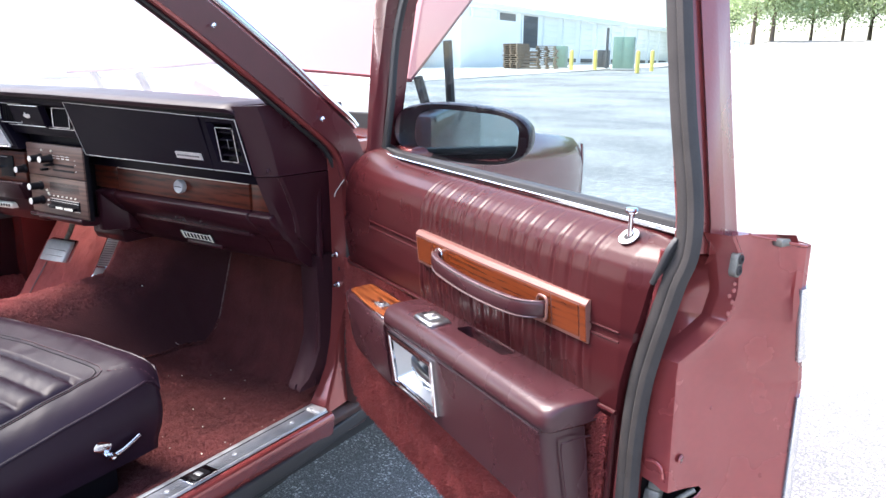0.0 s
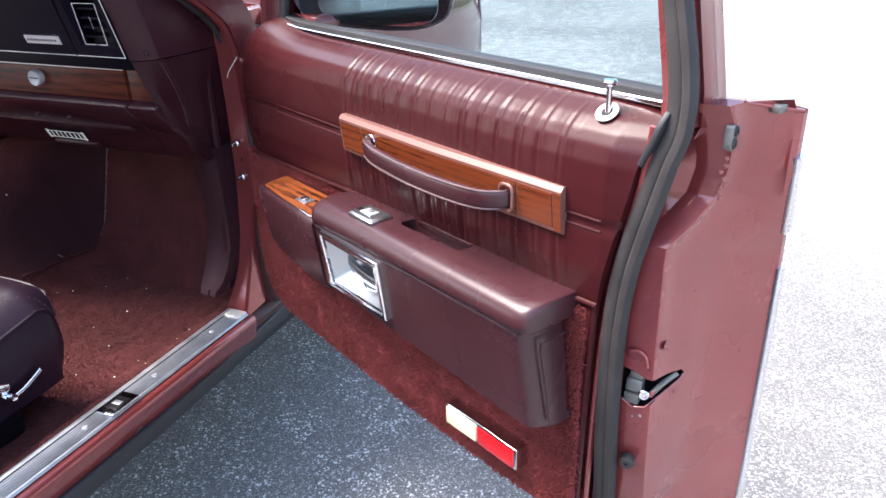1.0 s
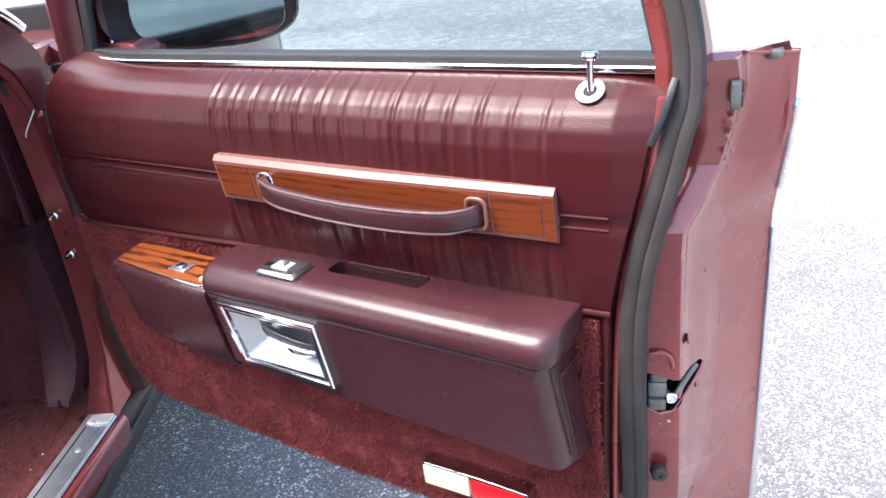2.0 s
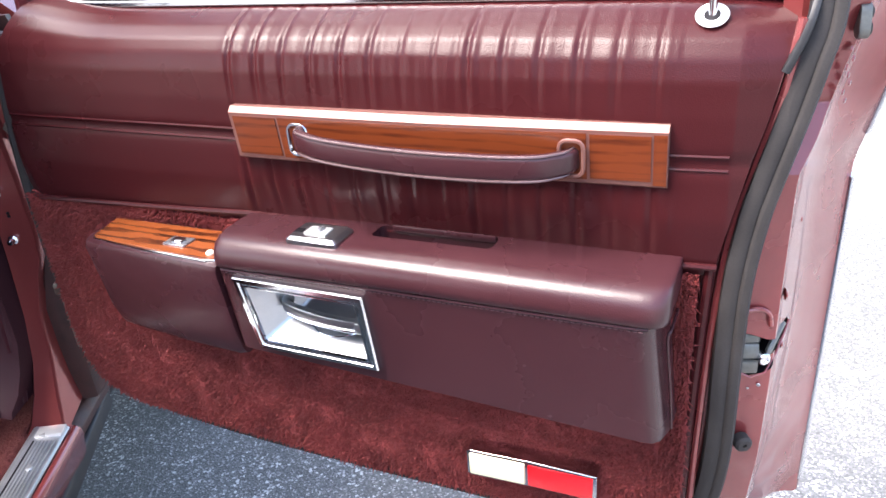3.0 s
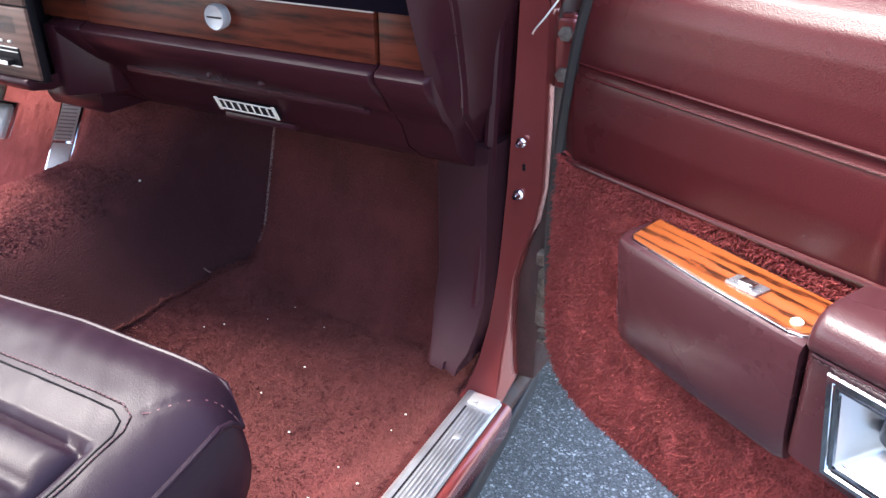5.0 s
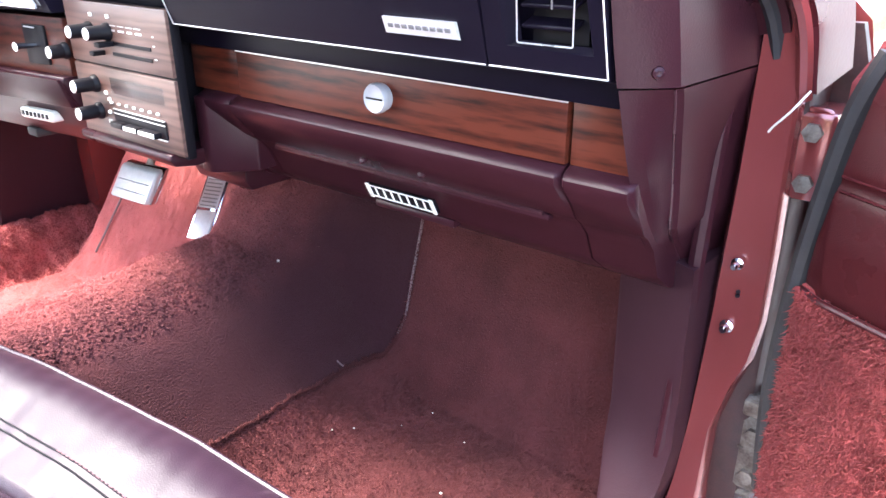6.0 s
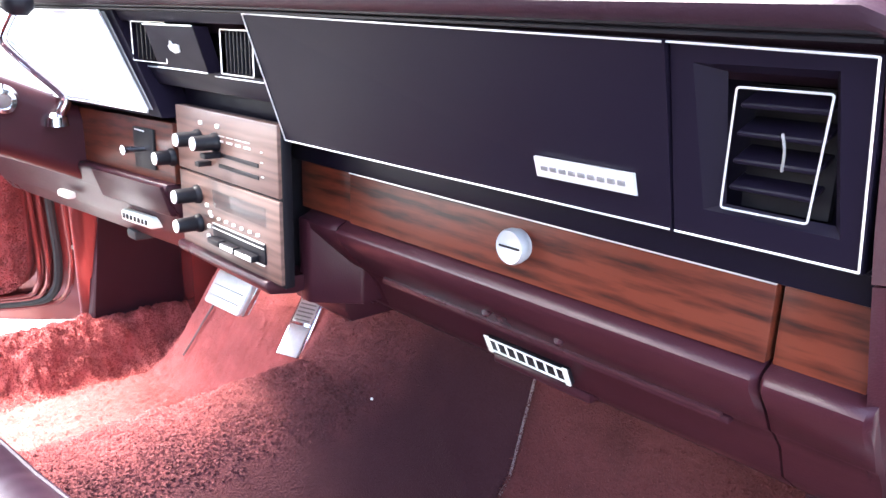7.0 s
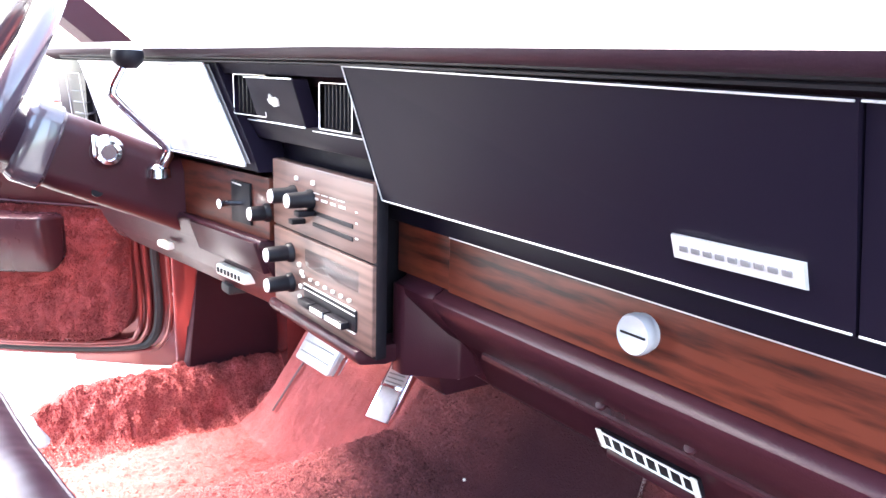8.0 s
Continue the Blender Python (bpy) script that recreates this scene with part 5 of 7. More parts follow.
    # end face fittings
    mouth = [(0.8478, -0.0045, 0.6520), (0.8575, -0.0085, 0.6500), (0.8700, -0.0130, 0.6450), (0.8760, -0.0280, 0.6455), (0.8815, -0.0525, 0.6470), (0.8830, -0.0560, 0.6430), (0.8815, -0.0515, 0.6360), (0.8760, -0.0300, 0.6240), (0.8690, -0.0150, 0.6120), (0.8590, -0.0090, 0.6090), (0.8478, -0.0045, 0.6160)]
    out = Vector((0.70, -0.71, 0.0))
    cut = part("mouth_cutter", loft([[D(*p) - out * 0.018 for p in mouth], [D(*p) + out * 0.012 for p in mouth]]), M_DARK, door)
    mod = shell.modifiers.new("mouth", "BOOLEAN")
    mod.operation, mod.object, mod.solver, mod.material_mode = "DIFFERENCE", cut, "EXACT", "TRANSFER"
    bpy.context.view_layer.update()
    me = bpy.data.meshes.new_from_object(shell.evaluated_get(bpy.context.evaluated_depsgraph_get()))
    shell.modifiers.clear()
    shell.data = me
    me.set_sharp_from_angle(angle=radians(30))
    bpy.data.objects.remove(cut)
    for u, w, z, r in ((0.8785, -0.0276, 0.682, 0.0052), (0.8808, -0.0495, 0.621, 0.0040), (0.8823, -0.060, 0.735, 0.0036)):
        part("latch_screw", lathe([(0, 0.0006), (r * 0.35, 0.0006), (r * 0.45, 0.0014), (r * 0.75, 0.0016), (r, 0.0), (0, -0.001)], 14, Matrix.Translation(D(u - 0.0015, w, z)) @ pose(0, 0, 0, 0, 90, 16)), M_PAINT_WORN, shell, "paint-filled latch screw")
        part("screw_socket", lathe([(0, 0), (r * 0.34, 0), (r * 0.34, 0.0007), (0, 0.0007)], 6, Matrix.Translation(D(u - 0.0009, w, z)) @ pose(0, 0, 0, 0, 90, 16)), M_STEEL, shell)
    for u, z, r in ((0.858, 0.596, 0.0012), (0.866, 0.600, 0.0018), (0.855, 0.748, 0.0012)):
        part("paint_chip", lathe([(0, 0), (r, 0), (r * 0.8, 0.0006), (0, 0.0008)], 10, Matrix.Translation(D(u, -0.0110 - 0.2 * (u - 0.858), z)) @ pose(0, 0, 0, 90, 0, 0)), M_ALU, shell, "chipped paint spot")
    part("latch_lip", sweep([D(*p) + out * 0.0006 for p in mouth[5:]], circle(0.0011, 6), (1, 0, 0)), M_PAINT_WORN, shell)
    lm = Matrix.Translation(D(0.8560, -0.0120, 0.6310)) @ pose(0, 0, 0, 0, 0, 20)
    for x0, x1, y0, z0, z1, tip in ((-0.0085, 0.0070, -0.0050, -0.0180, -0.0062, 0.0), (-0.0085, 0.0080, -0.0030, -0.0048, 0.0080, 0.004), (-0.0060, 0.0085, 0.0010, 0.0086, 0.0165, 0.002)):
        part("latch_claw", mapped(bm_box(x0, x1, y0, 0.010, z0, z1, 0.0018), lambda x, y, z, t=tip, a=z0, b=z1: Vector((x, y + t * (z - a) / (b - a), z))), M_CLAW, shell, "grey latch claw").matrix_basis = lm
    part("latch_pin", lathe([(0, -0.005), (0.0050, -0.005), (0.0056, -0.004), (0.0056, 0.002), (0.0046, 0.0032), (0.0030, 0.0030), (0.0026, 0.0022), (0, 0.0022)], 18, Matrix.Translation(D(0.8672, -0.0140, 0.6265)) @ pose(0, 0, 0, 90, 0, 34)), M_CHROME, shell, "bright latch pin")
    part("latch_hook", tube(smooth_path([D(0.8690, -0.022, 0.622), D(0.8735, -0.034, 0.633), D(0.8790, -0.050, 0.642)]), 0.0030, 8), M_CLAW, shell)
    part("pressed_arch", tube(smooth_path([D(0.851, -0.0065, 0.674), D(0.860, -0.0090, 0.6755), D(0.867, -0.0110, 0.671), D(0.8695, -0.0118, 0.660)]), 0.0022, 8, (0, 1, 0)), M_PAINT_WORN, shell, "pressed lip over the latch")
    part("bump_stop", lathe([(0, -0.004), (0.0078, -0.004), (0.0078, 0.004), (0.0055, 0.0065), (0.002, 0.0065), (0.002, 0.004), (0, 0.004)], 18, Matrix.Translation(D(0.8585, -0.0085, 0.540)) @ pose(0, 0, 0, 0, 90, -60)), M_RUBBER, shell, "rubber bump stop")
    pm = Matrix.Translation(D(0.9045, -0.0490, 0.893)) @ pose(0, 0, 0, 0, 90, 14) @ pose(0, 0, 0, 0, 0, 80)
    plug = part("end_plug", prism(rounded(0.0125, 0.0245, 0.0058), -0.006, 0.0015, "z", 0.0008), M_CLAW, shell, "oval grey plug in the door's end")
    plug.matrix_basis = pm
    for y in (-0.0055, 0.0055):
        part("plug_ring", lathe([(0.0016, 0.001), (0.0018, 0.0032), (0.0042, 0.0032), (0.0050, 0.001)], 14, Matrix.Translation((0, y, 0))), M_RUBBER, plug)
        part("plug_hole", lathe([(0, 0.0016), (0.0019, 0.0016), (0.0019, 0.0024), (0, 0.0024)], 10, Matrix.Translation((0, y, 0))), M_DARK, plug)
    for k in range(7):
        part("weld_bead", lathe([(0, 0), (0.0026, 0), (0.002, 0.0010), (0, 0.0014)], 8, Matrix.Translation(D(0.8985 + 0.002 * math.sin(k * 2.1), -0.0520 - 0.002 * math.cos(k * 1.7), 0.872 - 0.006 * k)) @ pose(0, 0, 0, 0, 90, -20)), M_PAINT_WORN, shell)
    part("belt_cap", bm_box(0.916, 0.927, 0.078, 0.092, 0.911, 0.9185, 0.002), M_CLAW, shell)
    part("belt_lip", sweep([D(0.905, -0.060, 0.921), D(0.918, -0.080, 0.917), D(0.934, -0.104, 0.9115)], rounded(0.006, 0.003, 0.001, 2)), M_PAINT, shell)
    # wing mirror
    mc = Matrix.Translation(D(0.215, -0.158, 0.957)) @ pose(0, 0, 0, 0, 4, 45)
    housing = part("mirror_housing", loft([[mc @ Vector((a * sx + ox, oy, b * sz + oz)) for a, b in oval(0.245, 0.100, 2.7)] for oy, sx, sz, ox, oz in ((-0.040, 0.93, 0.90, 0, 0), (-0.044, 0.97, 0.96, 0, 0), (-0.038, 1.0, 1.0, 0, 0), (0.0, 1.0, 1.0, 0, 0), (0.04, 0.90, 0.9, -0.01, 0), (0.075, 0.62, 0.66, -0.03, -0.004), (0.09, 0.3, 0.35, -0.05, -0.008))]), M_VINYL_DARK, door, "maroon wing mirror housing", 50)
    part("mirror_glass", prism([(a + 0.014, b) for a, b in oval(0.186, 0.080, 3.6)], -0.0462, -0.0435, "y", 0.0006, 1), M_MIRROR, housing, "silvered mirror").matrix_basis = mc @ pose(0, -0.004, 0, 0, 0, -4)
    part("mirror_foot", loft([[D(u + du * a, w, z + dz * b) for a, b in rounded(1, 1, 0.3, 3)] for u, du, w, z, dz in ((0.165, 0.10, -0.045, 0.918, 0.03), (0.165, 0.085, -0.09, 0.918, 0.035), (0.17, 0.07, -0.13, 0.930, 0.04))]), M_PAINT, housing)
    return door


door_m = pose(0.8, 0.17, 0, 0, 0, -28.6)
door = tagged(empty("passenger_door", door_m), "open maroon passenger door with pleated vinyl trim and carpet", "car door")
build_door(door)


# ---------------------------------------------------------------- dashboard
def dash_y(x, y):
    """The driver's half stands nearer the driver."""
    return y + (0.127 * x if x < 0 else 0.0)


def bent(bm):
    bmesh.ops.bisect_plane(bm, geom=bm.verts[:] + bm.edges[:] + bm.faces[:], plane_co=(0, 0, 0), plane_no=(1, 0, 0))
    return mapped(bm, lambda x, y, z: Vector((x, dash_y(x, y), z)))


def panel(x0, x1, z0, z1, y0, y1, depth=0.02, nx=2, slant=0.0, bevel=0.0015):
    """A face that leans from y0 at its foot to y1 at its head; slant: the left side's foot shift."""
    bm = loft([[(x0 + slant, y0, z0), (x1, y0, z0), (x1, y1, z1), (x0, y1, z1)], [(x0 + slant, y0 + depth, z0), (x1, y0 + depth, z0), (x1, y1 + depth, z1), (x0, y1 + depth, z1)]])
    if bevel:
        bmesh.ops.bevel(bm, geom=bm.edges[:], offset=bevel, segments=2, profile=0.5, affect="EDGES")
    return bm


def line(pts, r, material, parent, name="trim_line", label=""):
    return part(name, tube(pts, r, 6, (0.3, 1, 0.2)), material, parent, label)


def face_y(z):
    """The black fascia's lean."""
    return 0.0 + (-0.035) * (z - 0.877) / 0.113


def vent(parent, x0, x1, z0, z1, y, slats, upright=False, deep=True, label="black air vent with a bright rim", lean=0.0, shear=0.0):
    cx, cz, w, h = (x0 + x1) / 2, (z0 + z1) / 2, x1 - x0, z1 - z0
    yy = lambda x, z: dash_y(x, y + lean * (z - cz))
    v = part("air_vent", bent(bm_box(x0, x1, y + (0.022 if deep else 0.004), y + 0.026, z0, z1)), M_DARK, parent, label)
    o = rounded(w, h, 0.0015, 3)
    part("vent_rim", sweep([(cx + a + shear * b, yy(cx + a, cz + b) - 0.001, cz + b) for a, b in o + o[:1]], circle(0.0006, 6), (0, 1, 0)), M_SILVER, v)
    for k in range(slats):
        t = (k + 0.7) / (slats + 0.4)
        if upright:
            x = x0 + w * t
            part("slat", bent(bm_box(x - 0.001, x + 0.001, y + 0.002, y + 0.02, z0 + 0.001, z1 - 0.001, 0.0005, 1)), M_DARK, v)
        else:
            z = z0 + h * t
            part("slat", mapped(bm_box(x0 + 0.001, x1 - 0.001, y + 0.003, y + 0.022, z - 0.0014, z + 0.0014, 0.0008, 1), lambda X, Y, Z: Vector((X + shear * (Z - cz), dash_y(X, Y + lean * (Z - cz)), Z + (Y - y) * 0.35))), M_BLACK, v)
    return v


def knob(parent, x, y, z, r, length, cap=M_SILVER):
    m = pose(x, y, z, 90, 0, 0)
    k = part("control_knob", lathe([(0, 0), (r * 1.25, 0), (r * 1.2, 0.004), (r, 0.006), (r * 0.95, length - 0.001), (r * 0.9, length), (0, length)], 22, m), M_DARK, parent, "black control knob")
    part("knob_cap", lathe([(0, length - 0.0005), (r * 0.86, length - 0.0005), (r * 0.8, length + 0.001), (0, length + 0.0014)], 22, m), cap, k, "bright knob cap")
    return k


def bars(parent, x0, z, widths, gap, h, y, material, dz=0.0):
    """Unreadable lettering as plain bars."""
    x = x0
    for w in widths:
        part("lettering", bm_box(x, x + w, y - 0.0006, y + 0.0004, z, z + h), material, parent)
        x += w + gap
        z += dz


def build_dash():
    dash = tagged(empty("dashboard"), "plum and black dashboard with rosewood veneer strips", "dashboard")
    # padded top
    prof = [(-0.032, 0.9925), (-0.040, 0.9955), (-0.047, 0.9990), (-0.049, 1.0045), (-0.043, 1.0105), (-0.025, 1.0145), (0.05, 1.0165), (0.16, 1.010), (0.30, 0.990), (0.42, 0.965), (0.42, 0.94), (0.0, 0.97)]
    xs = [-0.64, -0.63, -0.4, -0.2, 0.0, 0.2, 0.4, 0.6, 0.715, 0.735, 0.746]
    rings = []
    for i, x in enumerate(xs):
        k = 0.0 if 0 < i < len(xs) - 1 else 0.006
        rings.append([(x, dash_y(x, y * (1.0 if y < 0.16 else lerp(abs(x - CX), [0, 0.4, 0.68], [1.0, 0.85, 0.62])) + k), z - k * 0.8 - lerp(x, [-0.6, 0.2, 0.75], [-0.004, 0.0, 0.009])) for y, z in prof])
    part("top_pad", loft(rings), M_DASH_TOP, dash, "dark plum padded dash top", 50)
    for z, y in ((0.9950, -0.0390), (0.9915, -0.0370)):
        line([(x, dash_y(x, y) + 0.001, z - lerp(x, [-0.6, 0.2, 0.75], [-0.004, 0, 0.009])) for x in np.linspace(-0.58, 0.742, 12)], 0.0016, M_DARK, dash, "pad_bead")
    # carcass behind everything
    part("carcass", bent(bm_box(-0.585, 0.745, 0.060, 0.20, 0.76, 0.985, 0.004)), M_DARK, dash)
    part("fascia_back", bent(bm_box(-0.585, 0.742, 0.018, 0.065, 0.872, 0.984, 0.003)), M_BLACK, dash)
    # passenger fascia in two leaves, with bright outlines
    def leaf(x0, x1, dx0, name, z1a, z1b):
        f = part(name, loft([[(x0 + dx0, 0.0, 0.877), (x1 - 0.003, 0.0, 0.877), (x1, -0.035, z1b), (x0, -0.035, z1a)], [(x0 + dx0, 0.015, 0.877), (x1 - 0.003, 0.015, 0.877), (x1, -0.012, z1b), (x0, -0.012, z1a)]]), M_BLACK, dash, "satin black fascia leaf", 20)
        e = 0.0012
        pts = [(x0 + dx0 + e, -0.001, 0.8782), (x0 + e, -0.0355, z1a - e), (x1 - e, -0.0355, z1b - e), (x1 - 0.003 - e, -0.001, 0.8782), (x0 + dx0 + e, -0.001, 0.8782)]
        for a, b in list(zip(pts, pts[1:]))[:2] + list(zip(pts, pts[1:]))[3:]:
            part("outline", tube([a, b], 0.00065, 6, (0.3, 1, 0.2)), M_SILVER, f, "thin bright outline")
        return f
    leaf(0.2295, 0.6435, 0.0085, "fascia_leaf", 0.9905, 0.9805)
    bm = bmesh.new()
    fy = lambda z, d=0.0: face_y(z) + d
    out = [(0.6420, 0.877), (0.7395, 0.877), (0.7425, 0.9775), (0.6450, 0.9805)]
    hole = [(0.6600, 0.8945), (0.7290, 0.8930), (0.7250, 0.9700), (0.6570, 0.9700)]
    deep = [(0.6700, 0.8985), (0.7250, 0.8980), (0.7220, 0.9665), (0.6720, 0.9665)]
    rr = [[bm.verts.new((x, fy(z, d), z)) for x, z in ring] for ring, d in ((out, 0.015), (out, 0.0), (hole, 0.0), (deep, 0.006))]
    for a, b in zip(rr, rr[1:]):
        for i in range(4):
            bm.faces.new((a[i], a[(i + 1) % 4], b[(i + 1) % 4], b[i]))
    lf = part("vent_leaf", bm, M_BLACK, dash, "satin black fascia leaf with a vent opening", 20)
    pts = [(0.6425, -0.001, 0.8782), (0.7385, -0.001, 0.8782), (0.7412, -0.0355, 0.9765), (0.6450, -0.0355, 0.9795)]
    for a, b in zip(pts, pts[1:]):
        part("outline", tube([a, b], 0.00065, 6, (0.3, 1, 0.2)), M_SILVER, lf, "thin bright outline")
    vent(dash, 0.6745, 0.7185, 0.8975, 0.9600, face_y(0.931) + 0.0015, 4, lean=-0.31, shear=0.15)
    part("vent_wheel", tube(smooth_path([(0.7005, -0.018, 0.940), (0.703, -0.019, 0.932), (0.7015, -0.015, 0.922)]), 0.0007, 6), M_GREY, dash)
    # maker's plate: plain bars on silver
    bp = part("name_plate", loft([[(0.5480, face_y(0.894) - 0.001, 0.8945), (0.6205, face_y(0.894) - 0.001, 0.8945), (0.6200, face_y(0.908) - 0.001, 0.9080), (0.5475, face_y(0.908) - 0.001, 0.9080)], [(0.5485, face_y(0.894) - 0.0035, 0.8950), (0.6200, face_y(0.894) - 0.0035, 0.8950), (0.6195, face_y(0.908) - 0.0035, 0.9075), (0.5480, face_y(0.908) - 0.0035, 0.9075)]]), M_SILVER, dash, "silver maker's plate with dark bars", 20)
    for k in range(9):
        x = 0.5528 + 0.00705 * k
        part("bar", mapped(bm_box(x, x + 0.0052, -0.0006, 0.0006, 0.8994, 0.9029, 0.0004, 1), lambda X, Y, Z: Vector((X, face_y(Z) - 0.0038 + Y, Z))), M_GREY, bp)
    # rosewood strip with glovebox lid
    part("veneer_strip", bm_box(0.196, 0.2815, 0.0435, 0.056, 0.801, 0.849, 0.001), M_WOOD_DASH, dash, "rosewood veneer")
    lid = part("glovebox_lid", bm_box(0.2825, 0.6865, 0.0405, 0.056, 0.8005, 0.850, 0.0012), M_WOOD_DASH, dash, "rosewood veneered glovebox lid")
    part("lid_trim", bm_box(0.2825, 0.6865, 0.0395, 0.0415, 0.8490, 0.8510, 0.0004, 1), M_SILVER, lid)
    part("veneer_strip", bm_box(0.6895, 0.7405, 0.0435, 0.056, 0.8005, 0.8525, 0.001), M_WOOD_DASH, dash, "rosewood veneer")
    part("strip_recess", bm_box(0.19, 0.742, 0.036, 0.06, 0.851, 0.876, 0.001), M_BLACK, dash)
    m = pose(0.4950, 0.041, 0.8285, 90, 0, 0) @ Matrix.Diagonal((0.88, 0.88, 1, 1))
    gk = part("glovebox_knob", lathe([(0, 0), (0.0145, 0), (0.0135, 0.002), (0.0138, 0.004), (0.0155, 0.0055), (0.0157, 0.0100), (0.0142, 0.0124), (0.0128, 0.0116), (0, 0.0116)], 30, m), M_KNOB_FACE, dash, "satin chrome glovebox knob")
    part("knob_slot", bm_box(0.4850, 0.5050, 0.0284, 0.0305, 0.8277, 0.8293, 0.0004, 1), M_DARK, gk)
    # lower padded roll
    prof2 = [(0.0445, 0.801), (0.040, 0.7980), (0.034, 0.7955), (0.031, 0.7915), (0.032, 0.785), (0.048, 0.766), (0.064, 0.7485), (0.070, 0.7445), (0.073, 0.742), (0.086, 0.728), (0.100, 0.700), (0.130, 0.678), (0.16, 0.668), (0.24, 0.664), (0.24, 0.801)]
    def roll(x0, x1, dz0=0.0):
        return loft([[(x, y + (0.004 if i in (0, 3) else 0) * (1 if y < 0.05 else 0), z) for y, z in prof2] for i, x in enumerate((x0, x0 + 0.003, x1 - 0.003, x1))])
    part("lower_roll", roll(0.2700, 0.6860), M_PLASTIC, dash, "plum padded lower roll", 42)
    part("lower_roll", roll(0.6880, 0.7480), M_PLASTIC, dash, "plum padded lower roll", 42)
    part("lower_roll", loft([[(x, y + s, z) for y, z in prof2] for x, s in ((0.205, 0.010), (0.210, 0.002), (0.262, 0.0), (0.2685, 0.003))]), M_PLASTIC, dash, "plum padded lower roll", 42)
    part("lower_side", prism([(0.033, 0.785), (0.060, 0.742), (0.085, 0.70), (0.13, 0.676), (0.22, 0.664), (0.22, 0.79)], 0.2035, 0.2085, "x", 0.002), M_PLASTIC, dash)
    part("roll_end", prism([(0.2035, 0.034), (0.2070, 0.0315), (0.2240, 0.0315), (0.2620, 0.072), (0.2620, 0.20), (0.2035, 0.20)], 0.704, 0.7935, "z", 0.003), M_PLASTIC, dash, "plum end of the lower roll")
    part("heater_box", prism([(0.088, 0.735), (0.090, 0.676), (0.098, 0.660), (0.24, 0.658), (0.24, 0.735)], 0.092, 0.206, "x", 0.004), M_PLASTIC, dash, "plum heater box below the stack")
    line([(0.305, 0.0655, 0.7455), (0.655, 0.0655, 0.7455)], 0.0022, M_VINYL_DARK, dash, "roll_bead")
    part("roll_ledge", bm_box(0.30, 0.66, 0.066, 0.09, 0.739, 0.745, 0.002), M_PLASTIC, dash)
    for x in (0.452, 0.528):
        part("rubber_button", lathe([(0, 0), (0.0045, 0), (0.004, 0.0022), (0, 0.003)], 12, pose(x, 0.0555, 0.7575, 45, 0, 0)), M_PLASTIC, dash)
    # lower ivory vent
    lv = part("lower_vent", mapped(bm_box(0.4235, 0.515, -0.0, 0.02, 0.7030, 0.7200, 0.001), lambda X, Y, Z: Vector((X, Y + 0.0895 + (0.711 - Z) * 0.5, Z))), M_DARK, dash, "ivory barred floor vent")
    for z in (0.7050, 0.7180):
        part("vent_bar", mapped(bm_box(0.4235, 0.515, -0.001, 0.0025, z - 0.0008, z + 0.0008, 0.0006, 1), lambda X, Y, Z: Vector((X, Y + 0.0885 + (0.711 - Z) * 0.5, Z))), M_WHITE, lv)
    for k in range(9):
        x = 0.4255 + (0.5130 - 0.4255) * k / 8
        w = 0.0024 if k in (0, 8) else 0.0006
        part("vent_bar", mapped(bm_box(x - w, x + w, -0.001, 0.0015, 0.7045 if k not in (0, 8) else 0.7022, 0.7185 if k not in (0, 8) else 0.7208, 0.0005, 1), lambda X, Y, Z: Vector((X, Y + 0.0885 + (0.711 - Z) * 0.5, Z))), M_WHITE, lv)
    part("vent_hood", bm_box(0.420, 0.530, 0.101, 0.13, 0.688, 0.6975, 0.003), M_PLASTIC, dash)
    # end cap by the door, in an upper and a lower moulding
    def cap_block(name, levels):
        rings = [[(xl, yl, z), (xr, yr, z), ((xr + xc) / 2, (yr + yc) / 2 - 0.001, z), (xc, yc, z), (xc + 0.004, yc + 0.006, z), (xc + 0.020, 0.20, z), (xl, 0.20, z)] for z, xl, yl, xr, yr, xc, yc in levels]
        return part(name, loft(rings), M_PLASTIC, dash, "plum moulded dash end cap", 24)
    cap_block("end_cap", ((0.8735, 0.7440, 0.0015, 0.7500, 0.0050, 0.7720, 0.024), (0.90, 0.7435, -0.007, 0.7495, -0.003, 0.7710, 0.018), (0.94, 0.7435, -0.019, 0.7490, -0.015, 0.7690, 0.008), (0.985, 0.7435, -0.038, 0.7480, -0.035, 0.7660, -0.008), (1.000, 0.7440, -0.044, 0.7470, -0.040, 0.7630, -0.014)))
    lower = ((0.664, 0.742, 0.164, 0.7440, 0.166, 0.7475, 0.170), (0.70, 0.742, 0.100, 0.7440, 0.104, 0.7475, 0.146), (0.728, 0.742, 0.086, 0.7450, 0.090, 0.7500, 0.117), (0.7485, 0.742, 0.0655, 0.7500, 0.080, 0.7570, 0.090), (0.770, 0.742, 0.0520, 0.7520, 0.066, 0.7580, 0.0855), (0.80, 0.7435, 0.0360, 0.7535, 0.0465, 0.7590, 0.077), (0.83, 0.7440, 0.0210, 0.7530, 0.0300, 0.7630, 0.061), (0.86, 0.7440, 0.0085, 0.7520, 0.0165, 0.7690, 0.041), (0.8715, 0.7440, 0.0040, 0.7515, 0.0110, 0.7715, 0.031))
    cap_block("end_cap", lower)
    part("cap_crease", tube(smooth_path([(xc, yc, z) for z, xl, yl, xr, yr, xc, yc in lower[::-1]], 3), 0.0011, 6, (1, 0, 0)), M_VINYL_DARK, dash)
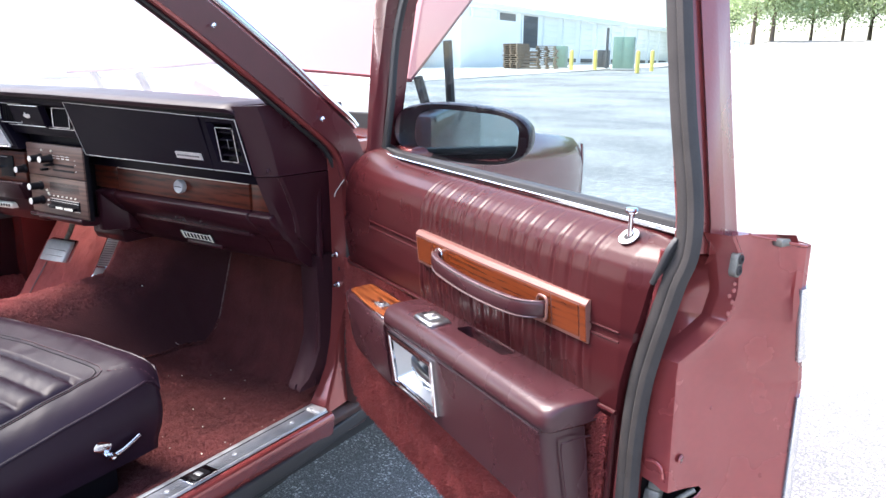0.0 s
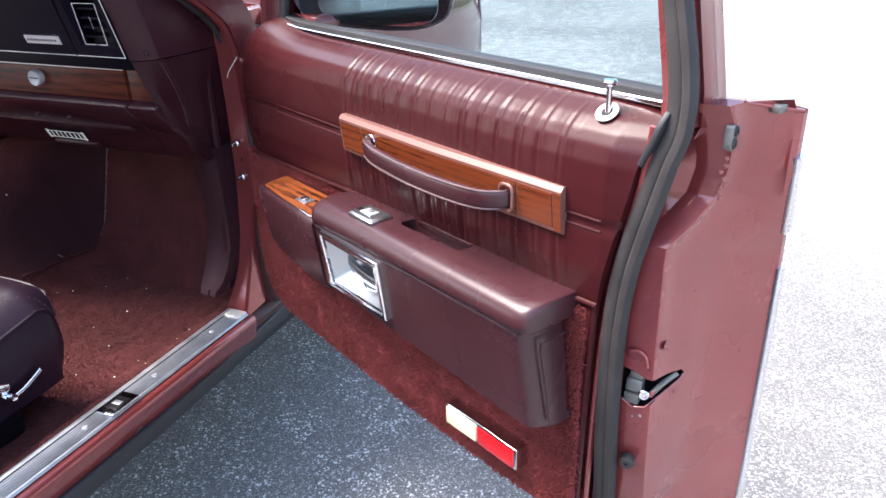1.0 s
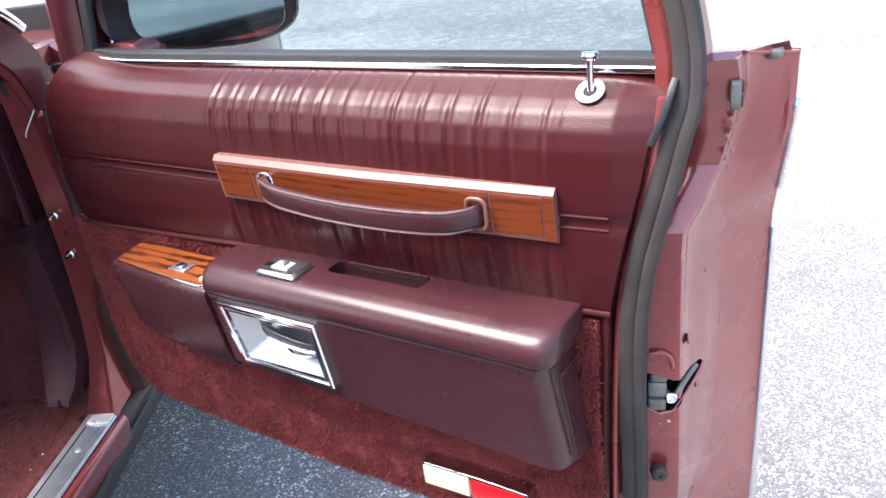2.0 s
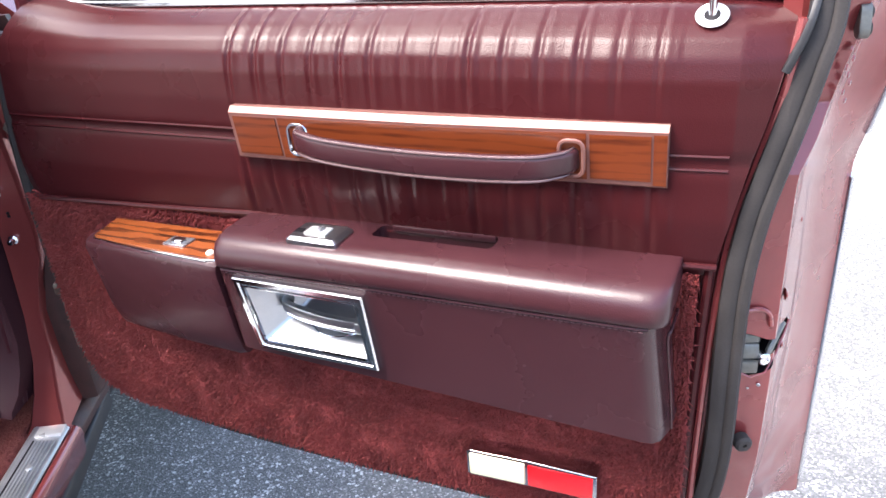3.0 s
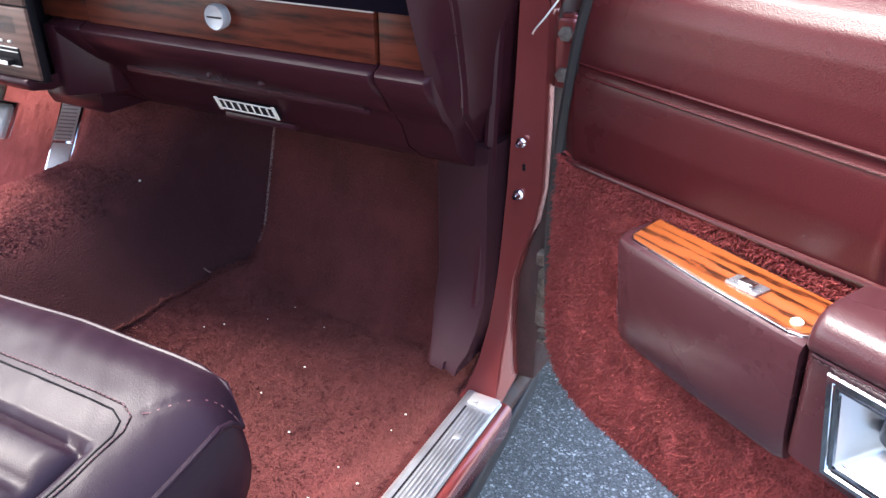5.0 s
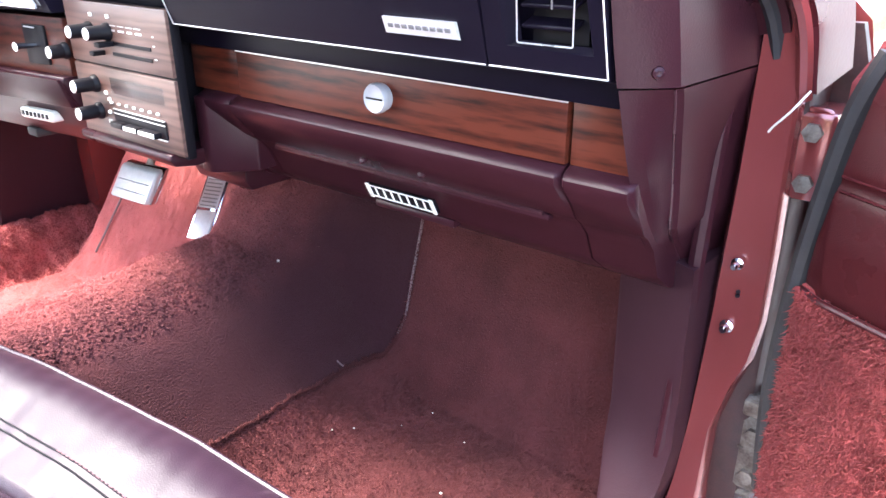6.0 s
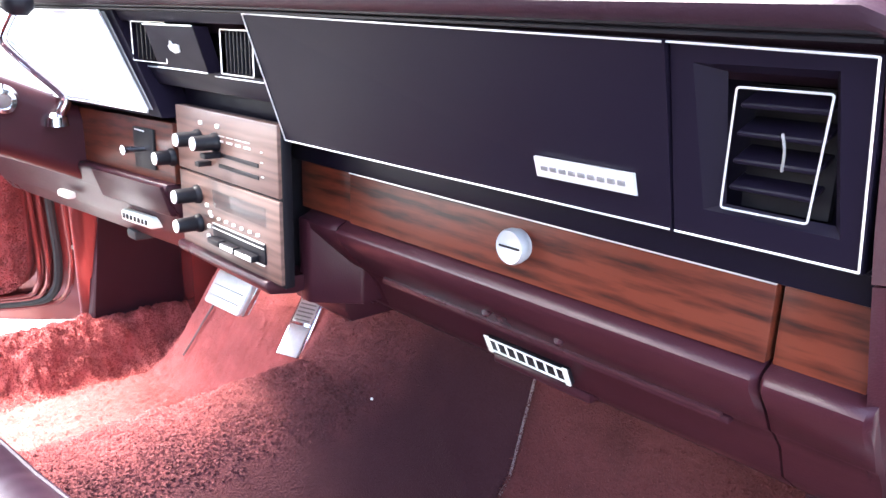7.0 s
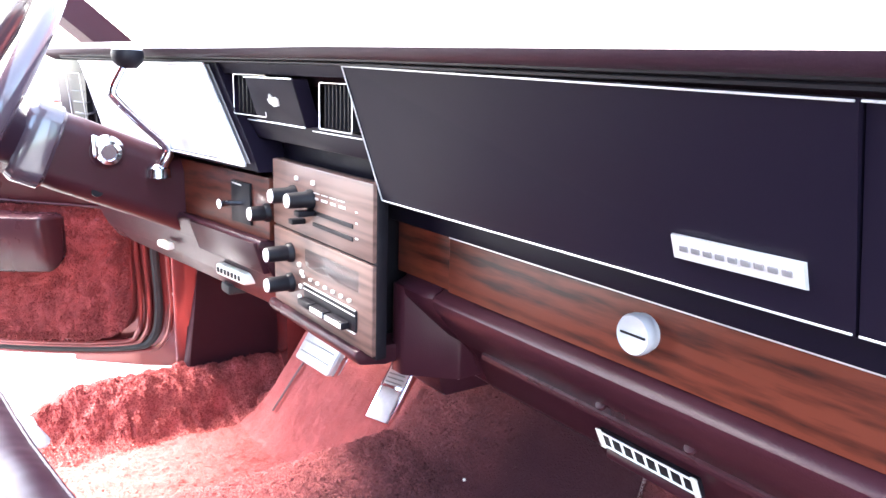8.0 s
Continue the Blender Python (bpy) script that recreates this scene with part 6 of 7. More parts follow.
    part("cap_screw", lathe([(0, 0), (0.0045, 0), (0.004, 0.002), (0.002, 0.003), (0, 0.0025)], 14, pose(0.7655, 0.015, 0.884, 90, 0, 0) @ pose(0, 0, 0, 0, 38, 0)), M_PLASTIC, dash)
    # centre stack
    st = part("centre_console", bm_box(0.016, 0.2360, -0.004, 0.008, 0.730, 0.892, 0.002), M_DARK, dash, "dark centre console surround")
    part("console_box", bm_box(0.020, 0.186, 0.006, 0.06, 0.722, 0.888, 0.002), M_DARK, st)
    part("climate_plate", bm_box(0.0195, 0.2350, -0.0075, 0.004, 0.8215, 0.8920, 0.0012), M_STACK, dash, "walnut climate control faceplate")
    part("radio_plate", bm_box(0.0195, 0.2350, -0.0075, 0.004, 0.734, 0.8190, 0.0012), M_STACK, dash, "walnut radio faceplate")
    for z in (0.8465, 0.8345):
        part("slider_slot", bm_box(0.118, 0.200, -0.0085, -0.006, z, z + 0.0042, 0.0005, 1), M_DARK, dash)
    part("slider_lever", bm_box(0.112, 0.124, -0.026, -0.006, 0.8455, 0.851, 0.001), M_DARK, dash)
    part("slider_lever", bm_box(0.090, 0.100, -0.022, -0.006, 0.8335, 0.839, 0.001), M_DARK, dash)
    knob(dash, 0.0740, -0.0075, 0.8600, 0.0082, 0.026)
    knob(dash, 0.1140, -0.0075, 0.8610, 0.0082, 0.026)
    knob(dash, 0.0640, -0.0075, 0.7965, 0.0086, 0.028)
    knob(dash, 0.0640, -0.0075, 0.7635, 0.0086, 0.028)
    for x, z in ((0.082, 0.8780), (0.120, 0.8780), (0.092, 0.781), (0.088, 0.765), (0.086, 0.7535), (0.086, 0.788)):
        part("button", bm_box(x - 0.0026, x + 0.0026, -0.010, -0.006, z - 0.0022, z + 0.0022, 0.0008), M_WHITE, dash)
    bars(dash, 0.120, 0.868, [0.013] * 4, 0.004, 0.0009, -0.0076, M_SILVER)
    bars(dash, 0.120, 0.862, [0.010, 0.012, 0.010, 0.012], 0.007, 0.0022, -0.0076, M_SILVER)
    bars(dash, 0.205, 0.862, [0.003], 0.0, 0.0012, -0.0076, M_SILVER)
    bars(dash, 0.205, 0.852, [0.003], 0.0, 0.0012, -0.0076, M_SILVER)
    bars(dash, 0.205, 0.838, [0.004], 0.0, 0.0012, -0.0076, M_SILVER)
    part("radio_display", bm_box(0.100, 0.210, -0.0085, -0.006, 0.789, 0.808, 0.0008), M_LENS, dash, "grey radio display")
    part("display_back", bm_box(0.101, 0.209, -0.0072, -0.0065, 0.790, 0.807), M_GREY, dash)
    for k in range(7):
        part("preset_button", bm_box(0.093 + 0.0165 * k, 0.0975 + 0.0165 * k, -0.0100, -0.006, 0.7760, 0.7790, 0.0008), M_WHITE, dash)
    part("tape_slot", bm_box(0.098, 0.208, -0.0095, -0.006, 0.7495, 0.7705, 0.001), M_DARK, dash, "tape slot")
    for z in (0.7705, 0.7655, 0.7480):
        part("tape_trim", bm_box(0.099, 0.207, -0.0102, -0.0085, z, z + 0.0010), M_SILVER, dash)
    for x0, x1, mm in ((0.100, 0.126, M_DARK), (0.129, 0.158, M_WHITE), (0.161, 0.196, M_WHITE)):
        part("tape_key", bm_box(x0, x1, -0.018, -0.006, 0.7500, 0.7570, 0.0015), M_DARK, dash)
        if mm is M_WHITE:
            part("key_face", bm_box(x0 + 0.001, x1 - 0.001, -0.0186, -0.0176, 0.7510, 0.7560, 0.0004, 1), M_SILVER, dash)
    part("stack_chin", prism([(-0.012, 0.734), (-0.014, 0.727), (-0.008, 0.719), (0.02, 0.714), (0.10, 0.722), (0.10, 0.734)], 0.012, 0.214, "x", 0.003), M_PLASTIC, dash)
    # centre vents in the same leaning plane as the fascia
    def leaning(name, x0, x1, z0, z1, lift, shift=0.0, thick=0.010, label=""):
        ring = [(x0 - shift, z0), (x1, z0), (x1, z1), (x0, z1)]
        bm = loft([[(x, face_y(z) - lift, z) for x, z in ring], [(x, face_y(z) - lift + thick, z) for x, z in ring]])
        bmesh.ops.bevel(bm, geom=bm.edges[:], offset=0.0008, segments=2, profile=0.5, affect="EDGES")
        return part(name, bm, M_BLACK, dash, label, 20)
    leaning("vent_panel", -0.060, 0.229, 0.9800, 0.9925, 0.0, 0.0, label="black centre vent panel")
    leaning("vent_panel", -0.030, 0.234, 0.9125, 0.9335, 0.0, 0.0, label="black centre vent panel")
    part("vent_back", bent(bm_box(-0.05, 0.236, 0.012, 0.03, 0.915, 0.985)), M_DARK, dash)
    part("panel_lip", bent(bm_box(0.000, 0.238, 0.014, 0.030, 0.888, 0.914, 0.002)), M_BLACK, dash)
    vent(dash, -0.030, 0.050, 0.9375, 0.9795, -0.025, 9, True)
    vent(dash, 0.1690, 0.2290, 0.9345, 0.9750, -0.024, 8, True)
    crest = leaning("crest_plate", 0.0215, 0.1370, 0.9325, 0.9775, 0.006, 0.0, 0.016, "black crest plate")
    for z in (0.9772, 0.9328):
        part("crest_line", tube([(0.0215, face_y(z) - 0.0066, z), (0.1370, face_y(z) - 0.0066, z)], 0.0008, 6), M_SILVER, crest)
    for x0, x1, z in ((-0.028, 0.020, 0.9312), (0.139, 0.232, 0.9300)):
        part("shelf_line", tube([(x0, face_y(z) - 0.0006, z), (x1, face_y(z) - 0.0006, z)], 0.0006, 6), M_SILVER, dash)
    badge = [(0.070, 0.9525), (0.068, 0.9565), (0.072, 0.9575), (0.076, 0.962), (0.080, 0.958), (0.087, 0.959), (0.093, 0.9575), (0.091, 0.951), (0.080, 0.9495)]
    part("crest", loft([[(x, face_y(z) - 0.0055, z) for x, z in badge], [(x, face_y(z) - 0.0076, z) for x, z in badge]]), M_SILVER, crest, "small silver crest")
    # instrument cluster
    cl = part("gauge_panel", bent(loft([[(-0.445, -0.020, 0.876), (0.012, -0.020, 0.876), (-0.060, -0.032, 0.9935), (-0.50, -0.032, 0.9935)], [(-0.445, 0.02, 0.876), (0.012, 0.02, 0.876), (-0.060, 0.0, 0.9935), (-0.50, 0.0, 0.9935)]])), M_BLACK, dash, "gauge panel in a black surround", 20)
    part("cluster_face", bent(loft([[(-0.43, -0.0212, 0.8835), (-0.006, -0.0212, 0.8835), (-0.072, -0.0330, 0.9895), (-0.485, -0.0330, 0.9895)], [(-0.43, -0.0222, 0.884), (-0.007, -0.0222, 0.884), (-0.073, -0.0338, 0.989), (-0.484, -0.0338, 0.989)]])), M_GREY, cl, "pale instrument dials", 20)
    for x, z, r in ((-0.13, 0.935, 0.016), (-0.10, 0.915, 0.010), (-0.25, 0.937, 0.020)):
        part("dial", bent(lathe([(0, 0), (r, 0), (r, 0.002), (0, 0.002)], 20, pose(x, -0.0285, z, 96, 0, 0))), M_DARK, cl)
    lens = part("cluster_lens", bent(loft([[(-0.43, -0.0262, 0.8835), (-0.006, -0.0262, 0.8835), (-0.072, -0.0380, 0.9895), (-0.485, -0.0380, 0.9895)], [(-0.43, -0.0275, 0.884), (-0.007, -0.0275, 0.884), (-0.073, -0.0393, 0.989), (-0.484, -0.0393, 0.989)]])), M_GLOSS, cl, "glossy cluster lens, opaque and pale in place of its glare", 20)
    pts = [(-0.006, -0.028, 0.8825), (-0.072, -0.0398, 0.9900), (-0.485, -0.0398, 0.9900)]
    for a, b in zip(pts, pts[1:]):
        part("cluster_trim", tube([(p[0], dash_y(p[0], p[1]), p[2]) for p in (a, b)], 0.0012, 6, (0.3, 1, 0.2)), M_SILVER, cl)
    part("cluster_trim", tube([(x, dash_y(x, -0.028), 0.8815) for x in (-0.43, -0.2, -0.006)], 0.0016, 6, (0.3, 1, 0.2)), M_SILVER, cl)
    part("side_vent_panel", bent(panel(-0.635, -0.47, 0.876, 0.9925, -0.022, -0.032, 0.03)), M_BLACK, dash, "black side vent panel")
    vent(dash, -0.548, -0.484, 0.897, 0.972, -0.037, 4, deep=False, shear=-0.45)
    # veneer and switches left of the stack
    part("veneer_strip", bent(bm_box(-0.56, 0.004, -0.006, 0.02, 0.797, 0.868, 0.001)), M_WOOD_DASH, dash, "rosewood veneer")
    swp = part("lamp_switch_plate", bent(bm_box(-0.080, -0.035, -0.009, -0.004, 0.808, 0.857, 0.001)), M_DARK, dash, "black lamp switch plate")
    part("lamp_switch", bent(tube([(-0.057, -0.009, 0.832), (-0.058, -0.030, 0.8325), (-0.058, -0.034, 0.8325)], 0.0045, 8, (0, 0, 1), scales=[0.7, 0.9, 1.3])), M_CHROME, swp)
    bars(dash, -0.075, 0.8535, [0.028], 0, 0.0014, -0.0185, M_SILVER)
    knob(dash, 0.0060, -0.008, 0.8300, 0.0085, 0.022)
    part("lower_panel", bent(prism([(-0.016, 0.797), (-0.018, 0.79), (-0.006, 0.765), (0.012, 0.725), (0.03, 0.700), (0.10, 0.69), (0.10, 0.797)], -0.57, 0.0, "x", 0.003)), M_PLASTIC, dash, "plum lower panel below the column")
    part("ash_drawer", bent(panel(-0.17, -0.005, 0.756, 0.794, -0.010, -0.022, 0.02)), M_PLASTIC, dash)
    l2 = part("lower_vent", bent(bm_box(-0.135, -0.062, -0.006, 0.03, 0.7285, 0.7435, 0.004, 3)), M_WHITE, dash, "ivory barred floor vent")
    for k in range(7):
        x = -0.1285 + 0.0090 * k
        part("vent_gap", bent(bm_box(x, x + 0.0050, -0.0072, 0.0, 0.7330, 0.7395, 0.0005, 1)), M_DARK, l2)
    part("release_handle", bent(bm_box(-0.302, -0.268, -0.012, 0.0, 0.734, 0.744, 0.003)), M_WHITE, dash, "ivory bonnet release")
    part("brake_release", bm_box(-0.185, -0.155, 0.0, 0.05, 0.690, 0.704, 0.004), M_RUBBER, dash, "grey brake release handle")
    part("under_dash", bent(bm_box(-0.57, 0.20, 0.05, 0.30, 0.72, 0.745, 0.003)), M_DARK, dash)
    return dash


build_dash()


# ---------------------------------------------------------------- steering
def build_steering():
    st = tagged(empty("steering_wheel"), "steering wheel and plum column with a bright gear lever", "steering wheel")
    a, b = Vector((-0.258, 0.04, 0.788)), Vector((-0.258, -0.200, 0.891))
    ax = (b - a).normalized()
    pts = [a + (b - a) * t for t in (0, 0.1, 0.5, 0.85, 1.0)]
    part("column_shroud", sweep(pts, rounded(0.088, 0.097, 0.024, 5), (0, 0, 1), scales=[1.05, 1.03, 1.0, 1.0, 0.97]), M_PLASTIC, st, "plum column shroud")
    part("column_collar", sweep([a + (b - a) * t for t in (0.02, 0.06)], rounded(0.115, 0.118, 0.05, 6), (0, 0, 1)), M_DARK, st)
    part("column_cap", sweep([a + (b - a) * t for t in (0.93, 0.95, 1.06, 1.09)], rounded(0.105, 0.105, 0.022, 4), (0, 0, 1), scales=[0.9, 1.0, 1.0, 0.9]), M_WHEEL, st, "glossy cap at the column's end")
    ax = Vector((0, -math.cos(math.radians(30)), math.sin(math.radians(30))))
    hub = b + ax * 0.040 + Vector((-0.006, -0.010, 0.0))
    part("wheel_hub", sweep([hub - ax * 0.035, hub, hub + ax * 0.018], rounded(0.13, 0.075, 0.02, 4), (0, 0, 1), scales=[0.8, 1.0, 0.85]), M_SEAT, st, "plum padded hub")
    side, up = Vector((1, 0, 0)), Vector((1, 0, 0)).cross(ax).normalized() * -1
    up = ax.cross(side).normalized()
    if up.z < 0:
        up = -up
    rim = bmesh.new()
    R, r = 0.197, 0.0145
    g = [[rim.verts.new(hub + ax * 0.02 + (side * math.cos(p) + up * math.sin(p)) * (R + r * math.cos(q)) + ax * r * math.sin(q)) for q in [2 * math.pi * j / 10 for j in range(10)]] for p in [2 * math.pi * i / 64 for i in range(64)]]
    for i in range(64):
        for j in range(10):
            rim.faces.new((g[i][j], g[(i + 1) % 64][j], g[(i + 1) % 64][(j + 1) % 10], g[i][(j + 1) % 10]))
    part("wheel_rim", rim, M_WHEEL, st, "plum wheel rim")
    for s in (1, -1):
        part("wheel_spoke", sweep([hub + side * s * 0.05, hub + side * s * 0.12 + ax * 0.008, hub + side * s * 0.185 + ax * 0.018], rounded(0.05, 0.014, 0.005, 3), ax, scales=[1.0, 0.8, 0.6]), M_WHEEL, st)
    # key lock and gear lever on the column's right flank
    m = Matrix.Translation((-0.220, -0.126, 0.880)) @ pose(0, 0, 0, 0, 90, 0)
    part("ignition_lock", lathe([(0, 0), (0.020, 0), (0.021, 0.006), (0.017, 0.012), (0.015, 0.018), (0.010, 0.019), (0.009, 0.016), (0, 0.016)], 22, m), M_CHROME, st, "chrome ignition lock")
    part("ignition_tab", bm_box(-0.206, -0.198, -0.146, -0.138, 0.874, 0.902, 0.003), M_CHROME, st)
    part("column_screw", lathe([(0, 0), (0.008, 0), (0.007, 0.003), (0, 0.003)], 12, Matrix.Translation(a + (b - a) * 0.75 + Vector((0.040, 0, -0.034))) @ pose(0, 0, 0, 0, 90, 0)), M_DARK, st)
    s0 = Vector((-0.210, -0.066, 0.852))
    lever = part("gear_lever", tube(smooth_path([s0, s0 + Vector((0.006, 0.006, 0.014)), s0 + Vector((0.010, 0.010, 0.034)), s0 + Vector((0.010, -0.020, 0.066)), s0 + Vector((0.010, -0.046, 0.094)), s0 + Vector((0.010, -0.050, 0.104)), s0 + Vector((0.010, -0.040, 0.124)), s0 + Vector((0.010, -0.034, 0.134))]), 0.0075, 10, (1, 0, 0)), M_CHROME, st, "cranked chrome gear lever")
    part("lever_boot", lathe([(0, -0.006), (0.016, -0.006), (0.014, 0.006), (0.008, 0.011), (0, 0.011)], 18, Matrix.Translation(s0)), M_CHROME, lever)
    top = s0 + Vector((0.010, -0.032, 0.132))
    part("lever_knob", lathe([(0, -0.002), (0.010, -0.002), (0.0175, 0.006), (0.0190, 0.014), (0.0180, 0.019), (0.012, 0.024), (0, 0.025)], 22, Matrix.Translation(top)), M_DARK, lever, "black lever knob with a bright top")
    part("knob_top", lathe([(0, 0.0195), (0.0178, 0.0200), (0.0150, 0.0250), (0, 0.0280)], 22, Matrix.Translation(top)), M_SILVER, lever)
    return st


build_steering()


# ---------------------------------------------------------------- pedals
def build_pedals():
    br = tagged(empty("brake_pedal"), "brake pedal with a ribbed pad and bright rim above the carpet", "pedal")
    part("pad", mapped(bm_box(-0.057, 0.057, -0.009, 0.009, -0.030, 0.030, 0.006, 3), lambda x, y, z: Vector((-0.195 + x, 0.160 + y + z * 0.55, 0.572 + z * 0.85 + x * 0.05))), M_PADGREY, br, "worn grey pad")
    for k in (-0.013, 0.004):
        part("pad_rib", mapped(bm_box(-0.046, 0.046, -0.0105, -0.008, k - 0.0012, k + 0.0012, 0.0008, 1), lambda x, y, z: Vector((-0.195 + x, 0.160 + y + z * 0.55, 0.572 + z * 0.85 + x * 0.05))), M_PADGREY, br)
    part("pad_rim", mapped(bm_box(-0.059, 0.059, -0.002, 0.010, -0.032, 0.032, 0.004, 2), lambda x, y, z: Vector((-0.195 + x, 0.163 + y + z * 0.55, 0.572 + z * 0.85 + x * 0.05))), M_CHROME, br, "bright rim")
    part("arm", tube(smooth_path([(-0.195, 0.180, 0.585), (-0.195, 0.21, 0.64), (-0.195, 0.22, 0.72)]), 0.007, 8, (1, 0, 0)), M_STEEL, br)
    gas = tagged(empty("accelerator_pedal"), "long accelerator pedal with ribbed rubber and a bright rim", "pedal")

    def lean(x, y, z):
        return Vector((-0.120 + x * 0.88 - z * 0.065, 0.245 + y * 0.84 + z * 0.545 + x * 0.30, 0.5275 + z * 0.836 + y * 0.54))

    part("rim", mapped(bm_box(-0.025, 0.025, -0.004, 0.010, -0.064, 0.090, 0.003, 2), lean), M_CHROME, gas, "bright rim")
    part("tread", mapped(bm_box(-0.020, 0.020, -0.008, 0.002, -0.003, 0.086, 0.002, 2), lean), M_PADGREY, gas, "ribbed grey tread")
    part("foot_plate", mapped(bm_box(-0.021, 0.021, -0.0075, 0.002, -0.060, -0.010, 0.002, 2), lean), M_PADGREY, gas)
    for k in range(12):
        part("rib", mapped(bm_box(-0.017, 0.017, -0.0087, -0.006, 0.001 + 0.0068 * k, 0.0032 + 0.0068 * k, 0.0006, 1), lean), M_GREY, gas)


build_pedals()


# ---------------------------------------------------------------- seats
def build_seat():
    seat = tagged(empty("front_seat"), "dark plum leather bench seat with sewn flutes and piping", "car seat")
    x0, x1 = -0.52, 0.684
    SIDE, FRONT = 0.068, 0.128          # how far the fluted insert lies in

    def top(a, b):
        """a across, b from front to back."""
        x = x0 + (x1 - x0) * a
        y0 = lerp(x, [-0.5, -0.27, -0.15, -0.05, 0.12, 0.28, 0.44, 0.66], [-0.275, -0.261, -0.252, -0.241, -0.220, -0.196, -0.178, -0.166])
        y = y0 - 0.50 * b
        ex, ey = min(a, 1 - a) * (x1 - x0), b * 0.50
        z = 0.573 + 0.014 * math.sin(math.pi * min(1, ex / 0.3) / 2) - 0.080 * b
        z -= 0.026 * max(0, 1 - ey / 0.055) ** 2.2 + 0.024 * max(0, 1 - ex / 0.055) ** 2.2
        ix, iy = ex - SIDE, ey - FRONT
        if ix > 0 and iy > 0:
            z -= 0.005
            fl = (iy % 0.047) / 0.047 - 0.5
            z += 0.008 * max(0.0, math.cos(math.pi * fl)) ** 0.5 * min(1, ix / 0.02)
        seamd = min(abs(ix), abs(iy)) if ix > -0.004 and iy > -0.004 else 1
        z -= 0.007 * math.exp(-(seamd / 0.0045) ** 2)
        if ex < SIDE - 0.018 or ey < FRONT - 0.045:
            dg = abs(ex * (FRONT - 0.045) / (SIDE - 0.018) - ey) if ex < SIDE - 0.018 and ey < FRONT - 0.045 else 1
            z -= 0.0026 * math.exp(-(dg / 0.0034) ** 2)
        z += 0.0040 * noise.noise((x * 11, y * 11, 2.0)) + 0.0010 * noise.noise((x * 30, y * 26, 9.0))
        z += 0.0007 * noise.noise((x * 60 + y * 40, y * 9 - x * 6, 4.0)) * min(1, ex / 0.03)
        yf = y - 0.020 * max(0, 1 - ex / 0.05) ** 2 * max(0, 1 - ey / 0.06)
        xf = x - (0.005 * max(0, 1 - ey / 0.08) ** 2 if a > 0.9 else 0)
        return (xf, yf, z)

    part("cushion", sheet(280, 110, top), M_SEAT, seat, "creased plum leather cushion", 70)
    ring = [top(0, b) for b in np.linspace(1, 0, 24)] + [top(a, 0) for a in np.linspace(0, 1, 40)[1:]] + [top(1, b) for b in np.linspace(0, 1, 24)[1:]]
    part("piping", tube([Vector(p) for p in ring], 0.0030, 8), M_SEAT, seat, "plum piping")

    def skirt(k):
        out = []
        for i, p in enumerate(ring):
            x, y, z = p
            cx, cy = (x0 + x1) / 2, -0.5
            s = 1 - 0.016 * k
            bulge = 0.008 * math.sin(math.pi * min(1, k * 1.2))
            d = Vector((x - cx, y - cy, 0)).normalized() * bulge
            out.append((cx + (x - cx) * s + d.x, cy + (y - cy) * s + d.y, z + (0.405 - z) * k + 0.002 * noise.noise((x * 20, z * 30, k * 3))))
        return out

    part("skirt", loft([skirt(k) for k in np.linspace(0, 1, 12)], caps=False, closed=False), M_SEAT, seat, "plum vinyl skirt", 60)
    W = x1 - x0
    for off in (0.0, 0.0075):
        fr, sd = FRONT - 0.045 + off, SIDE - 0.018 + off * 0.6
        run = [(k, fr / 0.5) for k in np.linspace(0.08, 1 - (sd + 0.02) / W, 60)] + [(1 - (sd + 0.006) / W, (fr + 0.006) / 0.5)] + [(1 - sd / W, k) for k in np.linspace((fr + 0.02) / 0.5, 0.95, 24)]
        pts = [Vector(top(a, b)) + Vector((0, 0, 0.0004)) for a, b in run]
        part("seam", tube(pts, 0.0009, 5), M_DARK, seat, "sewn seam")
        for p, q in zip(pts[20:], pts[21:]):
            d = (q - p)
            for k in np.arange(0, d.length, 0.0052):
                c = p + d.normalized() * k
                part("stitch", tube([c + Vector((0, 0, 0.0008)), c + d.normalized() * 0.0032 + Vector((0, 0, 0.0008))], 0.0006, 4), M_THREAD, seat) if off == 0.0 and c.x > 0.40 else None
    diag = [Vector(top(1 - (SIDE - 0.018) * k / W, (FRONT - 0.045) * k / 0.5)) for k in np.linspace(0.04, 1, 16)]
    part("corner_seam", tube(diag, 0.0010, 5), M_THREAD, seat, "sewn corner seam")
    bead = smooth_path([(0.30, -0.198, 0.497), (0.55, -0.186, 0.500), (0.650, -0.196, 0.502), (0.668, -0.216, 0.500), (0.676, -0.335, 0.474), (0.680, -0.425, 0.440), (0.68, -0.6, 0.40)])
    part("skirt_bead", tube(bead, 0.0022, 6), M_SEAT, seat, "skirt piping")
    part("seat_base", bm_box(x0 + 0.03, x1 - 0.03, -0.68, -0.26, 0.345, 0.42, 0.01), M_DARK, seat)
    return seat


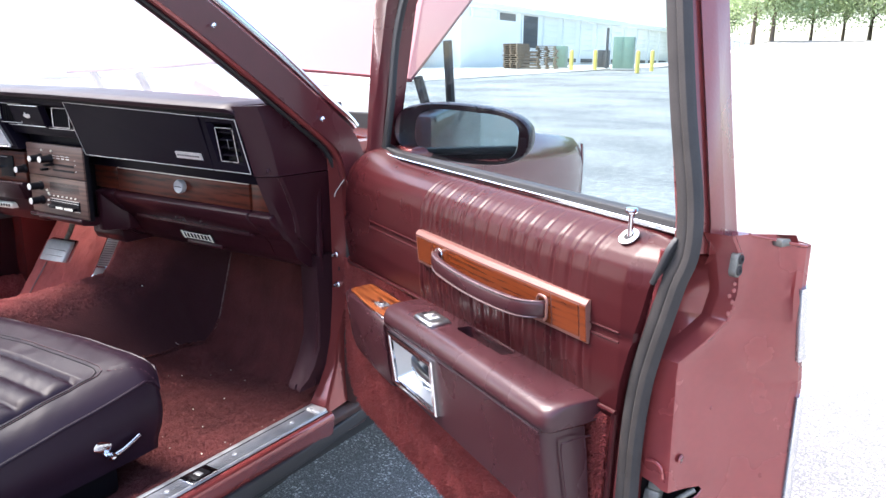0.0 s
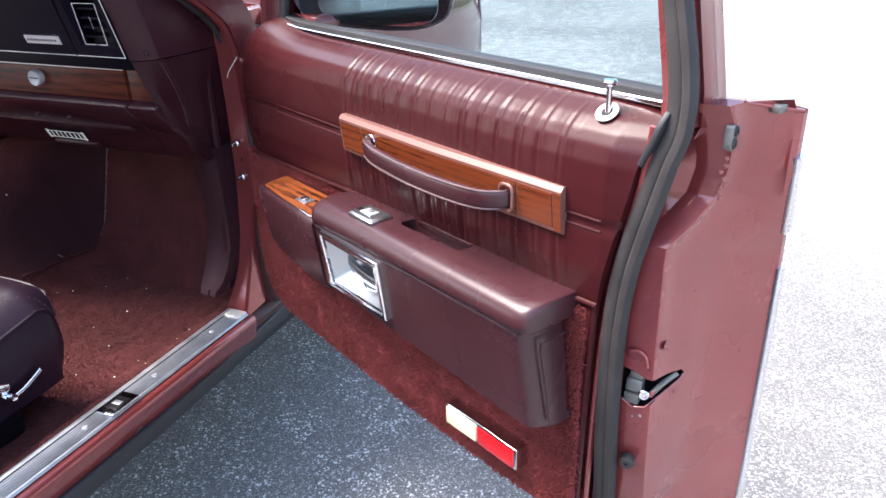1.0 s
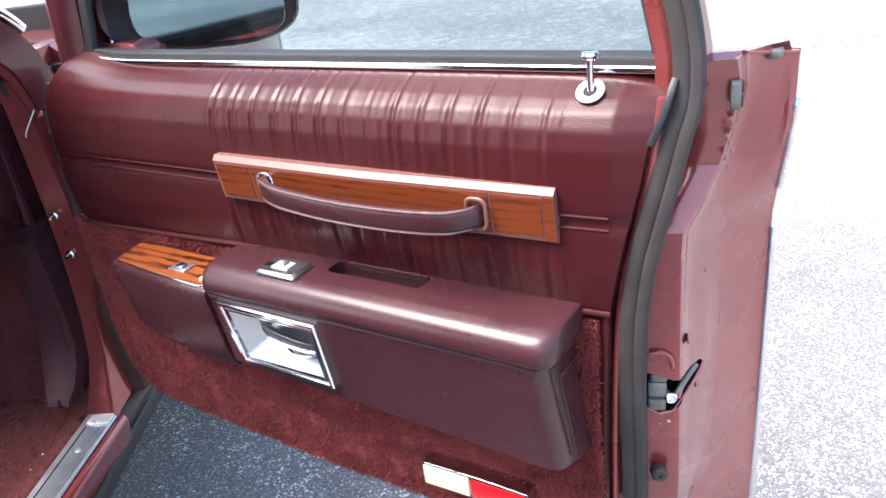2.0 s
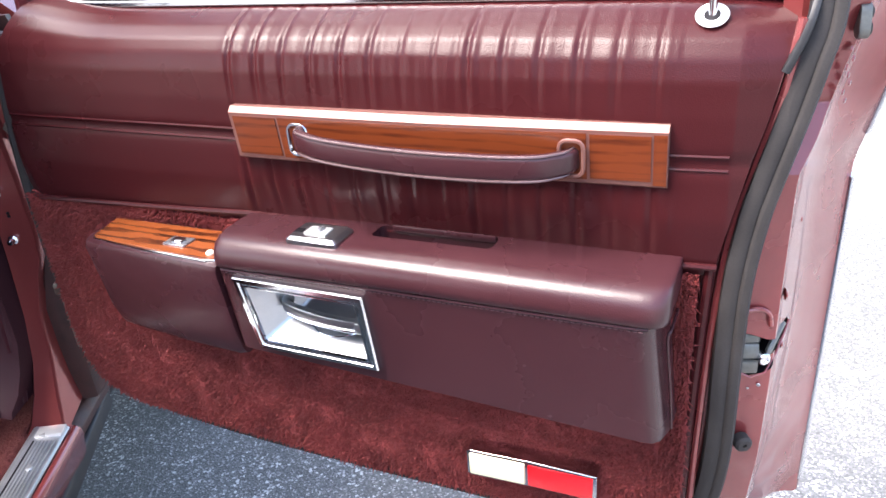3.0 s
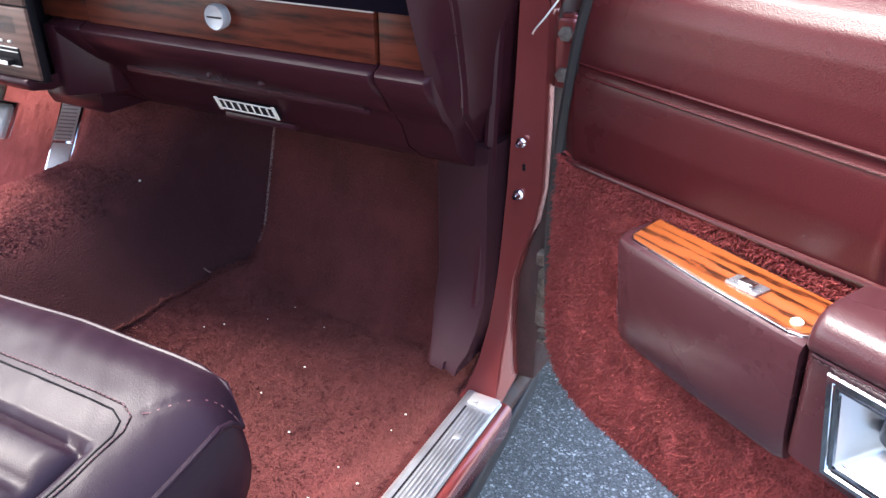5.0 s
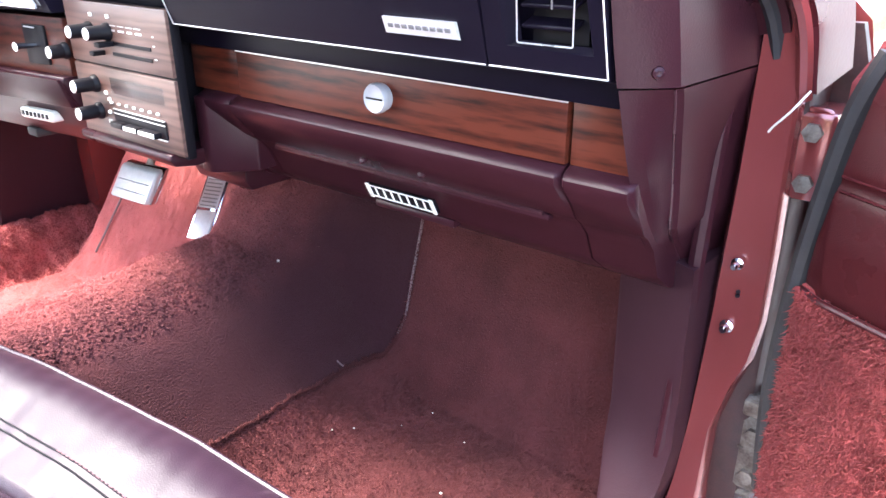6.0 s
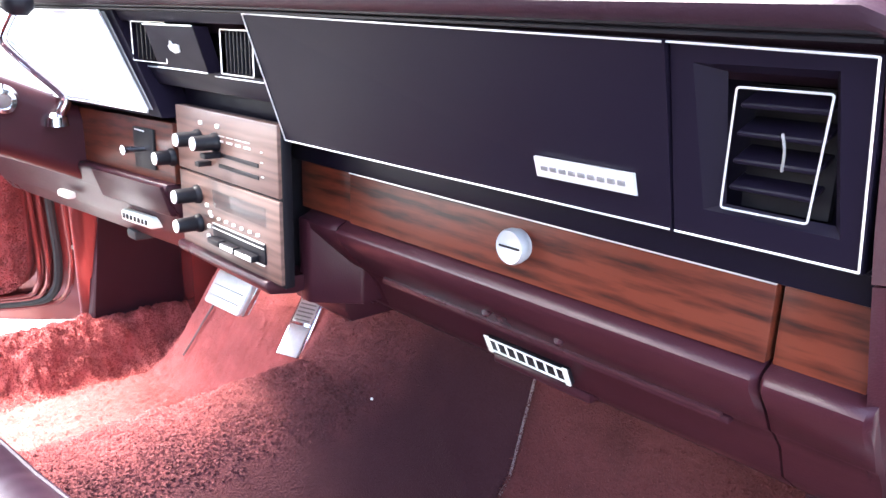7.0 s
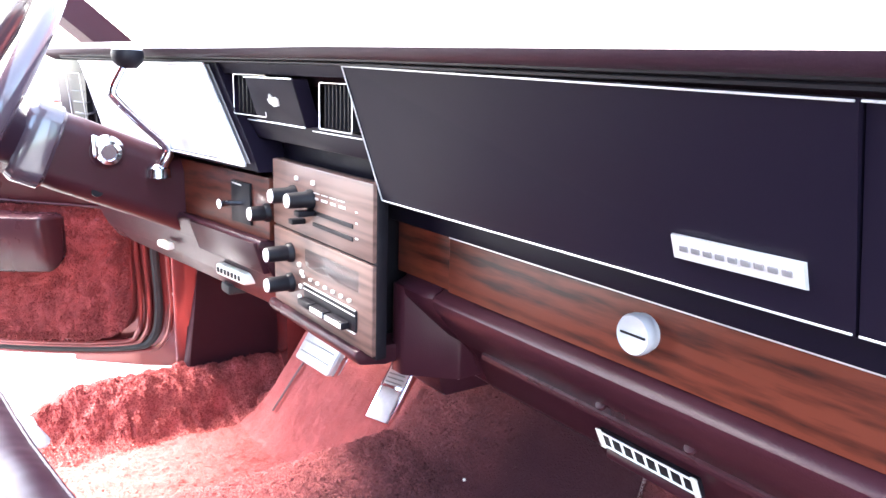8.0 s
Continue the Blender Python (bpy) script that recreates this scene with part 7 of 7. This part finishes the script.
seat = build_seat()
lev = part("recline_lever", tube(smooth_path([(0.676, -0.303, 0.450), (0.690, -0.297, 0.442), (0.694, -0.275, 0.445), (0.692, -0.241, 0.457)]), 0.0040, 10, (0, 1, 0)), M_CHROME, seat, "chrome recline lever")
part("lever_boss", prism([(a, b) for a, b in rounded(0.034, 0.020, 0.008)], 0, 0.012, "z", 0.003), M_CHROME, lev).matrix_basis = pose(0.676, -0.305, 0.460, 0, 90, 0) @ pose(0, 0, 0, 0, 0, 62)
part("lever_tip", lathe([(0, -0.006), (0.007, -0.006), (0.008, 0.004), (0.005, 0.009), (0, 0.010)], 16, pose(0.690, -0.295, 0.441, 0, 70, 0)), M_CHROME, lev)
part("seat_track", bm_box(0.585, 0.62, -0.5, -0.25, 0.352, 0.366, 0.004), M_DARK, seat, "dark seat runner")


# ---------------------------------------------------------------- driver's door, open on the far side
ddoor = tagged(empty("driver_door", pose(-0.655, 0.17, 0, 0, 0, 0)), "open maroon driver's door with carpeted lower trim", "car door")
tmp = empty("tmp_door")
build_door(tmp, False)
for o in list(tmp.children_recursive):
    o.data.transform(Matrix.Diagonal((-1, 1, 1, 1)))
    o.data.flip_normals()
    if o.parent == tmp:
        o.parent = ddoor
bpy.data.objects.remove(tmp)
ddoor.matrix_basis = pose(-0.72, 0.075, 0, 0, 0, 50)
for off, w, r, mm, nm in ((0.0, 0.004, 0.0055, M_PAINT, "pressed_ridge"), (0.016, 0.000, 0.0055, M_PAINT, "pressed_ridge"), (0.034, -0.004, 0.0085, M_RUBBER, "weather_seal"), (0.058, -0.010, 0.0060, M_PAINT, "pressed_ridge")):
    pts = smooth_path([(0.070 - off, 0.92), (0.064 - off, 0.72), (0.060 - off, 0.60), (0.058 - off, 0.50), (0.068 - off * 0.8, 0.452 - off * 0.4), (0.105 - off * 0.3, 0.432 - off * 0.45), (0.30, 0.421 - off * 0.45), (0.80, 0.420 - off * 0.45)])
    part(nm, tube([(-p[0], -w, p[1]) for p in pts], r, 8, (0, 1, 0)), mm, ddoor)
part("hinge_face", prism([(0.03, 0.030), (0.03, 0.012), (-0.07, 0.010), (-0.22, 0.012), (-0.20, 0.06), (0.0, 0.08)], 0.375, 0.92, "z", 0.006), M_PAINT, ddoor, "maroon painted hinge end")
part("check_arm", tube([(0.022, 0.008, 0.56), (0.030, 0.0, 0.545), (0.010, 0.002, 0.535)], 0.006, 8), M_STEEL, ddoor)


# ---------------------------------------------------------------- warehouse, yard things and trees
def build_warehouse():
    wh = tagged(empty("warehouse", pose(0, 0, 0.5)), "long white metal-clad warehouse with dock doors", "building")
    X, Z0 = -28.0, 0.0
    part("wall", bm_box(X - 12, X, 14, 150, -0.5, 4.7, 0.02), M_BUILD, wh, "white ribbed metal wall")
    part("roof", prism([(X - 12.3, 4.7), (X + 0.35, 4.7), (X + 0.35, 5.05), (X - 6, 5.5), (X - 12.3, 5.0)], 13.8, 150.2, "y"), M_BUILD, wh, "pale metal roof edge")
    part("gutter", bm_box(X + 0.32, X + 0.5, 13.8, 150.2, 4.62, 4.78, 0.02), M_BUILD, wh)
    for k in range(26):
        y = 41 + 4.2 * k
        d = part("dock_door", bm_box(X - 0.05, X + 0.06, y, y + 2.9, 1.9, 4.5, 0.02), M_DOCK if k in (3, 4) else M_BUILD, wh, "dock door")
        for j in range(5):
            part("door_panel", bm_box(X + 0.06, X + 0.09, y + 0.1, y + 2.8, 1.95 + 0.51 * j, 2.42 + 0.51 * j, 0.01), M_DOCK if k in (3, 4) else M_BUILD, d)
        part("door_jamb", bm_box(X, X + 0.14, y - 0.22, y - 0.02, 0.4, 4.6, 0.02), M_BUILD, wh)
        part("dock_bumper", bm_box(X, X + 0.25, y + 0.1, y + 2.8, 0.75, 1.10, 0.03), M_DOCK, wh, "black dock bumper")
    part("annex", bm_box(X - 0.2, X + 3.0, 43, 51.5, 0, 3.6, 0.03), M_BUILD, wh, "low white annex")
    return wh


build_warehouse()


def at(px, d):
    """A spot on the yard by bearing (degrees left of ahead) and distance from the car."""
    a = radians(px)
    x, y = 1.75 - d * math.sin(a), -0.94 + d * math.cos(a)
    return x, y, ground_z(x, y)


def build_pallets(px, d, n, seed, untidy):
    rng = random.Random(seed)
    x, y, z = at(px, d)
    st = tagged(empty("pallet_stack", pose(x, y, z, 0, 0, rng.uniform(-20, 20))), "stack of weathered wooden pallets on the yard", "pallets", "pallet stacks")
    for k in range(n):
        ox, oy, rz = rng.uniform(-untidy, untidy), rng.uniform(-untidy, untidy), rng.uniform(-8, 8) * untidy * 5
        bm = bmesh.new()
        for j in range(6):
            bm_box(-0.6, 0.6, -0.6 + 0.21 * j, -0.45 + 0.21 * j, 0.105, 0.128, bm=bm)
        for j in range(3):
            bm_box(-0.6 + 0.55 * j, -0.5 + 0.55 * j, -0.6, 0.6, 0.02, 0.105, bm=bm)
        for j in range(3):
            bm_box(-0.6, 0.6, -0.6 + 0.53 * j, -0.46 + 0.53 * j, 0.0, 0.02, bm=bm)
        p = part("pallet", bm, M_PALLET, st)
        p.matrix_basis = pose(ox, oy, 0.131 * k, 0, 0, rz)
    return st


build_pallets(27.2, 50, 12, 1, 0.05)
build_pallets(25.0, 50, 11, 2, 0.08)
x, y, z = at(26.2, 49.5)
lean_m = tagged(empty("leaning_pallet", pose(x, y, z, 68, 0, 40)), "weathered pallet leaning between the stacks", "pallets", "pallet stacks")
bm = bmesh.new()
for j in range(6):
    bm_box(-0.6, 0.6, 0.0 + 0.21 * j, 0.15 + 0.21 * j, 0.0, 0.03, bm=bm)
part("pallet", bm, M_PALLET, lean_m)


def build_cabinet(px, d, w, h, material, label):
    x, y, z = at(px, d)
    c = tagged(empty("utility_cabinet", pose(x, y, z, 0, 0, 15)), label, "utility box")
    part("case", bm_box(-w / 2, w / 2, -0.6, 0.6, 0.08, h, 0.03), material, c)
    part("plinth", bm_box(-w / 2 - 0.1, w / 2 + 0.1, -0.7, 0.7, 0, 0.09, 0.02), M_CONCRETE, c)
    for s in (-1, 1):
        part("door", bm_box(s * w / 4 - w / 5, s * w / 4 + w / 5, -0.64, -0.59, 0.2, h - 0.12, 0.01), material, c)
    return c


build_cabinet(19.5, 50, 1.25, 2.0, M_GREEN, "tall green metal transformer cabinet")
build_cabinet(24.0, 52, 0.8, 1.45, M_GREEN, "small green metal utility cabinet")
build_cabinet(20.9, 53, 0.7, 1.2, M_DOCK, "dark grey electrical box by the dock")
x, y, z = at(20.7, 52)
pole = tagged(empty("service_pole", pose(x, y, z)), "dark service mast beside the dock", "pole")
part("mast", tube([(0, 0, 0), (0, 0, 2.6)], 0.09, 10, (1, 0, 0)), M_DOCK, pole)
for px_, d_ in ((23.2, 47), (21.5, 49), (18.5, 44), (17.5, 48)):
    x, y, z = at(px_, d_)
    b_ = tagged(empty("bollard", pose(x, y, z)), "yellow painted steel bollard on the yard", "bollard", "yard bollards")
    part("post", lathe([(0, 0), (0.12, 0), (0.12, 1.1), (0.10, 1.18), (0.05, 1.22), (0, 1.23)], 16), M_YELLOW, b_)
apron = part("apron", sheet(6, 10, lambda a, b: (-28 + 12 * a, 20 + 90 * b, ground_z(-28 + 12 * a, 20 + 90 * b) + 0.03)), M_CONCRETE)
tagged(apron, "pale concrete apron before the dock doors", "pavement", kind="structure")


def build_tree(x, y, h, seed):
    rng = np.random.default_rng(seed)
    z0 = ground_z(x, y)
    t = tagged(empty("tree", pose(x, y, z0)), "broad green deciduous tree beyond the yard", "tree", "trees beyond the yard")
    limbs = bmesh.new()
    tube(smooth_path([(0, 0, -0.2), (0.05, 0.04, h * 0.25), (-0.05, 0.1, h * 0.6)], 3), 0.020 * h, 8, (1, 0, 0), limbs, scales=[1.2 - 0.12 * i for i in range(7)])
    cs = []
    for k in range(9):
        a, e = rng.uniform(0, 6.28), rng.uniform(0.3, 0.9)
        r = h * rng.uniform(0.18, 0.34)
        tip = Vector((r * math.cos(a), r * math.sin(a), h * (0.22 + 0.6 * e)))
        tube([(0, 0.04, h * rng.uniform(0.22, 0.45)), tip * 0.6 + Vector((0, 0, h * 0.16)), tip], 0.010 * h, 5, (1, 0, 0.2), limbs, scales=[1, 0.6, 0.2])
        cs.append(tip)
    part("trunk", limbs, M_BARK, t)
    n = 11000
    c = np.array([tuple(v) for v in cs] + [(0, 0, h * 0.75)])
    p = c[rng.integers(0, len(c), n)] + rng.normal(0, 1, (n, 3)) * np.array([0.15, 0.15, 0.12]) * h
    p = p[p[:, 2] > h * rng.uniform(0.04, 0.16, len(p))]
    n = len(p)
    s = 0.017 * h * rng.uniform(0.6, 1.3, (n, 1))
    d1 = rng.normal(0, 1, (n, 3))
    d1 /= np.linalg.norm(d1, axis=1)[:, None]
    d2 = np.cross(d1, rng.normal(0, 1, (n, 3)))
    d2 /= np.linalg.norm(d2, axis=1)[:, None]
    v = np.stack([p - d1 * s, p + d2 * s * 0.5, p + d1 * s, p - d2 * s * 0.5], 1).reshape(-1, 3)
    me = bpy.data.meshes.new("crown")
    me.from_pydata(v.tolist(), [], [(i, i + 1, i + 2, i + 3) for i in range(0, 4 * n, 4)])
    me.materials.append(M_LEAF)
    new("crown", me).parent = t
    return t


rt = random.Random(5)
for k in range(7):
    build_tree(3.0 + 4.6 * k - 12, -34.0 - rt.uniform(0, 9), 8.0 + rt.uniform(0, 3), 80 + k)
for k in range(20):
    a = 13.0 - 1.75 * k + rt.uniform(-0.5, 0.5)
    d = 105 + rt.uniform(-8, 14)
    x, y, z = at(a, d)
    build_tree(x, y, 10.5 + rt.uniform(-1.5, 3), 40 + k)
